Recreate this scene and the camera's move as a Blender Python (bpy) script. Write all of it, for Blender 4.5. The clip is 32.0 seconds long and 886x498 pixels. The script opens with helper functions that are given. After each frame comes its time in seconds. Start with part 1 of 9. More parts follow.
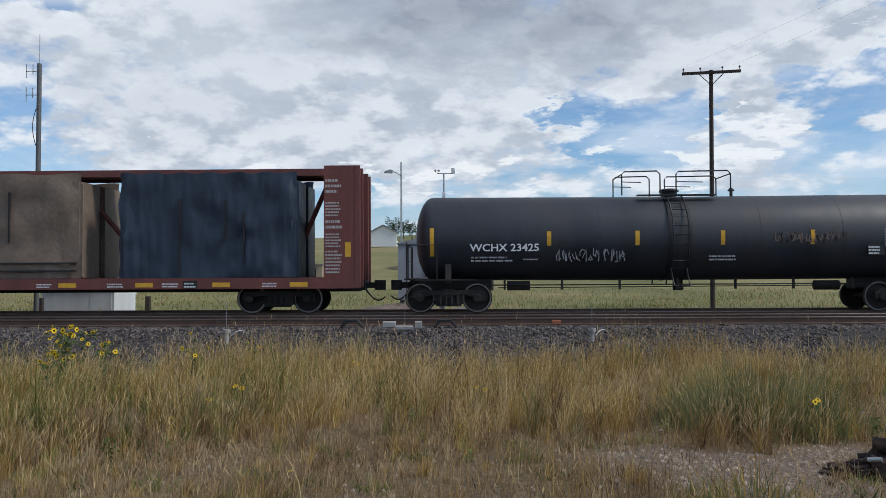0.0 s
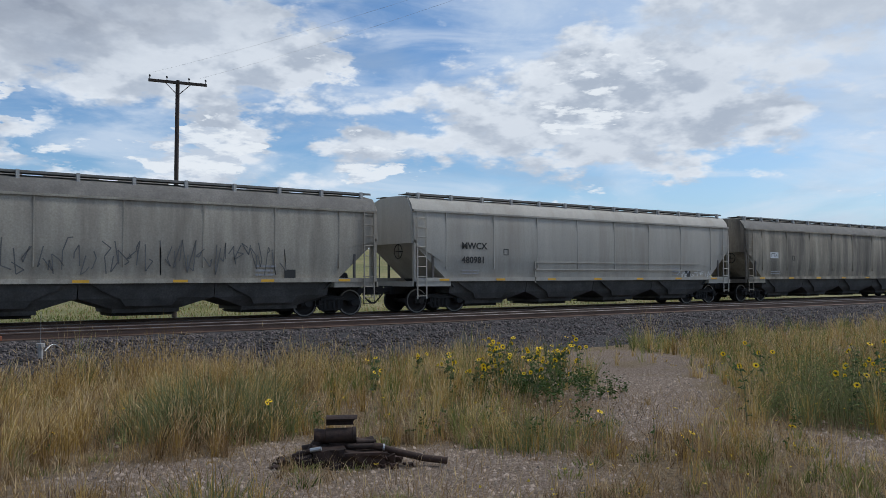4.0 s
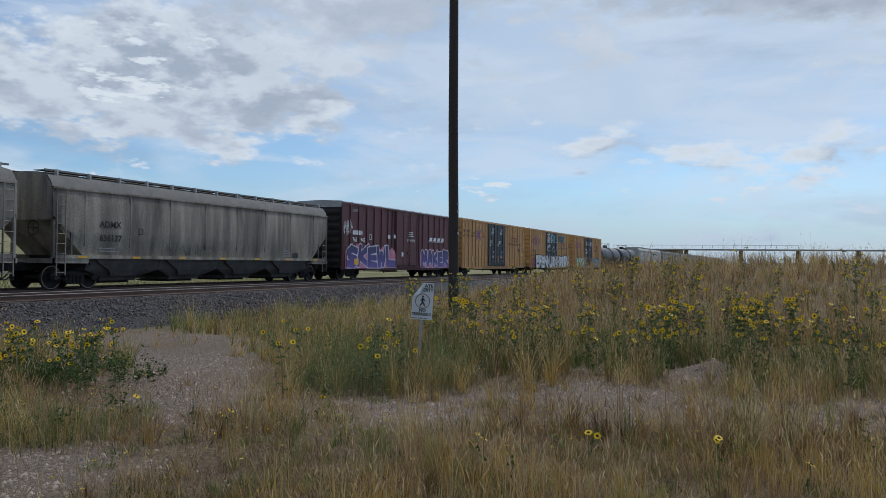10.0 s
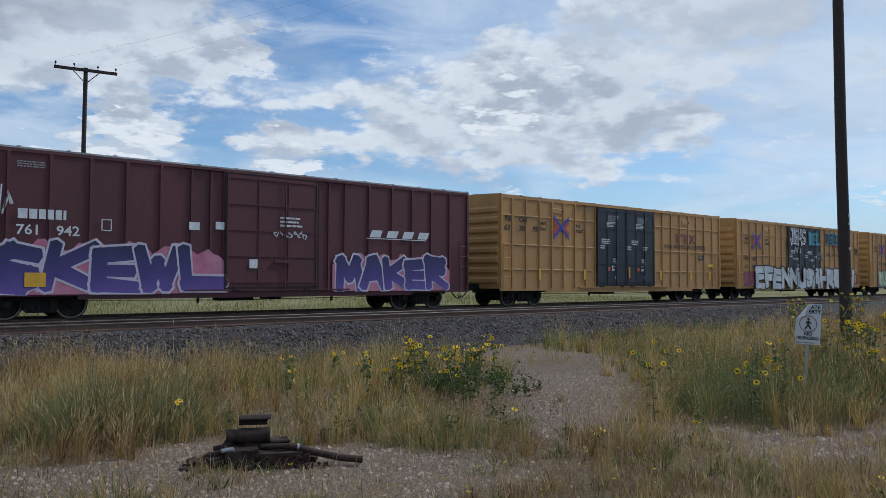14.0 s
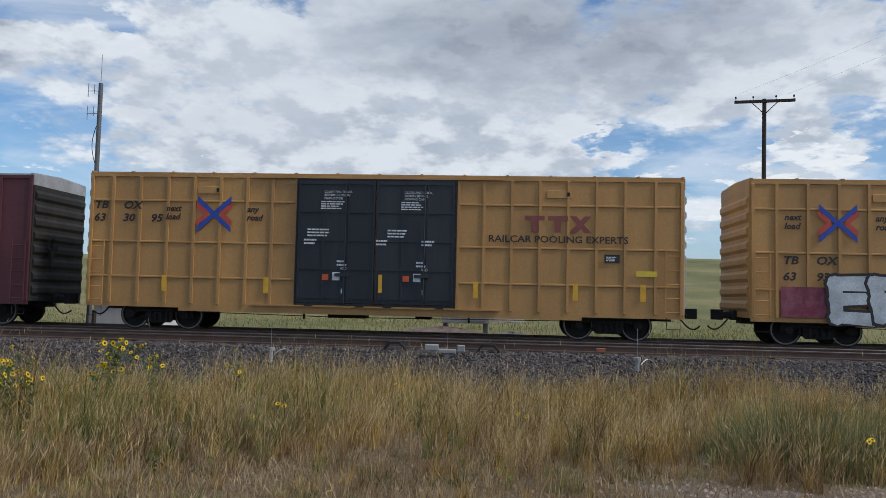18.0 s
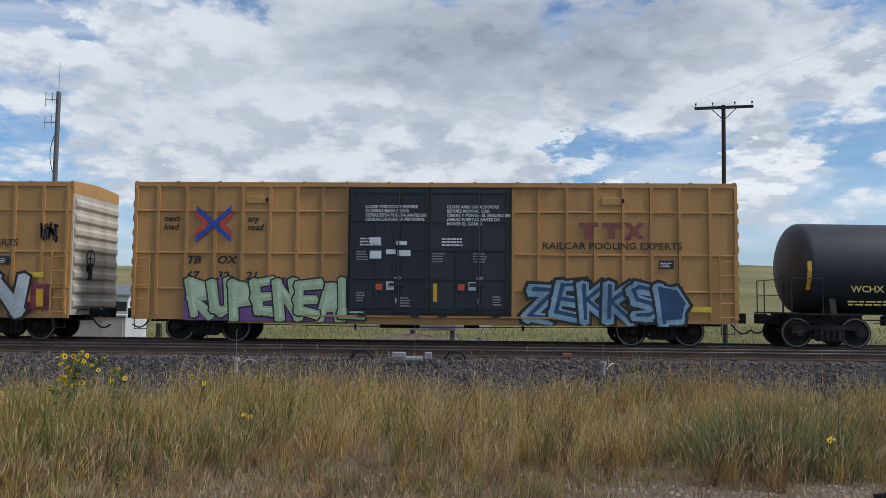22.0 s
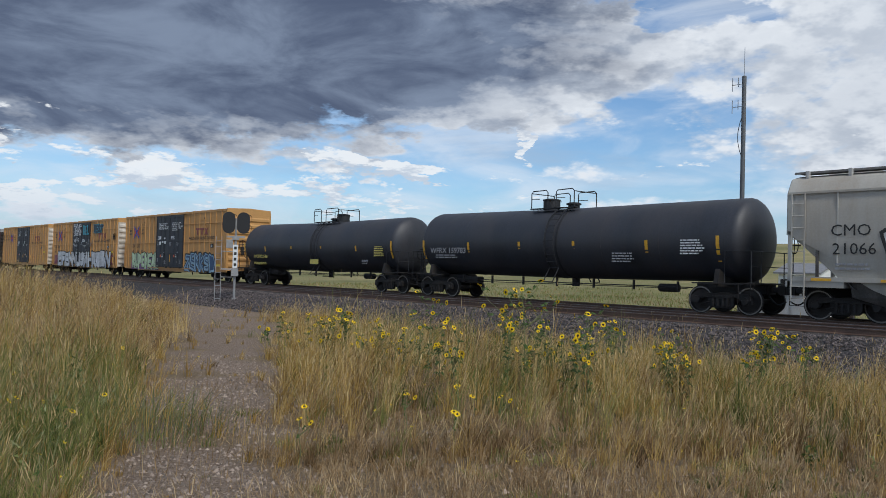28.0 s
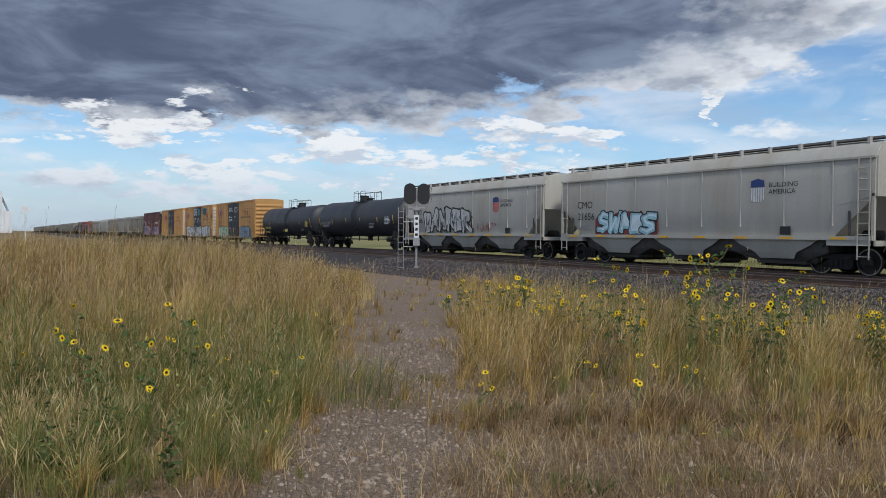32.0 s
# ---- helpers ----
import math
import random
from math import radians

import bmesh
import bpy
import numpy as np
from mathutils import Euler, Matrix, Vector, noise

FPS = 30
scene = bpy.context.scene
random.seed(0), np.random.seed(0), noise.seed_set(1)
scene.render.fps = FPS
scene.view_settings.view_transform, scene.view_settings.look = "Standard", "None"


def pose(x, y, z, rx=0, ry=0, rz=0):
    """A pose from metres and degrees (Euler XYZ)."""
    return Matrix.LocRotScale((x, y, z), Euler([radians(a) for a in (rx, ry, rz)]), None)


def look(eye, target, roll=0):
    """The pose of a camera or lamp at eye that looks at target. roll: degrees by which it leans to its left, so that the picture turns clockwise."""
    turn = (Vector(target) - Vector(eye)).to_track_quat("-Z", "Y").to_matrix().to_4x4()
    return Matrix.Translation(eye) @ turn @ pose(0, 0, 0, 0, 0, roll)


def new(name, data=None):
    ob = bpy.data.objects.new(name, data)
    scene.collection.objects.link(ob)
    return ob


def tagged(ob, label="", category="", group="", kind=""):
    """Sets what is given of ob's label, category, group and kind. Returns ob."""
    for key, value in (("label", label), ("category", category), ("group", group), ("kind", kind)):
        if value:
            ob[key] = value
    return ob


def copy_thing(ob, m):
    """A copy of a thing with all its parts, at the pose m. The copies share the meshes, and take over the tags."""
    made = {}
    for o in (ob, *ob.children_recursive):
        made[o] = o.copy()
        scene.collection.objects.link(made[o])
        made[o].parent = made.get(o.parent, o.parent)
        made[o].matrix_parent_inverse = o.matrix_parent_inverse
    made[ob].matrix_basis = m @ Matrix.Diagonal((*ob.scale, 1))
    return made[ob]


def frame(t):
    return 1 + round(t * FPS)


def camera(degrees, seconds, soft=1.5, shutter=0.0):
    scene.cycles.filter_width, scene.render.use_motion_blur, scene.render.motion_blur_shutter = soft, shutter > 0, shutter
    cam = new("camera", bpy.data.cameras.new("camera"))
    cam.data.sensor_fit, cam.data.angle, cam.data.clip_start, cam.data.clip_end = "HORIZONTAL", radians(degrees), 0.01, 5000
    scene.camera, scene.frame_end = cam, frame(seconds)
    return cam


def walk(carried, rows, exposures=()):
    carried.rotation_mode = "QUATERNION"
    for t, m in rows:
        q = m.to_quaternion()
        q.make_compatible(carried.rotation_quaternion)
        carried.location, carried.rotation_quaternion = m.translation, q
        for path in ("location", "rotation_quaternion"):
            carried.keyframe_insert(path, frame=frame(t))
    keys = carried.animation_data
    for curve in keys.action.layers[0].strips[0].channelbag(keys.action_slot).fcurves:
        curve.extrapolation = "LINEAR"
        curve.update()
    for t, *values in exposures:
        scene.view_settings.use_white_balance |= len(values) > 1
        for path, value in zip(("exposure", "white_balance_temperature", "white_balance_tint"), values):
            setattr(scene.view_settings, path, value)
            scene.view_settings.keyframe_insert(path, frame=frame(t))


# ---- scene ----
from mathutils.geometry import delaunay_2d_cdt

EYE = (0.0, 0.0, 1.6)
cam = camera(57.93, 32.0, soft=0.6, shutter=0.0)


def aim(t, az, tilt, roll):
    a, b = radians(az), radians(tilt)
    way = Vector((math.sin(a) * math.cos(b), math.cos(a) * math.cos(b), math.sin(b)))
    return (t, look(EYE, Vector(EYE) + way * 10, roll))


# seconds, heading from the line square to the track, tilt, roll
PATH = (
    (0.0, -1.28, 1.71, -0.3), (0.5, -1.27, 1.8, -0.45), (1.0, -1.29, 1.9, -0.49), (1.5, -1.34, 1.96, -0.46), (2.0, -1.3, 1.99, -0.39),
    (2.5, -0.65, 1.98, -0.45), (3.0, 7.61, 2.09, -0.94), (3.5, 21.93, 2.18, -0.63), (4.0, 35.85, 2.2, -0.29), (4.5, 44.87, 2.01, -0.69),
    (6.5, 63.51, 0.84, 0.17), (7.0, 66.5, 0.76, 0.23), (7.5, 67.76, 0.79, 0.29), (8.0, 69.03, 0.86, 0.33), (8.5, 69.82, 0.96, 0.5),
    (9.0, 69.06, 0.98, 0.47), (9.5, 68.2, 0.98, 0.8), (10.0, 67.6, 0.89, 0.7), (10.5, 66.98, 0.85, 0.69), (11.0, 66.26, 0.88, 0.58),
    (11.5, 65.14, 1.01, 0.65), (12.0, 63.09, 1.25, 0.55), (12.5, 57.38, 1.45, 0.71), (13.0, 50.74, 1.69, 0.52), (13.5, 45.76, 1.88, 0.42),
    (14.0, 41.7, 2.1, 0.25), (14.5, 36.51, 2.26, 0.49), (15.0, 28.81, 2.42, 0.77), (15.5, 23.54, 2.68, 0.78), (17.5, -0.82, 3.3, 1.57),
    (18.0, -4.51, 3.37, 1.31), (18.5, -5.29, 3.36, 0.96), (19.0, -5.05, 3.29, 0.89), (19.5, -4.29, 3.27, 0.81), (20.0, -3.44, 3.39, 0.6),
    (20.5, -3.3, 3.52, 0.53), (21.0, -3.15, 3.72, 0.58), (21.5, -2.84, 3.8, 0.5), (22.0, -2.08, 3.92, 0.5), (22.5, -1.39, 4.1, 0.37),
    (23.0, -1.31, 4.19, 0.55), (23.5, -1.26, 4.16, 0.31), (24.0, -1.23, 4.07, 0.11), (24.5, -1.09, 3.92, -0.05), (25.0, -1.05, 3.72, -0.26),
    (25.5, -10.55, 3.49, 0.3), (26.0, -24.13, 3.11, 0.94), (26.5, -32.84, 2.7, 1.55), (28.5, -51.7, 1.26, 1.61), (29.0, -54.07, 1.05, 1.88),
    (30.0, -58.33, 0.13, 0.6), (31.0, -59.59, -0.52, 1.19), (32.0, -61.24, -1.03, 0.55),
)
walk(cam, [aim(*r) for r in PATH], ((0, -0.04, 6120, 9), (4.5, -0.14, 6000, 9), (9, -0.28, 5820, 8), (13, -0.22, 5820, 8), (17.5, -0.08, 6120, 9), (25, -0.08, 6120, 9), (32, -0.04, 6250, 10)))

# ---- world, sun ----
SUN_EL, SUN_AZ = 46.0, 104.0  # degrees; azimuth from +y towards +x


def make_world():
    w = bpy.data.worlds.new("sky")
    scene.world = w
    w.use_nodes = True
    nt = w.node_tree
    nt.nodes.clear()
    N = nt.nodes.new

    def link(a, b):
        nt.links.new(a, b)

    def math_node(op, a, b=None, c=None):
        n = N("ShaderNodeMath")
        n.operation = op
        for i, v in enumerate((a, b, c)):
            if v is None:
                continue
            if isinstance(v, (int, float)):
                n.inputs[i].default_value = v
            else:
                link(v, n.inputs[i])
        return n.outputs[0]

    def smooth(v, lo, hi, to0=0.0, to1=1.0):
        n = N("ShaderNodeMapRange")
        n.interpolation_type = "SMOOTHSTEP"
        link(v, n.inputs[0])
        for i, x in zip((1, 2, 3, 4), (lo, hi, to0, to1)):
            n.inputs[i].default_value = x
        return n.outputs[0]

    def noise_node(vec, scale, detail, rough=0.55, distort=0.0, ntype="FBM"):
        n = N("ShaderNodeTexNoise")
        n.noise_type = ntype
        link(vec, n.inputs["Vector"])
        n.inputs["Scale"].default_value = scale
        n.inputs["Detail"].default_value = detail
        n.inputs["Roughness"].default_value = rough
        n.inputs["Distortion"].default_value = distort
        return n.outputs[0]

    def mix(fac, a, b):
        n = N("ShaderNodeMix")
        n.data_type = "RGBA"
        link(fac, n.inputs[0])
        for v, s in ((a, n.inputs[6]), (b, n.inputs[7])):
            if isinstance(v, tuple):
                s.default_value = (*v, 1)
            else:
                link(v, s)
        return n.outputs[2]

    tc = N("ShaderNodeTexCoord").outputs["Generated"]
    sep = N("ShaderNodeSeparateXYZ")
    link(tc, sep.inputs[0])
    dx, dy, dz = sep.outputs
    sky = N("ShaderNodeTexSky")
    sky.sky_type, sky.sun_disc = "NISHITA", False
    sky.sun_elevation, sky.sun_rotation = radians(SUN_EL), radians(SUN_AZ)
    sky.air_density, sky.dust_density, sky.ozone_density = 1.0, 0.6, 2.5
    blue = N("ShaderNodeMix")
    blue.data_type, blue.blend_type = "RGBA", "MULTIPLY"
    blue.inputs[0].default_value = 1.0
    link(sky.outputs[0], blue.inputs[6])
    blue.inputs[7].default_value = (0.092, 0.108, 0.120, 1)

    # heading and height of the direction, in degrees
    az = math_node("MULTIPLY", math_node("ARCTAN2", dx, dy), 57.2958)
    el = math_node("MULTIPLY", math_node("ARCSINE", dz), 57.2958)

    comb2 = N("ShaderNodeCombineXYZ")
    link(math_node("MULTIPLY", az, 0.1), comb2.inputs[0])
    link(math_node("MULTIPLY", el, 0.24), comb2.inputs[1])
    band = comb2.outputs[0]

    # ragged outlines: headings and heights pushed about by noise
    n1, n2 = noise_node(band, 2.1, 5, 0.6), N("ShaderNodeVectorMath")
    n2.operation = "ADD"
    link(band, n2.inputs[0])
    n2.inputs[1].default_value = (7.3, 2.1, 4.4)
    az_w = math_node("ADD", az, math_node("MULTIPLY", math_node("SUBTRACT", n1, 0.5), 13.0))
    el_w = math_node("ADD", el, math_node("MULTIPLY", math_node("SUBTRACT", noise_node(n2.outputs[0], 2.1, 5, 0.6), 0.5), 6.0))

    def blob(a0, e0, wa, we):
        """1 at a heading and height, falling to 0 at its rim."""
        u = math_node("DIVIDE", math_node("SUBTRACT", az_w, a0), wa)
        v = math_node("DIVIDE", math_node("SUBTRACT", el_w, e0), we)
        r = math_node("ADD", math_node("MULTIPLY", u, u), math_node("MULTIPLY", v, v))
        return smooth(r, 0.0, 1.0, 1.0, 0.0)

    def billow(vec, scale):
        n = N("ShaderNodeTexVoronoi")
        n.feature, n.distance = "SMOOTH_F1", "EUCLIDEAN"
        link(vec, n.inputs["Vector"])
        n.inputs["Scale"].default_value, n.inputs["Detail"].default_value, n.inputs["Roughness"].default_value = scale, 4.0, 0.6
        n.inputs["Smoothness"].default_value = 0.6
        return n.outputs["Distance"]

    def cover_at(lift, detail=8.0):
        """How much cloud stands at a heading, that many degrees higher up."""
        e2 = math_node("ADD", el, lift) if lift else el
        squash = math_node("POWER", math_node("ADD", math_node("MAXIMUM", e2, 0.0), 2.0), 0.62)
        c = N("ShaderNodeCombineXYZ")
        link(math_node("MULTIPLY", az, 0.1), c.inputs[0])
        link(math_node("MULTIPLY", squash, 0.95), c.inputs[1])
        v = c.outputs[0]
        big = noise_node(v, 0.62, 4, 0.5, 0.0)
        fine = noise_node(v, 2.6, detail, 0.62 if detail > 5 else 0.5, 0.0)
        puffs = math_node("SUBTRACT", 0.55, billow(v, 2.3))
        t = math_node("ADD", math_node("MULTIPLY", big, 0.62), math_node("MULTIPLY", fine, 0.30))
        return math_node("ADD", t, math_node("MULTIPLY", puffs, 0.24))

    def placed(v):
        for a0, e0, wa, we, k in CLEAR:
            v = math_node("SUBTRACT", v, math_node("MULTIPLY", blob(a0, e0, wa, we), k))
        for a0, e0, wa, we, k in CLOUDY:
            v = math_node("ADD", v, math_node("MULTIPLY", blob(a0, e0, wa, we), k))
        return v

    cover = placed(cover_at(0.0))
    mask = smooth(cover, 0.32, 0.50)
    # tops catch the light, bases and thick middles are grey
    slope = math_node("SUBTRACT", cover_at(0.0, 4.0), cover_at(1.5, 4.0))
    lit = smooth(slope, -0.10, 0.10)
    thin = smooth(cover, 0.40, 0.60, 1.0, 0.0)
    bright = math_node("ADD", math_node("MULTIPLY", lit, 0.72), math_node("MULTIPLY", thin, 0.28))
    body = mix(bright, (0.47, 0.515, 0.585), (0.88, 0.895, 0.91))
    # even grey sheets, where the heaps run together
    sheet = None
    for a0, e0, wa, we, k in FLAT:
        b = math_node("MULTIPLY", blob(a0, e0, wa, we), k)
        sheet = b if sheet is None else math_node("ADD", sheet, b)
    sheet = math_node("MINIMUM", sheet, 0.85)
    body = mix(sheet, body, mix(smooth(noise_node(band, 0.8, 5, 0.5, 0.4), 0.3, 0.7), (0.54, 0.58, 0.64), (0.74, 0.77, 0.81)))
    thick = None
    for a0, e0, wa, we, k in DARK:
        b = math_node("MULTIPLY", blob(a0, e0, wa, we), k)
        thick = b if thick is None else math_node("ADD", thick, b)
    thick = math_node("MULTIPLY", thick, smooth(bright, 0.1, 0.9, 1.15, 0.88))
    long_c = N("ShaderNodeCombineXYZ")
    link(math_node("MULTIPLY", az, 0.055), long_c.inputs[0])
    link(math_node("MULTIPLY", el, 0.17), long_c.inputs[1])
    mott = noise_node(long_c.outputs[0], 1.7, 8, 0.58, 0.5)
    thick = math_node("MULTIPLY", thick, smooth(mott, 0.25, 0.75, 1.12, 0.80))
    gloom = mix(smooth(mott, 0.36, 0.66), (0.095, 0.122, 0.190), (0.230, 0.280, 0.375))
    thick = math_node("MINIMUM", math_node("MAXIMUM", thick, 0.0), 1.0)
    body = mix(thick, body, gloom)
    veil = math_node("MULTIPLY", smooth(noise_node(band, 0.9, 6, 0.6, 0.6), 0.4, 0.75), 0.30)
    for a0, e0, wa, we, k in VEIL:
        veil = math_node("ADD", veil, math_node("MULTIPLY", blob(a0, e0, wa, we), k))
    col = mix(math_node("MINIMUM", veil, 0.92), blue.outputs[2], (0.66, 0.74, 0.83))
    # soft streaks of high cloud
    streak_c = N("ShaderNodeCombineXYZ")
    link(math_node("MULTIPLY", az, 0.06), streak_c.inputs[0])
    link(math_node("MULTIPLY", el, 0.22), streak_c.inputs[1])
    streaks = smooth(noise_node(streak_c.outputs[0], 1.6, 6, 0.55, 0.7), 0.40, 0.72)
    col = mix(math_node("MULTIPLY", streaks, 0.6), col, (0.80, 0.84, 0.89))
    shade = smooth(noise_node(streak_c.outputs[0], 0.9, 6, 0.6, 0.3), 0.50, 0.74)
    col = mix(math_node("MULTIPLY", shade, 0.45), col, (0.42, 0.50, 0.61))
    col = mix(mask, col, body)
    # a belt of small heaped clouds with flat bases

    def heaps_at(lift):
        e2 = math_node("ADD", el, lift) if lift else el
        c = N("ShaderNodeCombineXYZ")
        link(math_node("MULTIPLY", az, 0.15), c.inputs[0])
        link(math_node("MULTIPLY", e2, 0.50), c.inputs[1])
        c.inputs[2].default_value = 3.7
        big = noise_node(c.outputs[0], 1.25, 7, 0.60, 0.0)
        return math_node("ADD", math_node("MULTIPLY", big, 0.85), math_node("MULTIPLY", math_node("SUBTRACT", 0.5, billow(c.outputs[0], 2.6)), 0.16))

    belt = math_node("MULTIPLY", smooth(el, 1.2, 3.4), smooth(el, 6.5, 11.0, 1.0, 0.0))
    low = math_node("ADD", heaps_at(0.0), math_node("MULTIPLY", belt, 0.135))
    for a0, e0, wa, we, k in HEAPS:
        low = math_node("ADD", low, math_node("MULTIPLY", blob(a0, e0, wa, we), k))
    top_light = smooth(math_node("SUBTRACT", heaps_at(0.0), heaps_at(0.8)), -0.07, 0.07)
    heap = mix(top_light, (0.60, 0.65, 0.72), (0.90, 0.91, 0.91))
    col = mix(math_node("MULTIPLY", smooth(low, 0.585, 0.66), 0.92), col, heap)
    # pale air low over the horizon
    col = mix(smooth(el, 0.0, 6.5, 0.62, 0.0), col, (0.46, 0.56, 0.69))
    bg = N("ShaderNodeBackground")
    link(col, bg.inputs[0])
    bg.inputs[1].default_value = 1.0
    out = N("ShaderNodeOutputWorld")
    link(bg.outputs[0], out.inputs[0])


# heading, height, half width, half height (degrees) and strength
CLEAR = ((11.5, 9.0, 4, 1.3, 0.30), (7.5, 11.3, 2.5, 1.0, 0.22), (22, 13, 4, 1.2, 0.12), (29, 19.5, 7, 3, 0.20), (-32, 18.5, 6, 2.8, 0.22), (-64, 4.8, 34, 2.4, 0.15), (-46, 8.2, 9, 2.2, 0.18), (58, 5.5, 18, 2.6, 0.12),
         (82, 4.0, 22, 2.6, 0.10), (-20, 3.0, 14, 1.6, 0.10), (-58, 10.8, 4, 1.0, 0.16), (76, 13, 20, 8, 0.10))
CLOUDY = ((-6, 16, 30, 9, 0.26), (18, 17, 14, 6, 0.20), (-78, 15.6, 52, 9.8, 0.52), (-42, 15, 12, 5.0, 0.20), (46, 12.0, 15, 6.0, 0.34), (26.5, 15, 3.5, 1.6, 0.18), (21, 10.5, 3.5, 1.8, 0.20), (31, 9, 6, 2.2, 0.18), (95, 19, 16, 4, 0.20), (0, 42, 130, 22, 0.12),
          (-12, 9, 24, 4.0, 0.16), (-43.1, 9.0, 1.5, 1.8, 0.26), (-82, 7.6, 6, 2.0, 0.20), (60, 20, 18, 6, 0.12), (-55, 7.2, 9, 1.0, 0.16), (-70, 3.2, 30, 1.2, 0.10), (4, 6, 30, 3.0, 0.10), (75, 7.5, 30, 1.4, 0.10), (78, 17, 30, 6, 0.16), (62, 10, 10, 3, 0.10))
DARK = ((-76, 15.6, 44, 10.4, 1.4), (-42, 16, 12, 4.5, 0.35), (-94, 13, 18, 7, 0.85), (4, 18.5, 22, 5.5, 0.46), (-85, 32, 60, 14, 0.8), (95, 20, 14, 4, 0.3), (-52, 13, 8, 2.8, 0.5))
VEIL = ((80, 14, 36, 9, 0.85), (48, 18, 14, 6, 0.5), (60, 6, 25, 4, 0.15), (20, 6, 16, 3, 0.25))
FLAT = ((2, 19, 30, 7.5, 0.95), (80, 17, 34, 9, 0.9), (-20, 13, 12, 4, 0.4), (45, 9, 14, 3, 0.2))
HEAPS = ((-66, 5.5, 34, 3.6, 0.07), (-57, 8.0, 3.0, 0.9, 0.16), (-75, 8.6, 7, 1.6, 0.14), (-50, 6.8, 5, 0.8, 0.14), (0, 7.5, 28, 4.5, 0.09), (18.5, 8.5, 4.5, 2.6, 0.26), (76, 5.2, 26, 1.6, 0.15), (-43.0, 9.6, 1.7, 2.2, 0.36), (-82, 7.6, 6, 2.2, 0.22), (-78, 4.6, 3, 1.3, 0.16), (-69, 6.0, 5, 1.2, 0.14), (-60, 5.0, 14, 1.6, 0.08), (21, 10.5, 3.6, 2.2, 0.22), (30, 9.0, 6, 2.6, 0.22), (27, 15.5, 3.6, 2.0, 0.22), (46, 13, 11, 4.5, 0.22), (84, 9, 40, 12, -0.10))
make_world()
sun = new("sun", bpy.data.lights.new("sun", "SUN"))
sun.data.energy, sun.data.angle, sun.data.color = 2.2, radians(10), (1.0, 0.95, 0.86)
sun.matrix_world = look((0, 0, 80), (-80 * math.sin(radians(SUN_AZ)) * math.cos(radians(SUN_EL)), -80 * math.cos(radians(SUN_AZ)) * math.cos(radians(SUN_EL)), 80 - 80 * math.sin(radians(SUN_EL))))

# ---- materials ----
MATS = {}


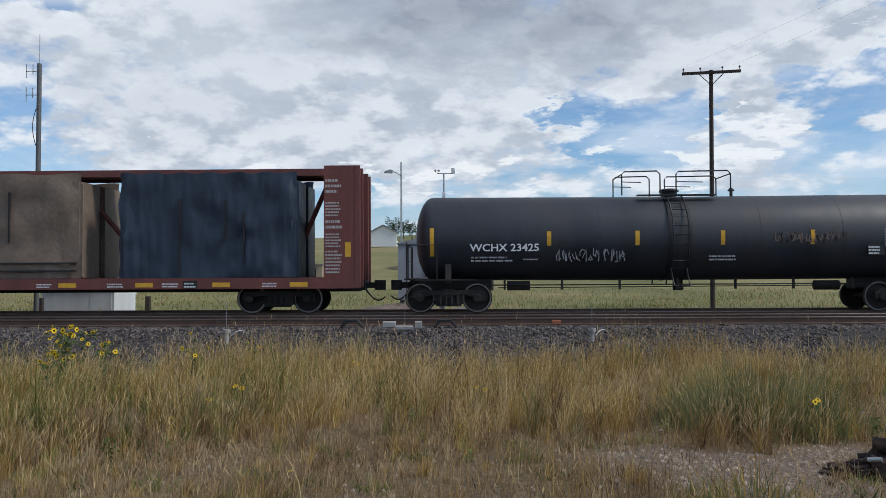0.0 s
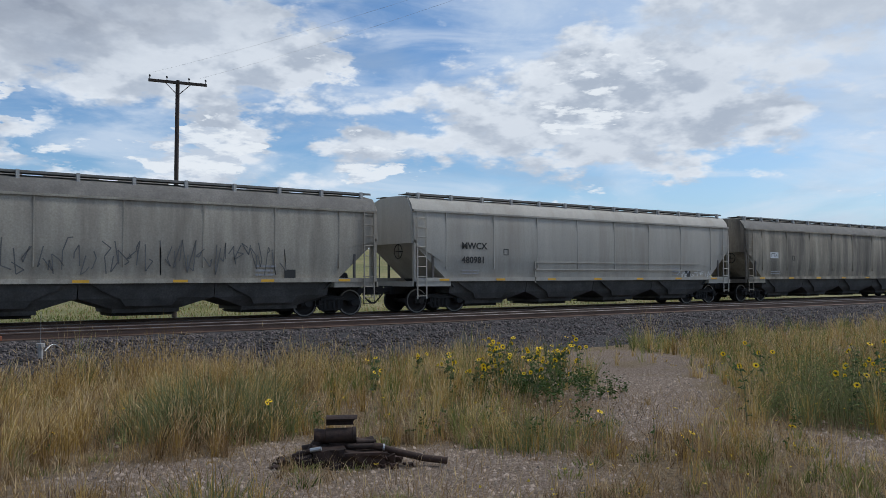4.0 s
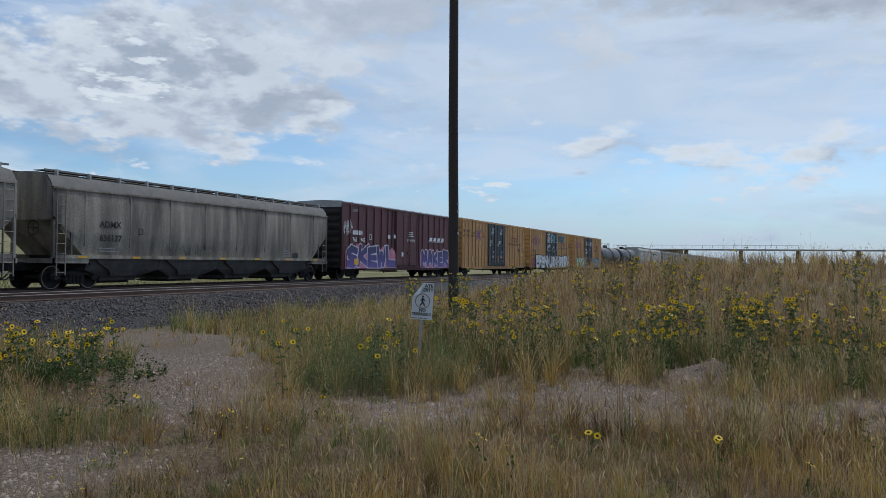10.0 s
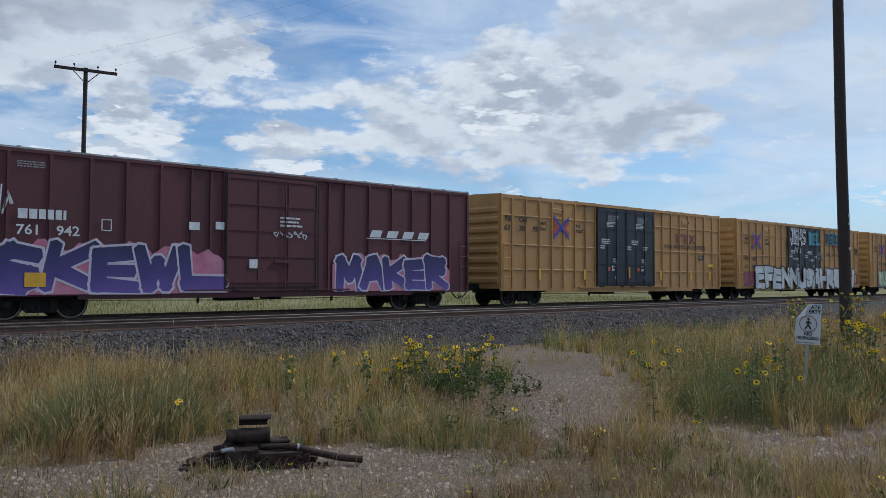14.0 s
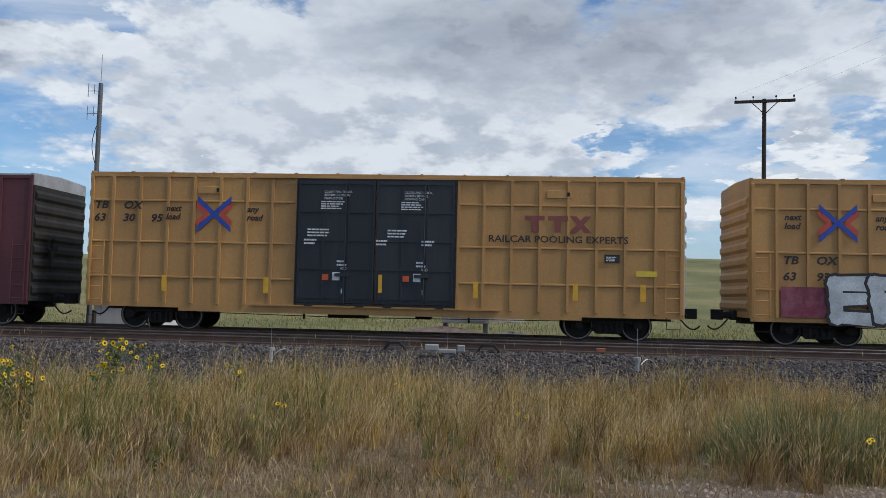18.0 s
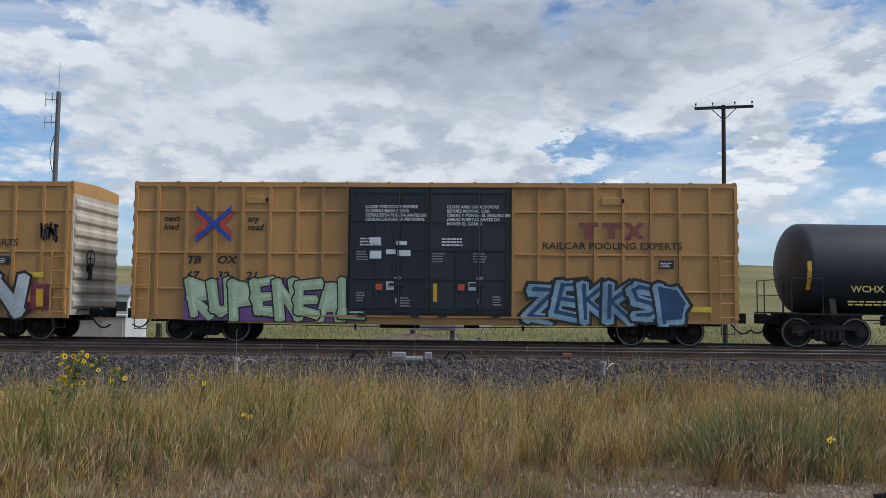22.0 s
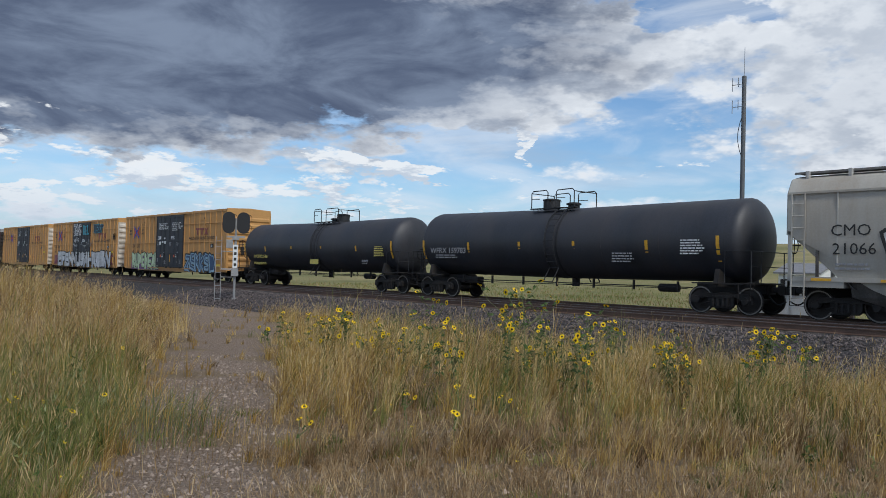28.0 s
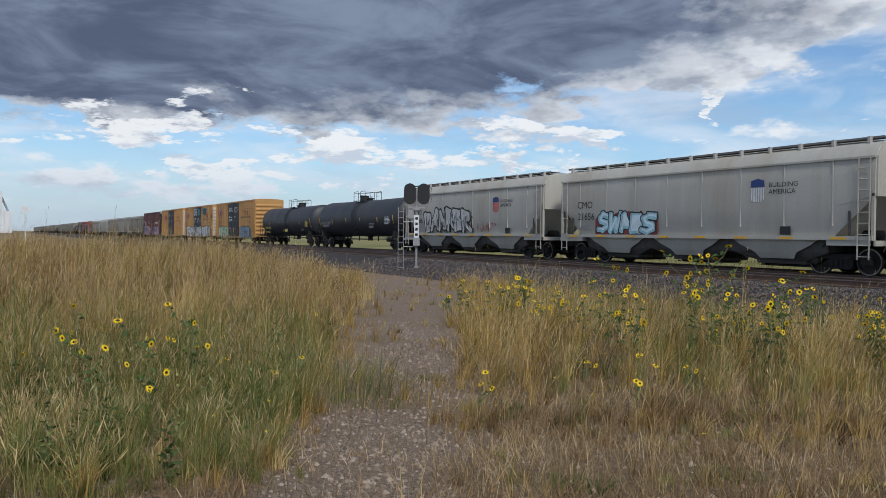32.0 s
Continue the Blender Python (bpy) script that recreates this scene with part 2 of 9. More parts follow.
def material(name, base, rough=0.7, metal=0.0, vary=0.25, scale=3.0, grain=40.0, bump=0.15, dirt=None, dirt_amount=0.4, streak=False, island=0.0, objects=0.0, coat=0.0, spec=0.5, translucent=0.0):
    """Base colour broken up by two sizes of noise, with dirt in patches or in streaks that run down."""
    if name in MATS:
        return MATS[name]
    m = bpy.data.materials.new(name)
    m.use_nodes = True
    nt = m.node_tree
    N, bs = nt.nodes.new, nt.nodes["Principled BSDF"]

    def link(a, b):
        nt.links.new(a, b)

    co = N("ShaderNodeTexCoord").outputs["Object"]
    if streak:
        mp = N("ShaderNodeMapping")
        mp.inputs["Scale"].default_value = (1.0, 1.0, 0.12)
        link(co, mp.inputs[0])
        co_dirt = mp.outputs[0]
    else:
        co_dirt = co

    def tex(vec, sc, det, ro):
        n = N("ShaderNodeTexNoise")
        link(vec, n.inputs["Vector"])
        n.inputs["Scale"].default_value, n.inputs["Detail"].default_value, n.inputs["Roughness"].default_value = sc, det, ro
        return n.outputs[0]

    def scaled(v, lo, hi, a, b):
        n = N("ShaderNodeMapRange")
        link(v, n.inputs[0])
        for i, x in zip((1, 2, 3, 4), (lo, hi, a, b)):
            n.inputs[i].default_value = x
        return n.outputs[0]

    big, fine = tex(co_dirt, scale, 4, 0.6), tex(co, grain, 4, 0.6)
    tone = scaled(big, 0.3, 0.7, 1 - vary, 1 + vary * 0.6)
    tone2 = scaled(fine, 0.3, 0.7, 1 - vary * 0.6, 1 + vary * 0.5)
    mul = N("ShaderNodeMath")
    mul.operation = "MULTIPLY"
    link(tone, mul.inputs[0]), link(tone2, mul.inputs[1])
    value = mul.outputs[0]
    for amount, src in ((island, "island"), (objects, "object")):
        if amount:
            if src == "island":
                rnd = N("ShaderNodeNewGeometry").outputs["Random Per Island"]
            else:
                rnd = N("ShaderNodeObjectInfo").outputs["Random"]
            m2 = N("ShaderNodeMath")
            m2.operation = "MULTIPLY"
            link(value, m2.inputs[0]), link(scaled(rnd, 0, 1, 1 - amount, 1 + amount), m2.inputs[1])
            value = m2.outputs[0]
    sc = N("ShaderNodeVectorMath")
    sc.operation = "SCALE"
    sc.inputs[0].default_value = base
    link(value, sc.inputs["Scale"])
    colour = sc.outputs[0]
    if dirt:
        d = tex(co_dirt, scale * 0.6, 6, 0.65)
        mx = N("ShaderNodeMix")
        mx.data_type = "RGBA"
        link(scaled(d, 0.45, 0.7, 0.0, dirt_amount), mx.inputs[0])
        link(colour, mx.inputs[6])
        mx.inputs[7].default_value = (*dirt, 1)
        colour = mx.outputs[2]
    link(colour, bs.inputs["Base Color"])
    link(scaled(big, 0.3, 0.7, rough - 0.08, min(1.0, rough + 0.08)), bs.inputs["Roughness"])
    bs.inputs["Metallic"].default_value = metal
    bs.inputs["Specular IOR Level"].default_value = spec
    bs.inputs["Coat Weight"].default_value = coat
    if translucent:
        tr = N("ShaderNodeBsdfTranslucent")
        link(colour, tr.inputs[0])
        ms = N("ShaderNodeMixShader")
        ms.inputs[0].default_value = translucent
        link(bs.outputs[0], ms.inputs[1]), link(tr.outputs[0], ms.inputs[2])
        link(ms.outputs[0], nt.nodes["Material Output"].inputs[0])
    if bump:
        bp = N("ShaderNodeBump")
        bp.inputs["Strength"].default_value = bump
        bp.inputs["Distance"].default_value = 0.02
        link(fine, bp.inputs["Height"]), link(bp.outputs[0], bs.inputs["Normal"])
    MATS[name] = m
    return m


# ---- mesh helpers ----
class Geo:
    """Vertices and faces of one mesh, gathered piece by piece."""

    def __init__(self):
        self.v, self.f, self.soft = [], [], False

    def add(self, vs, fs):
        k = len(self.v)
        self.v.extend(tuple(p) for p in vs)
        self.f.extend(tuple(i + k for i in q) for q in fs)
        return self

    def box(self, x0, x1, y0, y1, z0, z1, cut=0.0):
        if cut:
            prof = ((y0 + cut, z0), (y1 - cut, z0), (y1, z0 + cut), (y1, z1 - cut), (y1 - cut, z1), (y0 + cut, z1), (y0, z1 - cut), (y0, z0 + cut))
            return self.prism(prof, x0, x1, "x")
        vs = [(x, y, z) for x in (x0, x1) for y in (y0, y1) for z in (z0, z1)]
        return self.add(vs, ((0, 1, 3, 2), (4, 6, 7, 5), (0, 4, 5, 1), (2, 3, 7, 6), (0, 2, 6, 4), (1, 5, 7, 3)))

    def prism(self, prof, a, b, axis="x"):
        """A profile of two coordinates, carried from a to b along an axis."""
        n = len(prof)

        def at(p, t):
            return {"x": (t, p[0], p[1]), "y": (p[0], t, p[1]), "z": (p[0], p[1], t)}[axis]

        vs = [at(p, a) for p in prof] + [at(p, b) for p in prof]
        fs = [tuple(range(n - 1, -1, -1)), tuple(range(n, 2 * n))]
        fs += [(i, (i + 1) % n, n + (i + 1) % n, n + i) for i in range(n)]
        return self.add(vs, fs)

    def tube(self, pts, r, n=6, r1=None, caps=True):
        """A round bar along a line of points."""
        pts = [Vector(p) for p in pts]
        rings, m = [], len(pts)
        for i, p in enumerate(pts):
            d = (pts[min(i + 1, m - 1)] - pts[max(i - 1, 0)]).normalized()
            side = d.cross(Vector((0, 0, 1)) if abs(d.z) < 0.9 else Vector((1, 0, 0))).normalized()
            up = side.cross(d)
            rad = r if r1 is None else r + (r1 - r) * i / (m - 1)
            rings += [p + (side * math.cos(2 * math.pi * k / n) + up * math.sin(2 * math.pi * k / n)) * rad for k in range(n)]
        fs = [(i * n + k, i * n + (k + 1) % n, (i + 1) * n + (k + 1) % n, (i + 1) * n + k) for i in range(m - 1) for k in range(n)]
        if caps:
            fs += [tuple(range(n - 1, -1, -1)), tuple(range((m - 1) * n, m * n))]
        return self.add(rings, fs)

    def lathe(self, prof, centre, axis="y", n=24, caps=True):
        """(radius, place along the axis) pairs turned round an axis through centre."""
        cx, cy, cz = centre
        vs, m = [], len(prof)
        for r, t in prof:
            for k in range(n):
                a = 2 * math.pi * k / n
                c, s = r * math.cos(a), r * math.sin(a)
                vs.append({"y": (cx + c, cy + t, cz + s), "z": (cx + c, cy + s, cz + t), "x": (cx + t, cy + c, cz + s)}[axis])
        fs = [(i * n + k, i * n + (k + 1) % n, (i + 1) * n + (k + 1) % n, (i + 1) * n + k) for i in range(m - 1) for k in range(n)]
        if caps:
            fs += [tuple(range(n)), tuple(range((m - 1) * n, m * n))]
        return self.add(vs, fs)

    def quad(self, a, b, c, d):
        return self.add((a, b, c, d), ((0, 1, 2, 3),))

    def mesh(self, name, smooth_angle=None):
        me = bpy.data.meshes.new(name)
        me.from_pydata(self.v, [], self.f)
        bm = bmesh.new()
        bm.from_mesh(me)
        bmesh.ops.recalc_face_normals(bm, faces=bm.faces)
        if smooth_angle is not None:
            for fc in bm.faces:
                fc.smooth = True
            for e in bm.edges:
                if len(e.link_faces) == 2 and e.calc_face_angle(0) > radians(smooth_angle):
                    e.smooth = False
        bm.to_mesh(me)
        bm.free()
        return me


def part(name, geo, mat, parent=None, label="", smooth_angle=None):
    """Links geometry as one mesh object, under a thing or a part."""
    me = geo if isinstance(geo, bpy.types.Mesh) else geo.mesh(name, smooth_angle)
    if not me.materials:
        me.materials.append(mat)
    ob = new(name, me)
    if parent is not None:
        ob.parent = parent
    if label:
        tagged(ob, label)
    return ob


def thing(name, label, category, group="", kind=""):
    return tagged(new(name), label, category, group, kind)


def raw_mesh(name, verts, tris, mat, quads=False):
    """A mesh from numpy arrays."""
    me = bpy.data.meshes.new(name)
    k = tris.shape[1]
    me.vertices.add(len(verts))
    me.vertices.foreach_set("co", verts.astype(np.float32).ravel())
    me.loops.add(tris.size)
    me.loops.foreach_set("vertex_index", tris.astype(np.int32).ravel())
    me.polygons.add(len(tris))
    me.polygons.foreach_set("loop_start", np.arange(0, tris.size, k, dtype=np.int32))
    me.update(calc_edges=True)
    me.materials.append(mat)
    return me

# ---- ground ----
def step(v, lo, hi):
    t = np.clip((v - lo) / (hi - lo), 0, 1)
    return t * t * (3 - 2 * t)


def gz(x, y):
    """Height of the ground."""
    x, y = np.asarray(x, float), np.asarray(y, float)
    r, a = np.hypot(x, y), np.degrees(np.arctan2(x, y))
    z = -0.22 * step(y, 8, 15) - 0.05 * step(y, 60, 30)
    field_r = step(a, 66, 80) * step(a, 175, 150) * step(r, 14, 34) * step(y, 16, 8)
    field_l = step(a, -68, -80) * step(a, -175, -150) * step(r, 9, 26) * step(y, 16, 8)
    z = z + 1.74 * field_r * (0.78 + 0.22 * step(a, 79, 92)) + 0.75 * field_l
    hill = step(y, 55, 230) * step(np.abs(a - 5), 80, 55)
    z = z + 11.5 * hill * (1 + 0.12 * np.sin(x * 0.013 + 1.0) + 0.05 * np.sin(x * 0.041))
    z = z + 0.05 * np.sin(x * 0.9 + 0.4 * y) * np.sin(y * 0.8 - 0.3 * x) * step(r, 2, 6) * step(r, 60, 25) * step(y, 15.5, 14)
    z = z + 0.26 * np.exp(-((x - 12.5) / 0.36) ** 2 - ((y - 0.75) / 0.42) ** 2)
    return z


LANES = (((14.5, 13.2), (11.0, 9.4), 1.5, 1.3), ((11.0, 9.4), (7.0, 5.6), 1.2, 0.6), ((7.6, 3.9), (9.5, 2.0), 0.8, 1.1), ((9.5, 2.0), (9.9, -1.6), 1.1, 1.0), ((11.6, 1.05), (12.6, 0.85), 0.35, 0.35), ((2.0, 6.6), (4.6, 5.2), 0.8, 0.8), ((3.4, 7.0), (4.4, 6.2), 0.6, 0.5),
         ((-4.0, 1.6), (-8.0, 3.8), 0.75, 0.7), ((-8.0, 3.8), (-16.0, 8.0), 0.7, 1.1), ((-16.0, 8.0), (-31.0, 15.0), 1.1, 2.0), ((-7.0, 31.5), (3.0, 31.0), 1.6, 1.6), ((-5.0, 33.5), (0.5, 33.5), 2.4, 2.4))


def bare(x, y):
    """1 on the dirt lanes, 0 in the grass."""
    x, y = np.asarray(x, float), np.asarray(y, float)
    out = np.zeros(np.broadcast(x, y).shape)
    for (ax, ay), (bx, by), wa, wb in LANES:
        dx, dy = bx - ax, by - ay
        t = np.clip(((x - ax) * dx + (y - ay) * dy) / (dx * dx + dy * dy), 0, 1)
        d = np.hypot(x - ax - t * dx, y - ay - t * dy) / (wa + (wb - wa) * t)
        d = d + 0.34 * np.sin(x * 2.3 + 1.1 * y) * np.sin(y * 2.9 - 0.7 * x) + 0.20 * np.sin(x * 6.1 + y * 5.3) * np.sin(x * 4.3 - y * 7.1)
        out = np.maximum(out, step(d, 1.25, 0.65))
    isles = step(np.sin(x * 1.7 + 2) * np.sin(y * 1.9 + x * 0.7) + 0.5 * np.sin(3.1 * x - 2.3 * y), 0.5, 0.9)
    return out * (1 - 0.75 * isles)


def spaced(lo, hi, fine, far):
    left, right, v = [], [], hi
    s = fine
    while v < far:
        s *= 1.13
        v += s
        right.append(v)
    v, s = lo, fine
    while v > -far:
        s *= 1.13
        v -= s
        left.append(v)
    return np.array(left[::-1] + list(np.arange(lo, hi + 1e-6, fine)) + right)


def build_ground():
    xs, ys = spaced(-36, 36, 0.3, 4200), spaced(-4, 18, 0.3, 4200)
    X, Y = np.meshgrid(xs, ys)
    Zc = gz(X, Y)
    nx, ny = len(xs), len(ys)
    verts = np.stack([X, Y, Zc], -1).reshape(-1, 3)
    i = (np.arange(ny - 1)[:, None] * nx + np.arange(nx - 1)[None, :]).ravel()
    quads = np.stack([i, i + 1, i + nx + 1, i + nx], -1)
    m = bpy.data.materials.new("dry_ground")
    m.use_nodes = True
    nt = m.node_tree
    N, bs = nt.nodes.new, nt.nodes["Principled BSDF"]
    co = N("ShaderNodeTexCoord").outputs["Object"]

    def tex(sc, det=5, ro=0.6):
        n = N("ShaderNodeTexNoise")
        nt.links.new(co, n.inputs["Vector"])
        n.inputs["Scale"].default_value, n.inputs["Detail"].default_value, n.inputs["Roughness"].default_value = sc, det, ro
        return n.outputs[0]

    def ramp(v, stops):
        n = N("ShaderNodeValToRGB")
        nt.links.new(v, n.inputs[0])
        while len(n.color_ramp.elements) < len(stops):
            n.color_ramp.elements.new(0.5)
        for e, (p, c) in zip(n.color_ramp.elements, stops):
            e.position, e.color = p, (*c, 1)
        return n.outputs[0]

    def mixc(f, a, b):
        n = N("ShaderNodeMix")
        n.data_type = "RGBA"
        nt.links.new(f, n.inputs[0]), nt.links.new(a, n.inputs[6]), nt.links.new(b, n.inputs[7])
        return n.outputs[2]

    at = N("ShaderNodeAttribute")
    at.attribute_name = "bare"
    soil = ramp(tex(34, 8, 0.78), ((0.32, (0.085, 0.062, 0.045)), (0.5, (0.245, 0.180, 0.132)), (0.7, (0.47, 0.38, 0.295))))
    litter = ramp(tex(22, 6, 0.7), ((0.3, (0.085, 0.060, 0.036)), (0.5, (0.215, 0.155, 0.088)), (0.7, (0.40, 0.305, 0.185))))
    field = ramp(tex(0.045, 6, 0.65), ((0.32, (0.12, 0.135, 0.05)), (0.5, (0.22, 0.20, 0.085)), (0.68, (0.33, 0.27, 0.14))))
    far = N("ShaderNodeAttribute")
    far.attribute_name = "far"
    near = mixc(at.outputs["Fac"], litter, soil)
    nt.links.new(mixc(far.outputs["Fac"], near, field), bs.inputs["Base Color"])
    bs.inputs["Roughness"].default_value = 0.95
    bs.inputs["Specular IOR Level"].default_value = 0.2
    bp = N("ShaderNodeBump")
    bp.inputs["Strength"].default_value, bp.inputs["Distance"].default_value = 0.9, 0.05
    nt.links.new(tex(45, 6, 0.7), bp.inputs["Height"]), nt.links.new(bp.outputs[0], bs.inputs["Normal"])
    me = raw_mesh("ground", verts, quads, m)
    for name, vals in (("bare", np.clip(bare(X, Y) + 0.22 * step(np.hypot(X, Y), 8.5, 6.5) * (0.3 + 0.7 * (np.sin(X * 2.1 + Y) * np.sin(Y * 2.7 - X * 0.6) > -0.3)), 0, 1)), ("far", step(Y, 27, 40) * (1 - bare(X, Y)))):
        me.attributes.new(name, "FLOAT", "POINT").data.foreach_set("value", vals.ravel().astype(np.float32))
    me.polygons.foreach_set("use_smooth", np.ones(len(quads), dtype=bool))
    tagged(new("ground", me), "dry gravelly prairie ground with dirt lanes and rolling fields", "ground", kind="structure")


build_ground()

# ---- railway: two tracks ----
NEAR_Y, FAR_Y = 21.7, 25.95
NEAR_Z, FAR_Z = 0.42, 0.36  # tops of the rails
steel = material("rail_steel", (0.16, 0.10, 0.075), 0.6, 0.5, 0.3, 2, 30, 0.1)
rail_top = material("rail_head", (0.20, 0.19, 0.185), 0.55, 1.0, 0.15, 2, 30, 0.02)
tie_wood = material("tie_wood", (0.075, 0.058, 0.046), 0.9, 0, 0.35, 3, 30, 0.4, objects=0.3)
# near-black bed: the shade in the gaps between stones is put into its colour
ballast_m = material("ballast_gap_shade", (0.03, 0.025, 0.024), 0.9, 0, 0.45, 9, 28, 0.9)
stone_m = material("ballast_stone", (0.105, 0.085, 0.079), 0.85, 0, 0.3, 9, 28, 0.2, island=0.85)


def build_track():
    g = Geo()
    prof = ((13.6, -0.6), (15.7, -0.26), (19.4, NEAR_Z - 0.21), (20.3, NEAR_Z - 0.2), (23.2, NEAR_Z - 0.2), (23.8, NEAR_Z - 0.24), (24.4, FAR_Z - 0.2), (27.5, FAR_Z - 0.2), (28.3, FAR_Z - 0.22), (31.0, -0.35), (32, -0.7))
    xs = np.concatenate([np.linspace(-900, -45, 60)[:-1], np.arange(-45, 45.01, 0.35), np.linspace(45, 900, 60)[1:]])
    # finer rows across the near shoulder
    py = np.concatenate([[p[0] for p in prof], np.arange(15.2, 20.2, 0.28)])
    py.sort()
    pz = np.interp(py, [p[0] for p in prof], [p[1] for p in prof])
    rng = np.random.default_rng(4)
    X, Y = np.meshgrid(xs, py)
    Zc = np.repeat(pz[:, None], len(xs), 1) + rng.normal(0, 0.018, X.shape) * (X > -46) * (X < 46)
    Y = Y + 0.18 * np.sin(X * 0.31) * step(Y, 18.5, 15)
    nx, ny = len(xs), len(py)
    i = (np.arange(ny - 1)[:, None] * nx + np.arange(nx - 1)[None, :]).ravel()
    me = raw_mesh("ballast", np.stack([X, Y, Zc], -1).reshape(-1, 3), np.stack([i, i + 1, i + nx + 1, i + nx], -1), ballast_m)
    bed = tagged(new("ballast", me), "grey crushed-rock ballast bed under two railway tracks", "ballast", kind="structure")
    # loose stones on the shoulder
    n = 62000
    x, y = 42 * np.sign(rng.uniform(-1, 1, n)) * rng.uniform(0, 1, n) ** 1.15, rng.uniform(15.0, 20.3, n)
    z = np.interp(y, [p[0] for p in prof], [p[1] for p in prof])
    s = rng.uniform(0.02, 0.058, n) * rng.uniform(0.75, 1.15, n)
    base = np.array([(1, 0, 0), (-1, 0, 0), (0, 1, 0), (0, -1, 0), (0, 0, 1), (0, 0, -1)], float)
    tri = np.array([(0, 2, 4), (2, 1, 4), (1, 3, 4), (3, 0, 4), (2, 0, 5), (1, 2, 5), (3, 1, 5), (0, 3, 5)])
    v = base[None] * (s[:, None, None] * rng.uniform(0.6, 1.3, (n, 6, 1)))
    th, ph = rng.uniform(0, 6.28, n), rng.uniform(-0.6, 0.6, n)
    c, si, c2, s2 = np.cos(th), np.sin(th), np.cos(ph), np.sin(ph)
    vx, vy, vz = v[..., 0], v[..., 1], v[..., 2]
    vy, vz = vy * c2[:, None] - vz * s2[:, None], vy * s2[:, None] + vz * c2[:, None]
    vx, vy = vx * c[:, None] - vy * si[:, None], vx * si[:, None] + vy * c[:, None]
    P = np.stack([vx + x[:, None], vy + y[:, None], vz * 0.8 + z[:, None] + 0.01], -1).reshape(-1, 3)
    T = (tri[None] + (np.arange(n) * 6)[:, None, None]).reshape(-1, 3)
    tagged(part("stones", raw_mesh("stones", P, T, stone_m), stone_m, bed), kind="stuff")
    # rails
    for k, (yc, zt) in enumerate(((NEAR_Y, NEAR_Z), (FAR_Y, FAR_Z))):
        tr = thing("railway_track", "rusty steel rails on dark wooden ties", "track", "railway tracks", "structure")
        for sgn in (-1, 1):
            y0 = yc + sgn * 0.7525
            zc = zt + (0.035 if k == 1 and sgn > 0 else 0)
            pr = [(y0 - 0.07, zc - 0.18), (y0 + 0.07, zc - 0.18), (y0 + 0.07, zc - 0.165), (y0 + 0.012, zc - 0.145), (y0 + 0.012, zc - 0.045), (y0 + 0.036, zc - 0.035), (y0 + 0.036, zc - 0.006),
                  (y0 - 0.036, zc - 0.006), (y0 - 0.036, zc - 0.035), (y0 - 0.012, zc - 0.045), (y0 - 0.012, zc - 0.145), (y0 - 0.07, zc - 0.165)]
            rail = part("rail", Geo().prism(pr, -900, 900), steel, tr)
            part("rail_head", Geo().prism([(y0 - 0.03, zc - 0.006), (y0 + 0.03, zc - 0.006), (y0 + 0.026, zc), (y0 - 0.026, zc)], -900, 900), rail_top, rail, "polished running surface")
        tie = Geo().box(-0.115, 0.115, -1.3, 1.3, -0.17, 0, 0.015).mesh("tie")
        plate = Geo().box(-0.1, 0.1, -0.17, 0.17, 0, 0.012)
        tie.materials.append(tie_wood)
        rs = random.Random(k)
        far = Geo()
        for j in range(-1500, 1500):
            xx = j * 0.53 + rs.uniform(-0.03, 0.03)
            if abs(j) <= 75:
                o = part("tie", tie, tie_wood, tr)
                o.matrix_basis = pose(xx, yc + rs.uniform(-0.04, 0.04), zt - 0.182 + rs.uniform(-0.012, 0.0), 0, 0, rs.uniform(-1.2, 1.2))
            elif abs(xx) < 300:
                far.box(xx - 0.115, xx + 0.115, yc - 1.3, yc + 1.3, zt - 0.35, zt - 0.184)
        tagged(part("far_ties", far, tie_wood, tr), kind="stuff")


build_track()


def build_pebbles():
    rng = np.random.default_rng(9)
    n = 110000
    r, a = rng.uniform(4.5, 15, n), np.radians(rng.uniform(-100, 105, n))
    x, y = r * np.sin(a), r * np.cos(a)
    keep = (y < 15.5) & (rng.uniform(0, 1, n) < 0.2 + 0.8 * bare(x, y))
    x, y = x[keep], y[keep]
    n = len(x)
    s = rng.uniform(0.006, 0.026, n) * rng.uniform(0.5, 1.5, n)
    base = np.array([(1, 0, 0), (-0.3, 0.9, 0), (-0.5, -0.8, 0), (0.1, 0.05, 0.75)], float)
    v = base[None] * (s[:, None, None] * rng.uniform(0.7, 1.3, (n, 4, 1)))
    th = rng.uniform(0, 6.28, n)
    c, si = np.cos(th)[:, None], np.sin(th)[:, None]
    P = np.stack([v[..., 0] * c - v[..., 1] * si + x[:, None], v[..., 0] * si + v[..., 1] * c + y[:, None], v[..., 2] + gz(x, y)[:, None] - 0.002], -1).reshape(-1, 3)
    T = (np.array([(0, 1, 3), (1, 2, 3), (2, 0, 3)])[None] + (np.arange(n) * 4)[:, None, None]).reshape(-1, 3)
    m = material("pebbles", (0.29, 0.225, 0.175), 0.9, 0, 0.2, 9, 28, 0, island=0.6)
    tagged(new("pebbles", raw_mesh("pebbles", P, T, m)), "loose pebbles on the dirt lanes", "pebbles", kind="stuff")


build_pebbles()

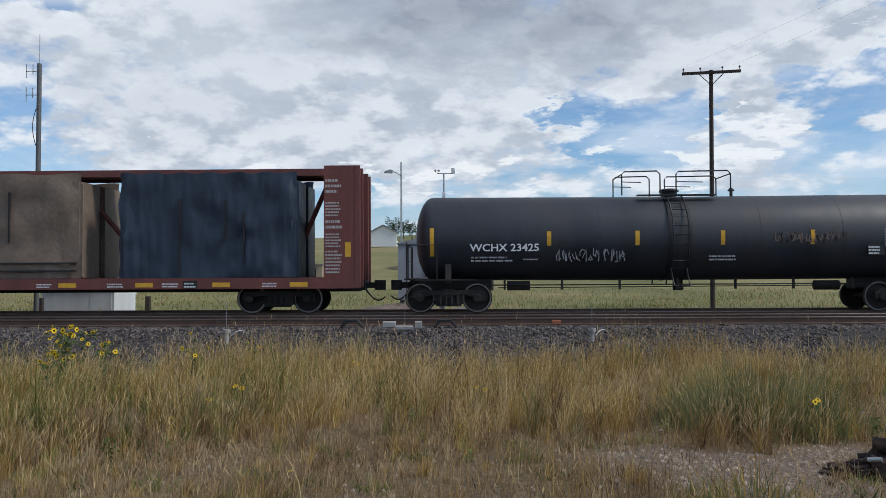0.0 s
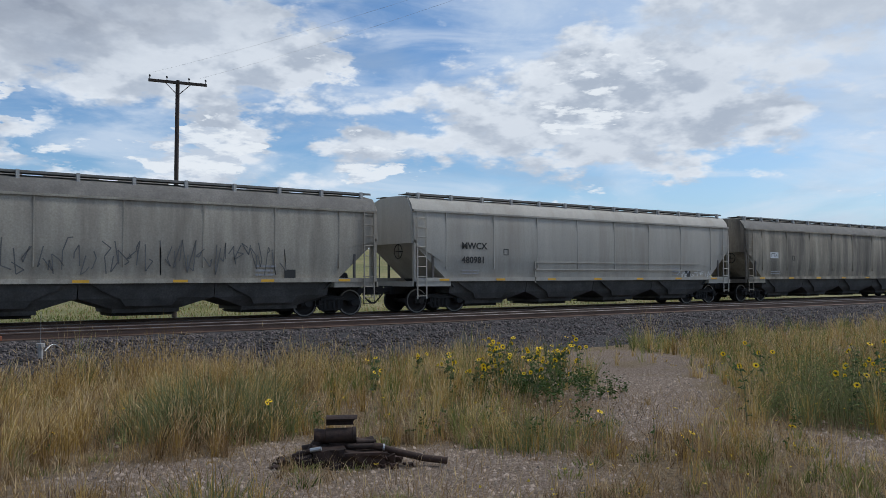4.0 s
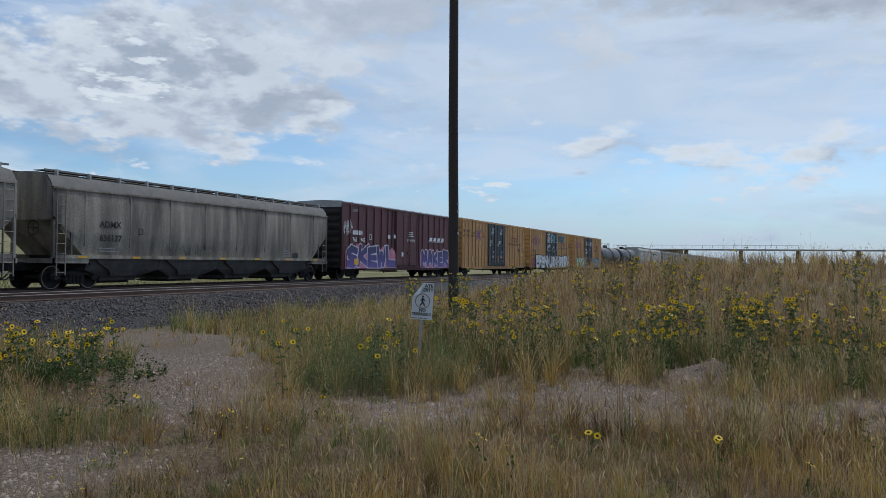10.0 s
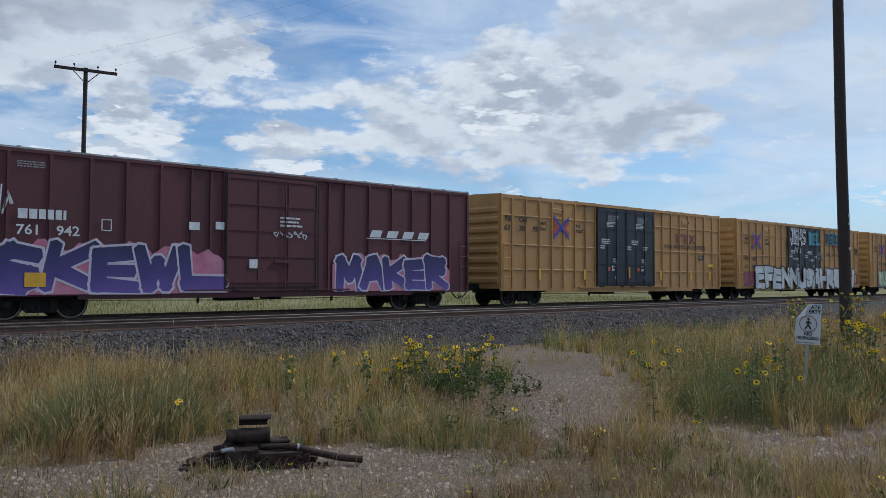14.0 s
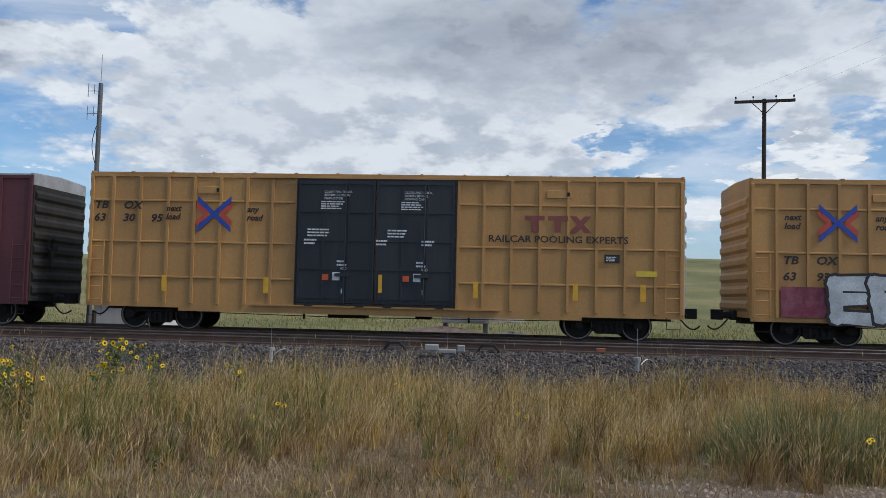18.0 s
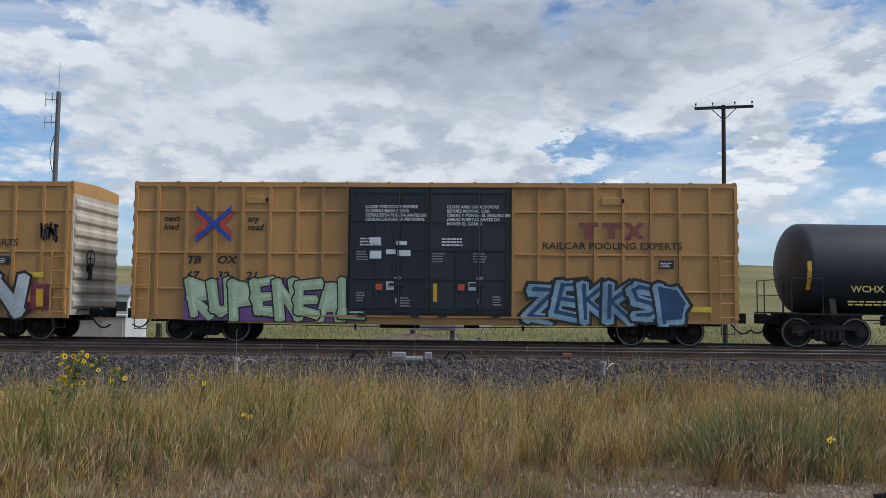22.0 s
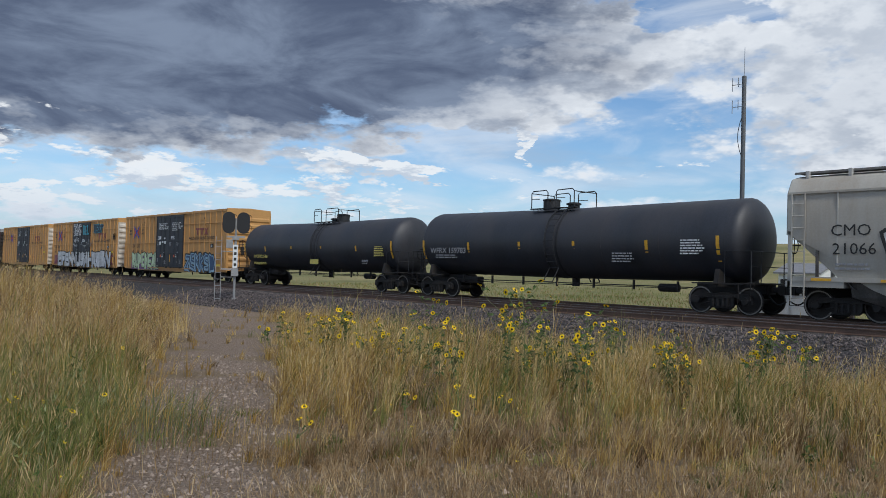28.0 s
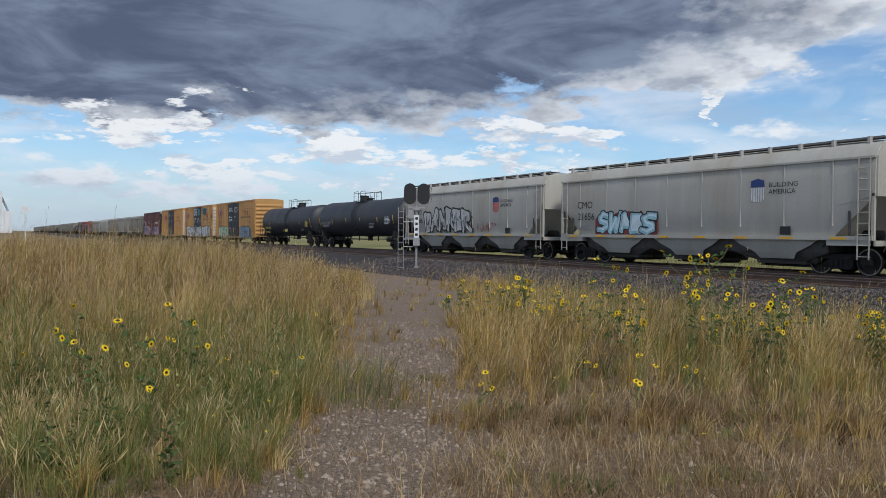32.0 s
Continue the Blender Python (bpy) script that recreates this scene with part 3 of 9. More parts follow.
# ---- the train ----
SPEED = 9.56  # metres a second, towards -x
dark_iron = material("dark_iron", (0.02, 0.018, 0.017), 0.8, 0.1, 0.4, 3, 25, 0.3, (0.06, 0.045, 0.035), 0.5)
wheel_iron = material("wheel_iron", (0.026, 0.022, 0.02), 0.75, 0.2, 0.3, 4, 30, 0.2, (0.06, 0.042, 0.03), 0.5)
wheel_rim = material("wheel_rim", (0.216, 0.198, 0.180), 0.4, 0.8, 0.2, 4, 30, 0.05)
black_steel = material("black_steel", (0.02, 0.02, 0.022), 0.6, 0.1, 0.3, 2, 20, 0.1)
white_paint = material("white_stencil", (0.72, 0.73, 0.73), 0.7, 0, 0.15, 6, 40, 0)
grey_stencil = material("grey_stencil", (0.30, 0.30, 0.31), 0.7, 0, 0.2, 6, 40, 0)
black_paint = material("black_stencil", (0.025, 0.025, 0.025), 0.7, 0, 0.2, 6, 40, 0)
yellow_strip = material("yellow_reflective", (0.75, 0.40, 0.03), 0.5, 0, 0.15, 6, 40, 0)
yellow_stencil = material("yellow_stencil", (0.62, 0.52, 0.13), 0.7, 0, 0.15, 6, 40, 0)
hose_rubber = material("hose_rubber", (0.02, 0.02, 0.02), 0.8, 0, 0.2, 6, 40, 0)
SHARED = {}


def shared(key, make):
    if key not in SHARED:
        SHARED[key] = make()
    return SHARED[key]


def multi(name, pieces, smooth_angle=30):
    """One mesh of several pieces with a material each."""
    me = bpy.data.meshes.new(name)
    vs, fs, ids = [], [], []
    for k, (g, m) in enumerate(pieces):
        o = len(vs)
        vs += g.v
        fs += [tuple(i + o for i in q) for q in g.f]
        ids += [k] * len(g.f)
        me.materials.append(m)
    me.from_pydata(vs, [], fs)
    me.polygons.foreach_set("material_index", ids)
    bm = bmesh.new()
    bm.from_mesh(me)
    bmesh.ops.recalc_face_normals(bm, faces=bm.faces)
    for fc in bm.faces:
        fc.smooth = True
    for e in bm.edges:
        if len(e.link_faces) == 2 and e.calc_face_angle(0) > radians(smooth_angle):
            e.smooth = False
    bm.to_mesh(me)
    bm.free()
    return me


def wheelset_mesh():
    a, rim = Geo(), Geo()
    a.tube(((0, -1.0, 0), (0, 1.0, 0)), 0.08, 10)
    for s in (-1, 1):
        y = s * 0.7525
        prof = [(0.10, -0.09), (0.14, -0.09), (0.16, -0.03), (0.36, -0.01), (0.39, -0.075), (0.445, -0.075), (0.45, 0.045), (0.475, 0.055), (0.475, 0.075), (0.39, 0.075), (0.36, 0.02), (0.16, 0.03), (0.10, 0.05)]
        a.lathe([(r, -s * t * -1) for r, t in prof] if s < 0 else [(r, -t) for r, t in prof], (0, y, 0), "y", 26)
        rim.lathe([(0.405, s * 0.0765), (0.448, s * 0.0765), (0.448, s * 0.078), (0.405, s * 0.078)], (0, y, 0), "y", 26, False)
        # hub bolts, so that the turning shows
        for k in range(3):
            an = k * 2.094
            a.box(math.cos(an) * 0.115 - 0.015, math.cos(an) * 0.115 + 0.015, y + s * 0.09, y + s * 0.105, math.sin(an) * 0.115 - 0.015, math.sin(an) * 0.115 + 0.015)
    return multi("wheelset", ((a, wheel_iron), (rim, wheel_rim)))


def side_frame_mesh():
    g = Geo()
    out = [(-1.12, 0.36), (-1.12, 0.58), (-0.98, 0.68), (-0.55, 0.70), (0.55, 0.70), (0.98, 0.68), (1.12, 0.58), (1.12, 0.36), (0.80, 0.36), (0.72, 0.52), (0.46, 0.56), (0.46, 0.30), (0.36, 0.20), (-0.36, 0.20), (-0.46, 0.30), (-0.46, 0.56), (-0.72, 0.52), (-0.80, 0.36)]
    g.prism(out, -0.07, 0.07, "y")
    for x in (-0.27, -0.09, 0.09, 0.27):
        g.tube(((x, -0.085, 0.26), (x, -0.085, 0.54)), 0.055, 8)
    g.box(-0.42, 0.42, -0.13, 0.1, 0.54, 0.62, 0.01)
    for x in (-0.89, 0.89):
        g.lathe([(0.02, -0.14), (0.12, -0.14), (0.135, -0.10), (0.135, 0.0)], (x, 0, 0.457), "y", 12)
    g.tube(((-0.62, -0.1, 0.34), (0.5, -0.1, 0.62)), 0.025, 6)
    return g.mesh("side_frame", 30)


WHEELS = []


def truck(car, cx, spin=True):
    me = shared("bolster", lambda: Geo().box(-0.2, 0.2, -1.0, 1.0, 0.42, 0.72, 0.04).box(-0.5, 0.5, -0.35, 0.35, 0.3, 0.4).tube(((-0.89, 0.5, 0.6), (0.89, 0.5, 0.6)), 0.04).mesh("truck"))
    t = part("truck", me, dark_iron, car)
    t.location = (cx, 0, 0)
    sf = shared("side_frame", side_frame_mesh)
    for y, rz in ((-1.0, 0), (1.0, 180)):
        o = part("side_frame", sf, dark_iron, t)
        o.matrix_basis = pose(0, y, 0, 0, 0, rz)
    ws = shared("wheelset", wheelset_mesh)
    for x in (-0.89, 0.89):
        o = part("wheelset", ws, wheel_iron, t)
        o.location = (x, 0, 0.457)
        if spin:
            WHEELS.append(o)
    return t


def coupler(car, xe, sgn, hose=True):
    def make():
        g = Geo().box(0, 0.42, -0.09, 0.09, 0.76, 0.95, 0.02).box(-0.1, 0.08, -0.28, 0.28, 0.70, 1.02, 0.02)
        g.prism([(0.36, -0.16), (0.62, -0.20), (0.70, -0.05), (0.58, 0.0), (0.70, 0.10), (0.62, 0.17), (0.36, 0.14)], 0.70, 1.02, "z")
        g.tube(((0.02, -0.45, 0.95), (0.02, -1.1, 0.98), (0.1, -1.35, 0.82)), 0.016)
        return g.mesh("coupler")
    c = part("coupler", shared("coupler", make), dark_iron, car)
    c.matrix_basis = pose(xe, 0, 0, 0, 0, 0 if sgn > 0 else 180)
    if hose:
        h = part("air_hose", shared("hose", lambda: Geo().tube([(0.1 + 0.62 * k / 8, -0.32 - 0.05 * math.sin(k / 8 * 3.1), 0.72 - 0.34 * math.sin(k / 8 * 2.4)) for k in range(9)], 0.026, 6).mesh("air_hose", 60)), hose_rubber, c)
    return c


def ladder_geo(x, y, z0, z1, w=0.42, gap=0.36, r=0.013, rails=True, out=0.07):
    g = Geo()
    n = int((z1 - z0) / gap)
    for k in range(n + 1):
        z = z0 + k * gap
        g.tube(((x - w / 2, y + out, z), (x - w / 2, y, z), (x + w / 2, y, z), (x + w / 2, y + out, z)), r, 5)
    if rails:
        for s in (-1, 1):
            g.box(x + s * w / 2 - 0.02, x + s * w / 2 + 0.02, y - 0.012, y + 0.012, z0 - 0.1, z1 + 0.1)
    return g


def text(car, words, x, z, h, y, mat, name="lettering", wide=1.0, lean=0.0, bold=0.0, label=""):
    """Words on a side that faces the camera; x, z: the lower left corner; h: height of the capitals."""
    cu = bpy.data.curves.new(name, "FONT")
    cu.body, cu.size, cu.shear, cu.offset, cu.resolution_u = words, h * 1.45, lean, bold, 2
    tmp = new("tmp", cu)
    bpy.context.view_layer.update()
    me = bpy.data.meshes.new_from_object(tmp.evaluated_get(bpy.context.evaluated_depsgraph_get()))
    bpy.data.objects.remove(tmp)
    me.name = name
    me.materials.clear()
    o = part(name, me, mat, car, label)
    o.matrix_basis = pose(x, y - 0.007, z, 90, 0, 0) @ Matrix.Diagonal((wide, 1, 1, 1))
    return o


def bars(car, x, z, w, h, y, mat, rows=3, name="small_print", seed=0, bar=0.5):
    """Fine print too small to read: rows of short bars."""
    rs, g = random.Random(seed + int(x * 100)), Geo()
    dz = h / rows
    for r in range(rows):
        u, end = 0.0, w * rs.uniform(0.7, 1.0)
        while u < end:
            l = min(rs.uniform(0.06, 0.22) * max(0.4, w), end - u)
            z0 = z + h - (r + 1) * dz
            g.quad((x + u, y, z0), (x + u + l, y, z0), (x + u + l, y, z0 + dz * bar), (x + u, y, z0 + dz * bar))
            u += l + 0.03 * max(0.4, w)
    return tagged(part(name, g, mat, car), kind="stuff")


def plate(car, x0, x1, z0, z1, y, mat, name="reflective_strip", label=""):
    return part(name, Geo().box(x0, x1, y - 0.004, y, z0, z1), mat, car, label)


LETTERS = {
    "A": [((0, 0), (0.42, 1), (0.58, 1), (1, 0)), ((0.22, 0.35), (0.8, 0.35))], "B": [((0.05, 0), (0.05, 1), (0.8, 0.92), (0.78, 0.58), (0.15, 0.52), (0.95, 0.42), (0.85, 0.05), (0.05, 0))],
    "D": [((0.05, 0), (0.05, 1), (0.75, 0.9), (1, 0.5), (0.8, 0.08), (0.05, 0))], "E": [((0.95, 1), (0.05, 0.95), (0.05, 0.05), (1, 0)), ((0.05, 0.5), (0.8, 0.5))], "F": [((1, 1), (0.05, 0.95), (0.1, 0)), ((0.05, 0.5), (0.85, 0.52))],
    "H": [((0.05, 0), (0.05, 1)), ((0.95, 0), (0.95, 1)), ((0.05, 0.5), (0.95, 0.5))], "J": [((0.3, 1), (1, 1)), ((0.75, 1), (0.7, 0.1), (0.3, 0), (0, 0.3))], "K": [((0.05, 0), (0.05, 1)), ((0.95, 1), (0.12, 0.5), (1, 0))], "L": [((0.05, 1), (0.05, 0.05), (1, 0.05))],
    "M": [((0, 0), (0.1, 1), (0.5, 0.4), (0.9, 1), (1, 0))], "N": [((0.02, 0), (0.05, 1), (0.95, 0.05), (0.98, 1))], "O": [((0.15, 0.1), (0, 0.5), (0.15, 0.92), (0.5, 1), (0.9, 0.9), (1, 0.45), (0.85, 0.08), (0.5, 0), (0.15, 0.1))],
    "P": [((0.05, 0), (0.05, 1), (0.9, 0.9), (0.85, 0.5), (0.05, 0.45))], "R": [((0.05, 0), (0.05, 1), (0.85, 0.92), (0.82, 0.58), (0.12, 0.48), (1, 0))], "S": [((0.95, 0.88), (0.4, 1), (0.05, 0.8), (0.2, 0.58), (0.85, 0.42), (0.95, 0.18), (0.5, 0), (0, 0.1))],
    "T": [((0, 0.95), (1, 1)), ((0.5, 0.97), (0.45, 0))], "U": [((0.02, 1), (0.05, 0.2), (0.4, 0), (0.85, 0.12), (0.98, 1))], "W": [((0, 1), (0.22, 0), (0.5, 0.7), (0.75, 0), (1, 1))], "Y": [((0, 1), (0.5, 0.45), (1, 1)), ((0.5, 0.5), (0.45, 0))],
    "Z": [((0, 1), (0.95, 0.95), (0.05, 0.05), (1, 0))], "I": [((0.5, 0), (0.5, 1))], "V": [((0, 1), (0.45, 0), (1, 1))], "G": [((1, 0.85), (0.5, 1), (0.05, 0.7), (0.05, 0.3), (0.5, 0), (0.95, 0.15), (0.95, 0.45), (0.55, 0.45))]}


def stroke_union(lines, t, taper, floor_z):
    """One flat sheet that covers all the strokes of a letter: points (x, z) and triangles."""
    pts, faces = [], []
    for li, ln in enumerate(lines):
        for si, (a, b) in enumerate(zip(ln, ln[1:])):
            d = Vector((b[0] - a[0], b[1] - a[1]))
            if d.length < 1e-4:
                continue
            d.normalize()
            ka, kb = taper[(li * 5 + si * 2) % len(taper)], taper[(li * 5 + si * 2 + 1) % len(taper)]
            nx, nz, ex, ez = -d.y * t, d.x * t, d.x * t * 0.85, d.y * t * 0.85
            ring = [(a[0] - ex + nx * ka, a[1] - ez + nz * ka), (a[0] - ex * 1.45, a[1] - ez * 1.45), (a[0] - ex - nx * ka, a[1] - ez - nz * ka), (b[0] + ex - nx * kb, b[1] + ez - nz * kb), (b[0] + ex * 1.5, b[1] + ez * 1.5), (b[0] + ex + nx * kb, b[1] + ez + nz * kb)]
            faces.append(list(range(len(pts), len(pts) + 6)))
            pts += [Vector((px, max(floor_z + 0.002 * (k % 3), pz))) for k, (px, pz) in enumerate(ring)]
    vs, _, fs, *_ = delaunay_2d_cdt(pts, [], faces, 1, 1e-4)
    return vs, fs


def graffiti(car, word, x, z, w, h, y, fill, outline, seed=1, glow=None, name="graffiti", label="", fat=0.32, rim=1.65, wild=1.0, inner=None):
    """A row of fat, overlapping painted letters, each a sheet of fill on a wider sheet of outline."""
    rs = random.Random(seed)
    n = len(word)
    cell = w / n
    thick = min(cell * fat, h * 0.28)
    if glow is not None:
        k = 40
        top = [(x - 0.25 * cell + (w + 0.5 * cell) * j / k, z + h * (0.98 + 0.10 * math.sin(j * 0.9) + 0.05 * math.sin(j * 2.3 + 1)) * (0.72 + 0.28 * min(1, 6 * j / k, 6 * (k - j) / k))) for j in range(k + 1)]
        g = Geo()
        for (xa, za), (xb, zb) in zip(top, top[1:]):
            g.quad((xa, y - 0.003, z - 0.02 * h), (xb, y - 0.003, z - 0.02 * h), (xb, y - 0.003, zb), (xa, y - 0.003, za))
        part(name + "_cloud", g, glow, car)
    for i, ch in enumerate(word):
        lean, dz, sc = rs.uniform(-0.16, 0.16) * wild, rs.uniform(-0.03, 0.05) * h * wild, rs.uniform(0.94, 1.06)
        ox, wide = rs.uniform(-0.05, 0.05) * cell, rs.uniform(0.96, 1.10)
        lines = []
        for st in LETTERS[ch]:
            lines.append([(x + ox + (i + 0.08) * cell + 0.84 * cell * wide * u + lean * (v - 0.5) * cell + rs.uniform(-0.035, 0.035) * cell * wild, z + dz + thick * 0.5 + (h - thick) * v * sc + rs.uniform(-0.025, 0.025) * h * wild) for u, v in st])
        taper = [rs.uniform(0.85, 1.2) for _ in range(11)]
        letter = None
        for li, (m, k) in enumerate(((outline, rim), (fill, 1.0), (inner, 0.34))[:3 if inner else 2]):
            up = 0.0 if li < 2 else 0.12 * thick
            vs, fs = stroke_union([[(p + up, q + up) for p, q in ln] for ln in lines], thick * k * 0.5, taper, z - 0.05)
            yy = y - 0.006 - 0.0012 * li - 0.0026 * (i % 6)
            g = Geo().add([(p[0], yy, p[1]) for p in vs], fs)
            o = part(name if letter is None else "letter_fill" if li == 1 else "letter_core", g, m, letter or car, label if letter is None else "")
            letter = letter or o
    return letter


def tag_scrawl(car, x, z, w, h, y, mat, seed=3, strokes=9, r=0.018, name="paint_scrawl"):
    """Thin sprayed lines that loop along a side."""
    rs, g = random.Random(seed), Geo()
    for k in range(strokes):
        u = x + w * k / strokes
        pts = [(u + rs.uniform(0, 1.3) * w / strokes, y - 0.003, z + rs.uniform(0.0, 1.0) * h) for _ in range(4)]
        for a, b in zip(pts, pts[1:]):
            d = Vector((b[0] - a[0], 0, b[2] - a[2]))
            if d.length < 0.02:
                continue
            d.normalize()
            n = Vector((-d.z, 0, d.x)) * r
            g.quad(Vector(a) + n, Vector(a) - n, Vector(b) - n, Vector(b) + n)
    return tagged(part(name, g, mat, car), kind="stuff")


def rows_of(v0, v1, n):
    return [v0 + (v1 - v0) * k / (n - 1) for k in range(n)]


CARS = []


def new_car(name, label, s0, s1, category="rail car"):
    car = thing(name, label, category, "cars of the freight train")
    CARS.append((car, (s0 + s1) / 2))
    return car, (s1 - s0)


# -- box cars --
def boxcar(label, s0, s1, colour, roof_colour, height, ribs, doors, split, door_mat, end_mat, grid=(), trucks=2.0, sill=0.62, spin=True, right_end=None, fascia=None):
    car, L = new_car("box_car", label, s0, s1)
    h, w = L / 2, 1.58
    part("body", Geo().box(-h, h, -w, w, sill + 0.22, height - 0.12), colour, car)
    part("side_sill", Geo().box(-h, h, -w - 0.01, -w + 0.05, sill + 0.1, sill + 0.22).box(-h, h, w - 0.05, w + 0.01, sill + 0.1, sill + 0.22).box(-h + 3.0, h - 3.0, -w - 0.008, -w + 0.04, sill, sill + 0.1), colour, car)
    part("underframe", Geo().box(-h + 0.1, h - 0.1, -0.28, 0.28, sill, sill + 0.24).box(-h + 2.5, h - 2.5, -1.0, -0.9, sill + 0.02, sill + 0.2).box(-1.6, -0.4, -1.1, -0.5, sill - 0.12, sill + 0.15, 0.05).box(1.0, 1.5, 0.3, 1.0, sill - 0.14, sill + 0.1), dark_iron, car)
    part("brake_rod", Geo().tube(((-h + 2.8, -1.05, sill - 0.03), (-1, -1.0, sill - 0.1), (h - 2.8, -1.05, sill - 0.03)), 0.014).box(-2.4, -2.34, -1.08, -1.0, sill - 0.18, sill + 0.1).box(2.8, 2.86, -1.08, -1.0, sill - 0.18, sill + 0.1), dark_iron, car)
    # roof with a low ridge and cross seams
    g = Geo().prism([(-w - 0.02, height - 0.12), (w + 0.02, height - 0.12), (w + 0.02, height - 0.07), (0, height), (-w - 0.02, height - 0.07)], -h, h)
    roof = part("roof", g, roof_colour, car)
    n = int(L / 1.2)
    sg = Geo()
    for x in rows_of(-h + 0.03, h - 0.03, n):
        sg.prism([(-w - 0.03, height - 0.1), (w + 0.03, height - 0.1), (w + 0.03, height - 0.045), (0, height + 0.028), (-w - 0.03, height - 0.045)], x - 0.035, x + 0.035)
    part("roof_seams", sg, roof_colour, roof)
    part("top_chord", Geo().box(-h, h, -w - 0.035, -w, height - 0.22, height - 0.125).box(-h, h, w, w + 0.035, height - 0.22, height - 0.125), fascia or colour, car)
    d0, d1 = doors[0] - h, doors[1] - h
    zb, zt = sill + 0.22, height - 0.22
    for side in (-1, 1):
        y0, y1 = (-w - 0.05, -w) if side < 0 else (w, w + 0.05)
        for x in ribs:
            xx = x - h
            part("rib", Geo().box(xx - 0.045, xx + 0.045, y0, y1, zb, zt, 0.012), colour, car)
        for z in grid:
            for a, b in ((-h + 0.02, d0 - 0.06), (d1 + 0.06, h - 0.02)):
                part("stringer", Geo().box(a, b, y0 + 0.012 * (side < 0), y1 - 0.012 * (side > 0), z - 0.03, z + 0.03, 0.01), colour, car)
    # doors: leaves with ribs, lock rods and feet
    ds = [(d0, (d0 + d1) / 2), ((d0 + d1) / 2, d1)] if split else [(d0, d1)]
    for a, b in ds:
        g = Geo().box(a + 0.015, b - 0.015, -w - 0.075, -w - 0.002, zb + 0.12, zt - 0.02, 0.015)
        dr = part("door", g, door_mat, car)
        g = Geo()
        for z in rows_of(zb + 0.3, zt - 0.15, 5):
            g.box(a + 0.05, b - 0.05, -w - 0.10, -w - 0.075, z - 0.03, z + 0.03)
        for x in rows_of(a + 0.06, b - 0.06, 4):
            g.box(x - 0.025, x + 0.025, -w - 0.098, -w - 0.075, zb + 0.16, zt - 0.06)
        part("door_rib", g, door_mat, dr)
        part("lock_rod", Geo().tube(((a + (b - a) * 0.62, -w - 0.13, zb + 0.1), (a + (b - a) * 0.62, -w - 0.13, zt - 0.1)), 0.02).box(a + (b - a) * 0.5, a + (b - a) * 0.7, -w - 0.15, -w - 0.1, zb + 0.95, zb + 1.05), door_mat, dr)
        part("roller_foot", Geo().box(a + 0.3, a + 0.55, -w - 0.12, -w - 0.03, zb + 0.02, zb + 0.13).box(b - 0.55, b - 0.3, -w - 0.12, -w - 0.03, zb + 0.02, zb + 0.13), dark_iron, dr)
    for a, b, c, d in ((d0 - 0.04, d0 + 0.012, zb + 0.05, zt), (d1 - 0.012, d1 + 0.04, zb + 0.05, zt), (d0, d1, zt - 0.03, zt - 0.002), (d0, d1, zb + 0.06, zb + 0.115)):
        part("door_seal", Geo().box(a, b, -w - 0.085, -w - 0.003, c, d), dark_iron, car)
    part("door_rail", Geo().box(d0 - 1.4, d1 + 1.4, -w - 0.09, -w - 0.01, zb + 0.0, zb + 0.05), colour, car)
    part("door_rail", Geo().box(d0 - 1.4, d1 + 1.4, -w - 0.085, -w - 0.01, zt, zt + 0.06), colour, car)
    # corrugated ends
    for sgn in (-1, 1):
        em = right_end if right_end and sgn > 0 else end_mat
        e = part("end_wall", Geo().box(min(sgn * h, sgn * (h + 0.03)), max(sgn * h, sgn * (h + 0.03)), -w + 0.02, w - 0.02, sill + 0.2, height - 0.4), em, car)
        g = Geo()
        for z in rows_of(sill + 0.55, height - 0.75, 8):
            x = sgn * (h + 0.03)
            g.prism([(x, z - 0.17), (x + sgn * 0.07, z - 0.07), (x + sgn * 0.07, z + 0.07), (x, z + 0.17)], -w + 0.1, w - 0.1, "y")
        part("corrugation", g, em, e)
        part("end_cap", Geo().prism([(-w, height - 0.42), (w, height - 0.42), (w, height - 0.1), (0, height - 0.02), (-w, height - 0.1)], min(sgn * h, sgn * (h + 0.035)), max(sgn * h, sgn * (h + 0.035))), roof_colour, e, "bare galvanised top of the end wall")
        part("ladder", ladder_geo(sgn * (h - 0.32), -w - 0.1, sill + 0.3, sill + 2.1, 0.44, 0.42), colour, car)
        part("step", Geo().tube(((sgn * (h - 0.1), -w, sill + 0.15), (sgn * (h - 0.1), -w, sill - 0.2), (sgn * (h - 0.5), -w, sill - 0.2), (sgn * (h - 0.5), -w, sill + 0.15)), 0.015), dark_iron, car)
        coupler(car, sgn * (h + 0.05), sgn)
        truck(car, sgn * (h - trucks), spin)
    x = h + 0.12
    bw = part("brake_wheel", Geo().lathe([(0.24, 0), (0.28, 0.012), (0.28, -0.012), (0.24, 0)], (x, -0.5, 2.6), "x", 18, False).tube(((x, -0.76, 2.6), (x, -0.24, 2.6)), 0.014).tube(((x, -0.5, 2.34), (x, -0.5, 2.86)), 0.014).tube(((x - 0.12, -0.5, 2.6), (x + 0.01, -0.5, 2.6)), 0.03), dark_iron, car)
    part("brake_gear", Geo().box(h + 0.03, h + 0.14, -0.6, -0.4, 1.9, 2.45, 0.02), dark_iron, car)
    return car, h, w


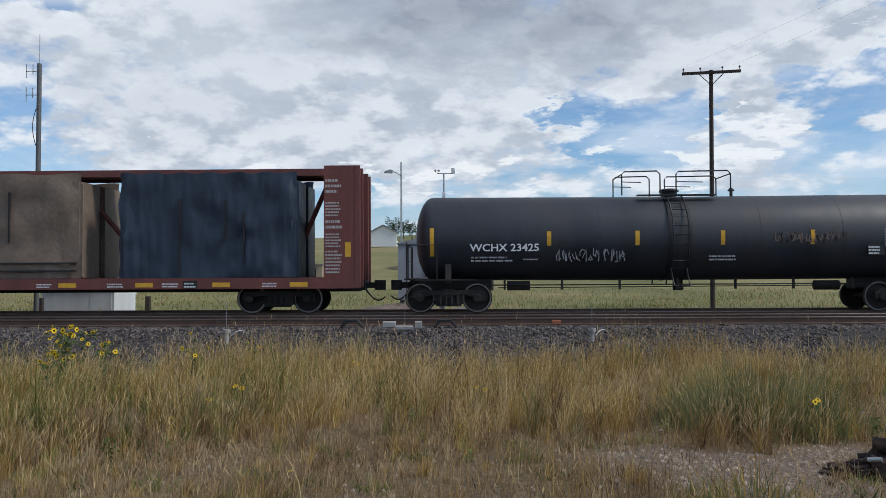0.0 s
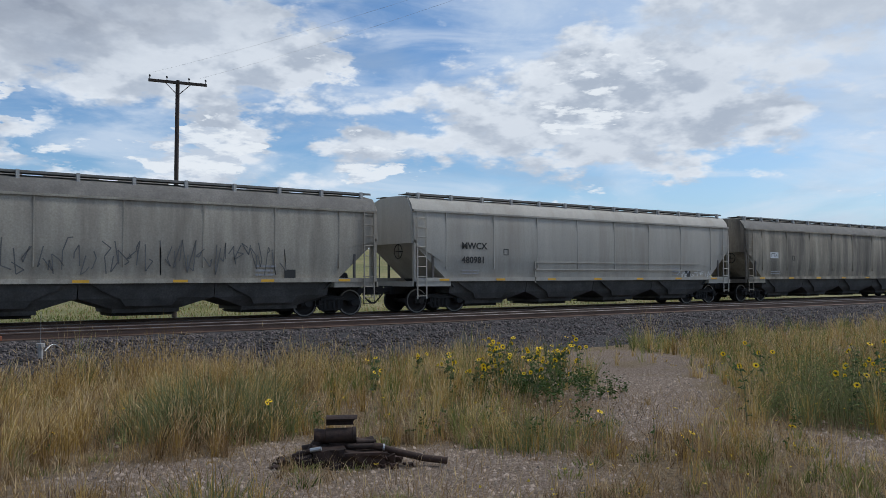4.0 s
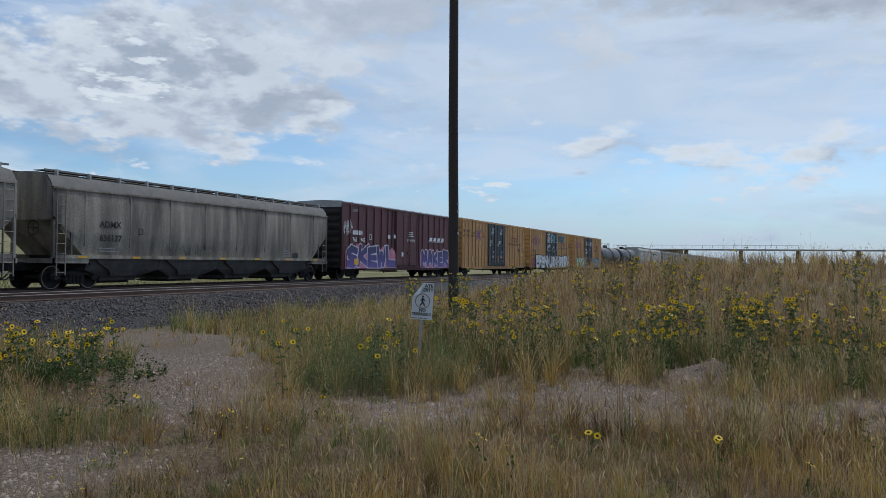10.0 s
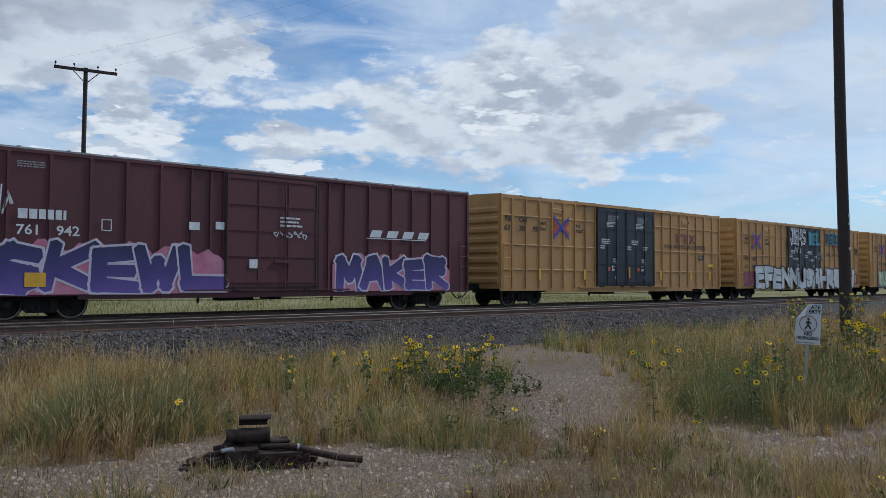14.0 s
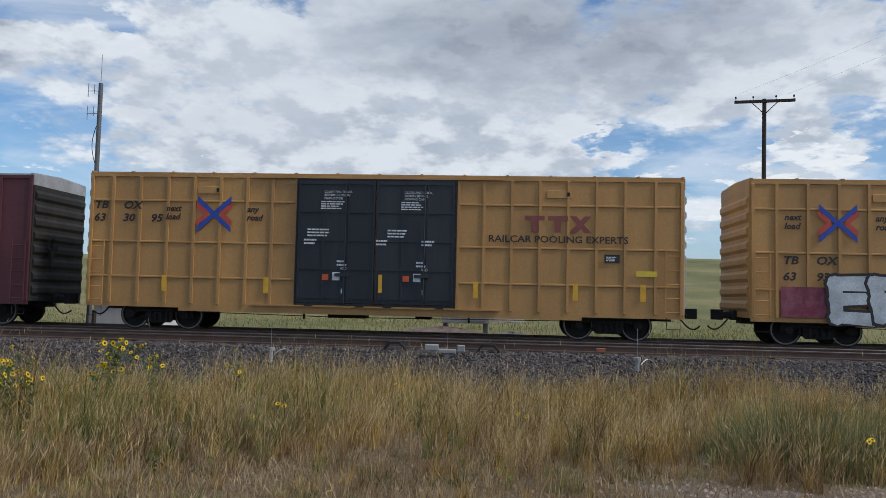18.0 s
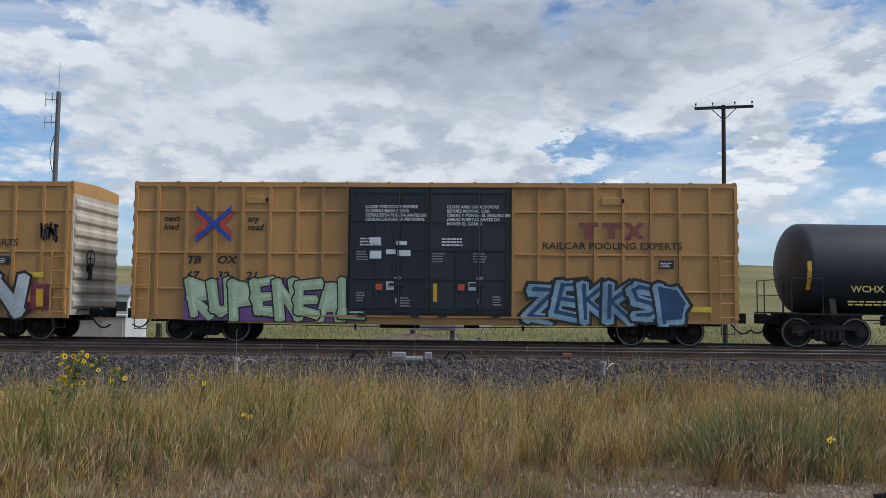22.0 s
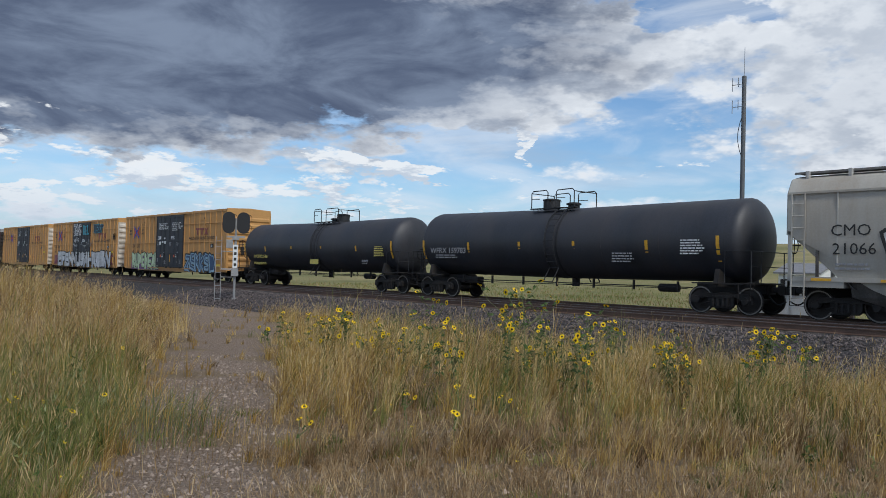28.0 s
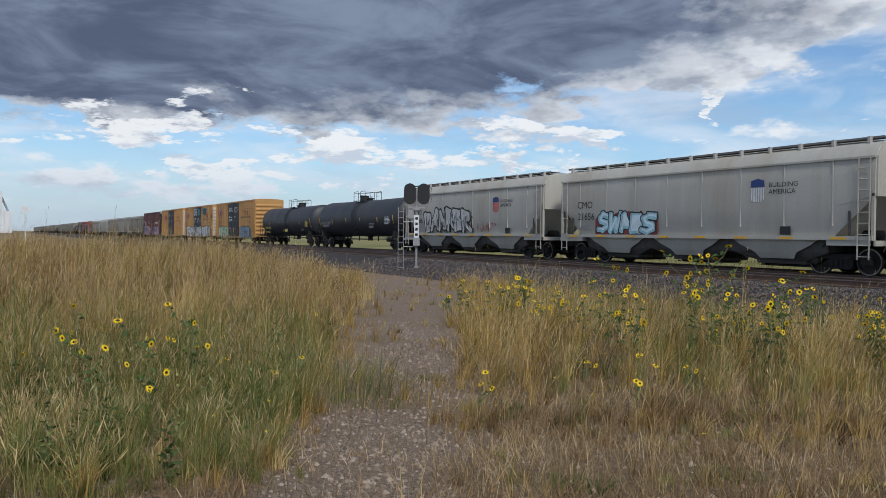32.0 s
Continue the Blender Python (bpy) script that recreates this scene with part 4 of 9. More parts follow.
# -- tank cars --
def tankcar(label, s0, s1, mat, radius, top, sag=0.0, trucks=1.05, spin=True):
    car, L = new_car("tank_car", label, s0, s1)
    h, R = L / 2, radius
    zc = top - R
    prof, n = [], 8
    for k in range(n + 1):
        a = math.pi / 2 * k / n
        prof.append((max(R * math.sin(a), 0.02), -h + 0.55 - 0.55 * math.cos(a)))
    prof += [(R, -h * 0.3), (R, 0), (R, h * 0.3)]
    for k in range(n, -1, -1):
        a = math.pi / 2 * k / n
        prof.append((max(R * math.sin(a), 0.02), h - 0.55 + 0.55 * math.cos(a)))
    g = Geo().lathe(prof, (0, 0, zc), "x", 48)
    if sag:
        g.v = [(x, y, z - sag * (1 - abs(x) / h)) for x, y, z in g.v]
    shell = part("tank_shell", g, mat, car, smooth_angle=35)
    # weld rings
    for x in rows_of(-h + 0.75, h - 0.75, 7):
        dz = sag * (1 - abs(x) / h)
        part("weld_seam", Geo().lathe([(R - 0.01, -0.012), (R + 0.005, -0.006), (R + 0.005, 0.006), (R - 0.01, 0.012)], (x, 0, zc - dz), "x", 40), mat, shell)
    # stub sills, bolsters, side walk at the ends
    for sgn in (-1, 1):
        a, b = sorted((sgn * (h - 2.4), sgn * (h + 0.12)))
        part("stub_sill", Geo().box(a, b, -0.3, 0.3, 0.68, 1.06, 0.03), dark_iron, car)
        c = sgn * (h - trucks)
        part("saddle", Geo().prism([(-1.45, 0.92), (1.45, 0.92), (1.3, 1.5), (0.8, 1.25), (-0.8, 1.25), (-1.3, 1.5)], c - 0.09, c + 0.09, "x"), dark_iron, car)
        a, b = sorted((sgn * (h - 0.05), sgn * (h + 0.3)))
        part("end_platform", Geo().box(a, b, -1.5, 1.5, 1.02, 1.07).box(min(sgn * (h - 1.9), sgn * h), max(sgn * (h - 1.9), sgn * h), -1.5, -1.35, 1.0, 1.05), dark_iron, car)
        g = Geo()
        x = sgn * (h + 0.22)
        for y in (-1.46, -0.8, 0.8, 1.46):
            g.tube(((x, y, 1.05), (x, y, 2.1)), 0.018)
        g.tube(((x, -1.46, 2.1), (x, 1.46, 2.1)), 0.018).tube(((x, -1.46, 1.6), (x, 1.46, 1.6)), 0.014)
        g.tube(((x, -1.46, 2.1), (sgn * (h - 0.7), -1.47, 2.1), (sgn * (h - 0.7), -1.47, 1.05)), 0.018)
        part("hand_rail", g, black_steel, car)
        part("step", Geo().tube(((x, -1.5, 1.05), (x, -1.5, 0.5), (x - sgn * 0.42, -1.5, 0.5), (x - sgn * 0.42, -1.5, 1.05)), 0.016).tube(((x, -1.5, 0.78), (x - sgn * 0.42, -1.5, 0.78)), 0.014), dark_iron, car)
        coupler(car, sgn * (h + 0.12), sgn)
        truck(car, c, spin)
    x = -h - 0.26
    part("brake_wheel", Geo().lathe([(0.24, 0), (0.28, 0.012), (0.28, -0.012), (0.24, 0)], (x, -0.9, 1.95), "x", 18, False).tube(((x, -1.16, 1.95), (x, -0.64, 1.95)), 0.014).tube(((x, -0.9, 1.69), (x, -0.9, 2.21)), 0.014).tube(((x, -0.9, 1.05), (x, -0.9, 1.95)), 0.03), black_steel, car)
    # rods and valve under the belly
    g = Geo().tube(((-h + 2.2, -0.9, 0.85), (h - 2.2, -0.9, 0.85)), 0.022).tube(((-h + 2.6, -0.6, 0.76), (h - 2.6, -0.6, 0.80)), 0.016)
    for x in rows_of(-h + 2.8, h - 2.8, 7):
        g.box(x - 0.03, x + 0.03, -0.94, -0.86, 0.70, 1.05)
    g.box(-h + 2.9, -h + 3.6, -0.8, -0.4, 0.68, 0.98, 0.05).lathe([(0.02, -0.4), (0.15, -0.38), (0.15, 0.38), (0.02, 0.4)], (h - 3.4, -0.5, 0.8), "x", 12)
    part("brake_rigging", g, dark_iron, car)
    zb = zc - R - sag
    part("bottom_valve", Geo().lathe([(0.16, -0.32), (0.16, 0.1), (0.22, 0.12), (0.22, 0.2)], (0.25, 0, zb), "z", 14).tube(((0.25, -0.6, zb - 0.25), (0.25, 0, zb - 0.25)), 0.03), dark_iron, car)
    return car, h, R, zc, sag


def tank_top(car, x, top, sag, fittings, rail=1.55, side_ladder=True, R=1.4, zc=2.4, housing=0.75):
    z = top - sag
    mid = x + housing * 0.5 if fittings and housing < 0 else x
    part("manway_nozzle", Geo().lathe([(0.24, -0.06), (0.24, 0.16), (0.31, 0.16), (0.31, 0.22), (0.2, 0.26)], (x, 0, z), "z", 18), black_steel, car, smooth_angle=30)
    if fittings:
        part("valve_housing", Geo().lathe([(0.36, -0.05), (0.36, 0.38), (0.38, 0.38), (0.38, 0.43), (0.2, 0.47)], (x + housing, 0, z), "z", 20), black_steel, car, smooth_angle=30)
    pf = Geo()
    for y0 in (-0.75, 0.5):
        pf.box(mid - 1.15, mid + 1.3, y0, y0 + 0.25, z - 0.02, z + 0.02)
    part("walkway", pf, black_steel, car)
    zt = z + 0.74
    for y in (-0.72, 0.72):
        for a, b in ((mid - rail + 0.1, mid - 0.2), (mid + 0.25, mid + rail)) if housing < 0 else ((x - rail + 0.1, x - 0.45), (x + 0.05, x + rail)):
            g = Geo().tube(((a, y, z), (a, y, zt - 0.08), (a + 0.08, y, zt), (b - 0.1, y, zt + 0.02), (b, y, zt - 0.08), (b, y, z)), 0.022, 7)
            g.tube(((a, y, z + 0.42), ((a + b) / 2, y, z + 0.40)), 0.016)
            part("platform_rail", g, black_steel, car)
    for xx in (mid - rail + 0.1, mid + rail):
        part("platform_rail", Geo().tube(((xx, -0.72, z + 0.66), (xx, 0.72, z + 0.66)), 0.02), black_steel, car)
    if side_ladder:
        for side in (-1, 1):
            g = Geo()
            pts = []
            for k in range(11):
                a = math.radians(20 + 11.2 * k)
                pts.append((side * (R + 0.12) * math.sin(a), zc - sag + (R + 0.1) * math.cos(a)))
            pts.append((side * (R + 0.12) * 0.98, zc - sag - R - 0.15))
            for xx in (x - 0.24, x + 0.24):
                g.tube([(xx, p, q) for p, q in pts], 0.025, 5)
            for p, q in pts[1:]:
                g.tube(((x - 0.24, p, q), (x + 0.24, p, q)), 0.015, 5)
            part("side_ladder", g, black_steel, car)
    part("tank_band", Geo().lathe([(R - 0.01, -0.35), (R + 0.012, -0.34), (R + 0.012, -0.26), (R - 0.01, -0.25)], (x, 0, zc - sag), "x", 44).lathe([(R - 0.01, 0.25), (R + 0.012, 0.26), (R + 0.012, 0.34), (R - 0.01, 0.35)], (x, 0, zc - sag), "x", 44), black_steel, car)


def tank_strips(car, xs, z0, z1, R, zc, mat=None):
    for x in xs:
        g = Geo()
        zs = rows_of(z0, z1, 4)
        ys = [-math.sqrt(max(R * R - (z - zc) ** 2, 0.01)) - 0.008 for z in zs]
        for (ya, za), (yb, zb) in zip(zip(ys, zs), list(zip(ys, zs))[1:]):
            g.quad((x - 0.065, ya, za), (x + 0.065, ya, za), (x + 0.065, yb, zb), (x - 0.065, yb, zb))
        part("reflective_strip", g, mat or yellow_strip, car)


# -- covered hoppers --
bracket_grey = material("bracket_grey", (0.42, 0.41, 0.39), 0.7, 0, 0.2, 4, 20, 0.05)
rail_grey = material("running_board_grey", (0.20, 0.19, 0.175), 0.7, 0.2, 0.3, 2, 18, 0.1)


def hopper(label, s0, s1, mat, height=4.45, bays=4, dark=None, spin=True, frame_mat=None, post_mat=None, cut=1.55, detail=True, roof_mat=None, plate_mat=None):
    car, L = new_car("covered_hopper_car", label, s0, s1)
    h, w = L / 2, 1.6
    zs = 1.30  # lower edge of the side sheets
    frame_mat, post_mat = frame_mat or mat, post_mat or mat
    half = [(-w + 0.10, zs), (-w + 0.03, zs + 0.5), (-w, 2.3), (-w, 3.3), (-w + 0.05, height - 0.62), (-w + 0.13, height - 0.40), (-w + 0.32, height - 0.16), (-0.75, height - 0.03)]
    sec = half + [(0, height)] + [(-y, z) for y, z in half[::-1]]
    g, n = Geo(), len(sec)
    low = 2.62
    end = [(y, max(z, low + (0.02 if abs(y) < w - 0.02 else 0))) for y, z in sec]
    xi = h - cut
    for x, pr in ((-h + 0.06, end), (-xi, sec), (xi, sec), (h - 0.06, end)):
        g.v += [(x, y, z) for y, z in pr]
    ch = height - 0.66
    for k in range(3):
        g.f += [(k * n + i, k * n + (i + 1) % n, (k + 1) * n + (i + 1) % n, (k + 1) * n + i) for i in range(n)]
    g.f += [tuple(range(n)), tuple(range(3 * n, 4 * n))]
    body = part("body", g, mat, car, "", 35)
    # side sill and sheet seams
    part("side_sill", Geo().box(-h + 0.1, h - 0.1, -w - 0.03, -w + 0.12, zs - 0.12, zs + 0.02).box(-h + 0.1, h - 0.1, w - 0.12, w + 0.03, zs - 0.12, zs + 0.02), frame_mat, car)
    part("top_chord", Geo().box(-h + 0.06, h - 0.06, -w - 0.02, -w + 0.08, ch, ch + 0.07).box(-h + 0.06, h - 0.06, w - 0.08, w + 0.02, ch, ch + 0.07), mat, car)
    seam = Geo().box(-0.02, 0.02, -w - 0.008, -w + 0.06, zs + 0.35, ch).mesh("sheet_seam")
    for x in rows_of(-xi, xi, 8) if detail else ():
        part("sheet_seam", seam, mat, body).location = (x, 0, 0)
    # discharge hoppers; their dark colour holds the shade under the car
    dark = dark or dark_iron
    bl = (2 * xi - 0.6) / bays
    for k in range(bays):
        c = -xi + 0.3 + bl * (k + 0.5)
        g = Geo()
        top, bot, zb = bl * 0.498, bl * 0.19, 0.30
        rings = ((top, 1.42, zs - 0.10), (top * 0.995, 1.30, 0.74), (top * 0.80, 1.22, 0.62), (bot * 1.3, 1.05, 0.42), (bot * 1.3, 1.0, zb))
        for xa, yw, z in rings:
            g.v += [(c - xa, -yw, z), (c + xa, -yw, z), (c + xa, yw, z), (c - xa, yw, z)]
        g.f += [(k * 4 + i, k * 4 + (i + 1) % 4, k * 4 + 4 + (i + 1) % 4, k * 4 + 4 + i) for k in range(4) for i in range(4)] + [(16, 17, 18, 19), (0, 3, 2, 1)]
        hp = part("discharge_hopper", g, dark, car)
        # plates that close the bay's sides, in body paint or the shaded underside colour
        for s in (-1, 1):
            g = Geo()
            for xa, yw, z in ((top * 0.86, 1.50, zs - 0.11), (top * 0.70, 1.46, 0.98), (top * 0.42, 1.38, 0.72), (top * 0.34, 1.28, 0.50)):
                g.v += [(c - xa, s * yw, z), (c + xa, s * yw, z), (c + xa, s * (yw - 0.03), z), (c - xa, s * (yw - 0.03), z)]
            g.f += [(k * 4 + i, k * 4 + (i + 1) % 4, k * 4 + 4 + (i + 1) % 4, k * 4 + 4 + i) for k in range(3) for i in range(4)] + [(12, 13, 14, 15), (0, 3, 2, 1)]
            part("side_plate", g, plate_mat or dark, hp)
        part("gate", Geo().box(c - bot - 0.15, c + bot + 0.15, -0.7, 0.7, zb - 0.1, zb).tube(((c - bot - 0.1, -0.95, zb - 0.05), (c - bot - 0.1, 0.95, zb - 0.05)), 0.03), dark_iron, hp)
    part("centre_sill", Geo().box(-h + 0.1, h - 0.1, -0.25, 0.25, 0.72, 1.0), dark_iron, car)
    # running board on the roof with its brackets
    part("running_board", Geo().box(-h + 0.1, h - 0.1, -1.12, -0.5, height + 0.03, height + 0.05).box(-h + 0.1, h - 0.1, 0.5, 1.12, height + 0.03, height + 0.05).box(-h + 0.05, h - 0.05, -1.16, -1.12, height + 0.0, height + 0.07), rail_grey, car)
    # dirtier sheets of the roof above the chord
    rp = [(y, z) for y, z in half[4:]] + [(0, height)] + [(-y, z) for y, z in half[:3:-1]]
    g = Geo()
    for x in (-h + 0.055, h - 0.055):
        g.v += [(x, y * 1.003, z + 0.006) for y, z in rp]
    g.f += [(i, i + 1, len(rp) + i + 1, len(rp) + i) for i in range(len(rp) - 1)]
    part("roof", g, roof_mat or mat, car, "", 35)
    if detail:
        br = Geo().box(-0.045, 0.045, -1.30, -1.16, height - 0.26, height + 0.075).mesh("bracket")
        for x in rows_of(-h + 0.5, h - 0.5, 13):
            part("bracket", br, bracket_grey, car).location = (x, 0, 0)
        hatch = Geo().box(-0.75, 0.75, -0.42, 0.42, height - 0.02, height + 0.05, 0.02).mesh("roof_hatch")
        for x in rows_of(-xi, xi, 9):
            part("roof_hatch", hatch, mat, car).location = (x, 0, 0)
    for sgn in (-1, 1):
        a, b = sorted((sgn * (h - 0.06), sgn * h))
        # end frame: corner posts, sloping sheet behind, platform, ladders
        part("end_sheet", Geo().prism([(-w + 0.05, 2.6), (w - 0.05, 2.6), (w - 0.07, height - 0.62), (w - 0.36, height - 0.16), (0, height - 0.02), (-w + 0.36, height - 0.16), (-w + 0.07, height - 0.62)], a, b, "x"), mat, car)
        xp = sgn * (h - 0.12)
        x1 = sgn * (h - 0.95)
        for y in (-w + 0.05, w - 0.05):
            part("corner_post", Geo().box(xp - 0.05, xp + 0.05, y - 0.05, y + 0.05, 1.0, 2.7), post_mat, car)
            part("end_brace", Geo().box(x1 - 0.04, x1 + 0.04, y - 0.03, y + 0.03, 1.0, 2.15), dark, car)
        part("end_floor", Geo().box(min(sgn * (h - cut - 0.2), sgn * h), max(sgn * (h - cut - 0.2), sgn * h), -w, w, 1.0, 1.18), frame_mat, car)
        # slope sheet in the dark underside colour, which paints in the shadow of the end opening
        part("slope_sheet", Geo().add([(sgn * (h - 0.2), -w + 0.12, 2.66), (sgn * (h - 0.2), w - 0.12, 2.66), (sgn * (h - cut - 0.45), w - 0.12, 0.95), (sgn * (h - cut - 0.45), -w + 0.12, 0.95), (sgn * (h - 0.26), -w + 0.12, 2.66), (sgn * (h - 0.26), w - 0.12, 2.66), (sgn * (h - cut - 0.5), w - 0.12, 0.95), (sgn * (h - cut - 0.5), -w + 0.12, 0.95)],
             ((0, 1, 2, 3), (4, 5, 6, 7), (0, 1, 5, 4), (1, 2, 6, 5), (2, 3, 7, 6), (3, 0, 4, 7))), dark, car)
        if detail:
            part("ladder", ladder_geo(sgn * (h - 0.4), -w - 0.05, 0.65, height - 0.75, 0.40, 0.36), post_mat, car)
            part("ladder", ladder_geo(sgn * (h - 0.3), w - 0.1, 0.65, height - 0.75, 0.36, 0.36), post_mat, car)
            part("step", Geo().tube(((sgn * (h - 0.15), -w, 0.95), (sgn * (h - 0.15), -w, 0.42), (sgn * (h - 0.6), -w, 0.42), (sgn * (h - 0.6), -w, 0.95)), 0.016), dark_iron, car)
        coupler(car, sgn * h, sgn)
        truck(car, sgn * (h - 1.6), spin)
    x = h - 0.5
    part("brake_cylinder", Geo().lathe([(0.02, -0.35), (0.17, -0.33), (0.17, 0.3), (0.02, 0.35)], (x - 0.4, -0.3, 1.35), "x", 12), dark_iron, car)
    part("brake_wheel", Geo().lathe([(0.24, 0), (0.28, 0.012), (0.28, -0.012), (0.24, 0)], (-h - 0.1, -0.8, 2.3), "x", 18, False).tube(((-h - 0.1, -1.06, 2.3), (-h - 0.1, -0.54, 2.3)), 0.014).tube(((-h - 0.1, -0.8, 2.04), (-h - 0.1, -0.8, 2.56)), 0.014).tube(((-h - 0.12, -0.8, 2.3), (-h + 0.1, -0.8, 2.3)), 0.03), dark_iron, car)
    return car, h, w

# -- paint of the cars --
rust_brown = material("freight_brown", (0.29, 0.088, 0.055), 0.65, 0, 0.3, 1.2, 20, 0.1, (0.12, 0.05, 0.035), 0.45, True)
maroon = material("freight_maroon", (0.115, 0.031, 0.036), 0.65, 0, 0.25, 1.2, 20, 0.1, (0.06, 0.03, 0.03), 0.4, True)
yellow_car = material("freight_yellow", (0.51, 0.272, 0.088), 0.6, 0, 0.18, 1.0, 18, 0.08, (0.30, 0.16, 0.06), 0.4, True)
black_door = material("black_door", (0.018, 0.021, 0.028), 0.55, 0, 0.3, 1.5, 18, 0.08, (0.09, 0.09, 0.09), 0.25, True)
galvanised = material("galvanised_roof", (0.45, 0.46, 0.47), 0.6, 0.3, 0.25, 1.2, 15, 0.1, (0.2, 0.16, 0.13), 0.5)
tank_black = material("tank_black", (0.024, 0.027, 0.036), 0.55, 0, 0.4, 0.9, 14, 0.05, (0.05, 0.042, 0.04), 0.6, True, spec=0.6)
hopper_grey = material("hopper_grey", (0.41, 0.37, 0.305), 0.7, 0, 0.25, 1.6, 18, 0.08, (0.15, 0.13, 0.11), 0.75, True, spec=0.3)
hopper_roof = material("hopper_roof", (0.19, 0.175, 0.155), 0.8, 0, 0.35, 1.2, 18, 0.1, (0.09, 0.08, 0.07), 0.6)
hopper_dusty = material("hopper_dusty", (0.36, 0.315, 0.245), 0.75, 0, 0.5, 1.5, 18, 0.1, (0.075, 0.065, 0.06), 0.95, True, spec=0.3)
hopper_light = material("hopper_light", (0.43, 0.40, 0.35), 0.65, 0, 0.14, 1.4, 18, 0.06, (0.25, 0.215, 0.17), 0.6, True, spec=0.3)
hopper_cream = material("hopper_cream", (0.47, 0.45, 0.40), 0.65, 0, 0.10, 1.1, 18, 0.05, (0.30, 0.215, 0.14), 0.45, True, spec=0.3)
# far darker than the bodies: underside shade is put into this colour, with grime
underside_shade = material("hopper_underside_shade", (0.10, 0.092, 0.085), 0.8, 0, 0.4, 1.5, 18, 0.15, (0.04, 0.035, 0.03), 0.7)



def blend_paint(name, z0, c0, z1, c1, z2, c2):
    """Sprayed paint that changes colour with height on the side, mottled by hand."""
    m = material(name, c1, 0.6, 0, 0.2, 2, 20, 0)
    nt = m.node_tree
    N = nt.nodes.new
    sep = N("ShaderNodeSeparateXYZ")
    nt.links.new(N("ShaderNodeTexCoord").outputs["Object"], sep.inputs[0])
    ns = N("ShaderNodeTexNoise")
    ns.inputs["Scale"].default_value = 3.0
    mr, ad, cr = N("ShaderNodeMapRange"), N("ShaderNodeMath"), N("ShaderNodeValToRGB")
    ad.operation = "MULTIPLY_ADD"
    nt.links.new(ns.outputs[0], ad.inputs[0])
    ad.inputs[1].default_value = 0.5
    nt.links.new(sep.outputs[2], ad.inputs[2])
    nt.links.new(ad.outputs[0], mr.inputs[0])
    mr.inputs[1].default_value, mr.inputs[2].default_value = z0 + 0.25, z2 + 0.25
    nt.links.new(mr.outputs[0], cr.inputs[0])
    cr.color_ramp.elements[0].color, cr.color_ramp.elements[1].color = (*c0, 1), (*c2, 1)
    cr.color_ramp.elements.new((z1 - z0) / (z2 - z0)).color = (*c1, 1)
    nt.links.new(cr.outputs[0], nt.nodes["Principled BSDF"].inputs["Base Color"])
    return m


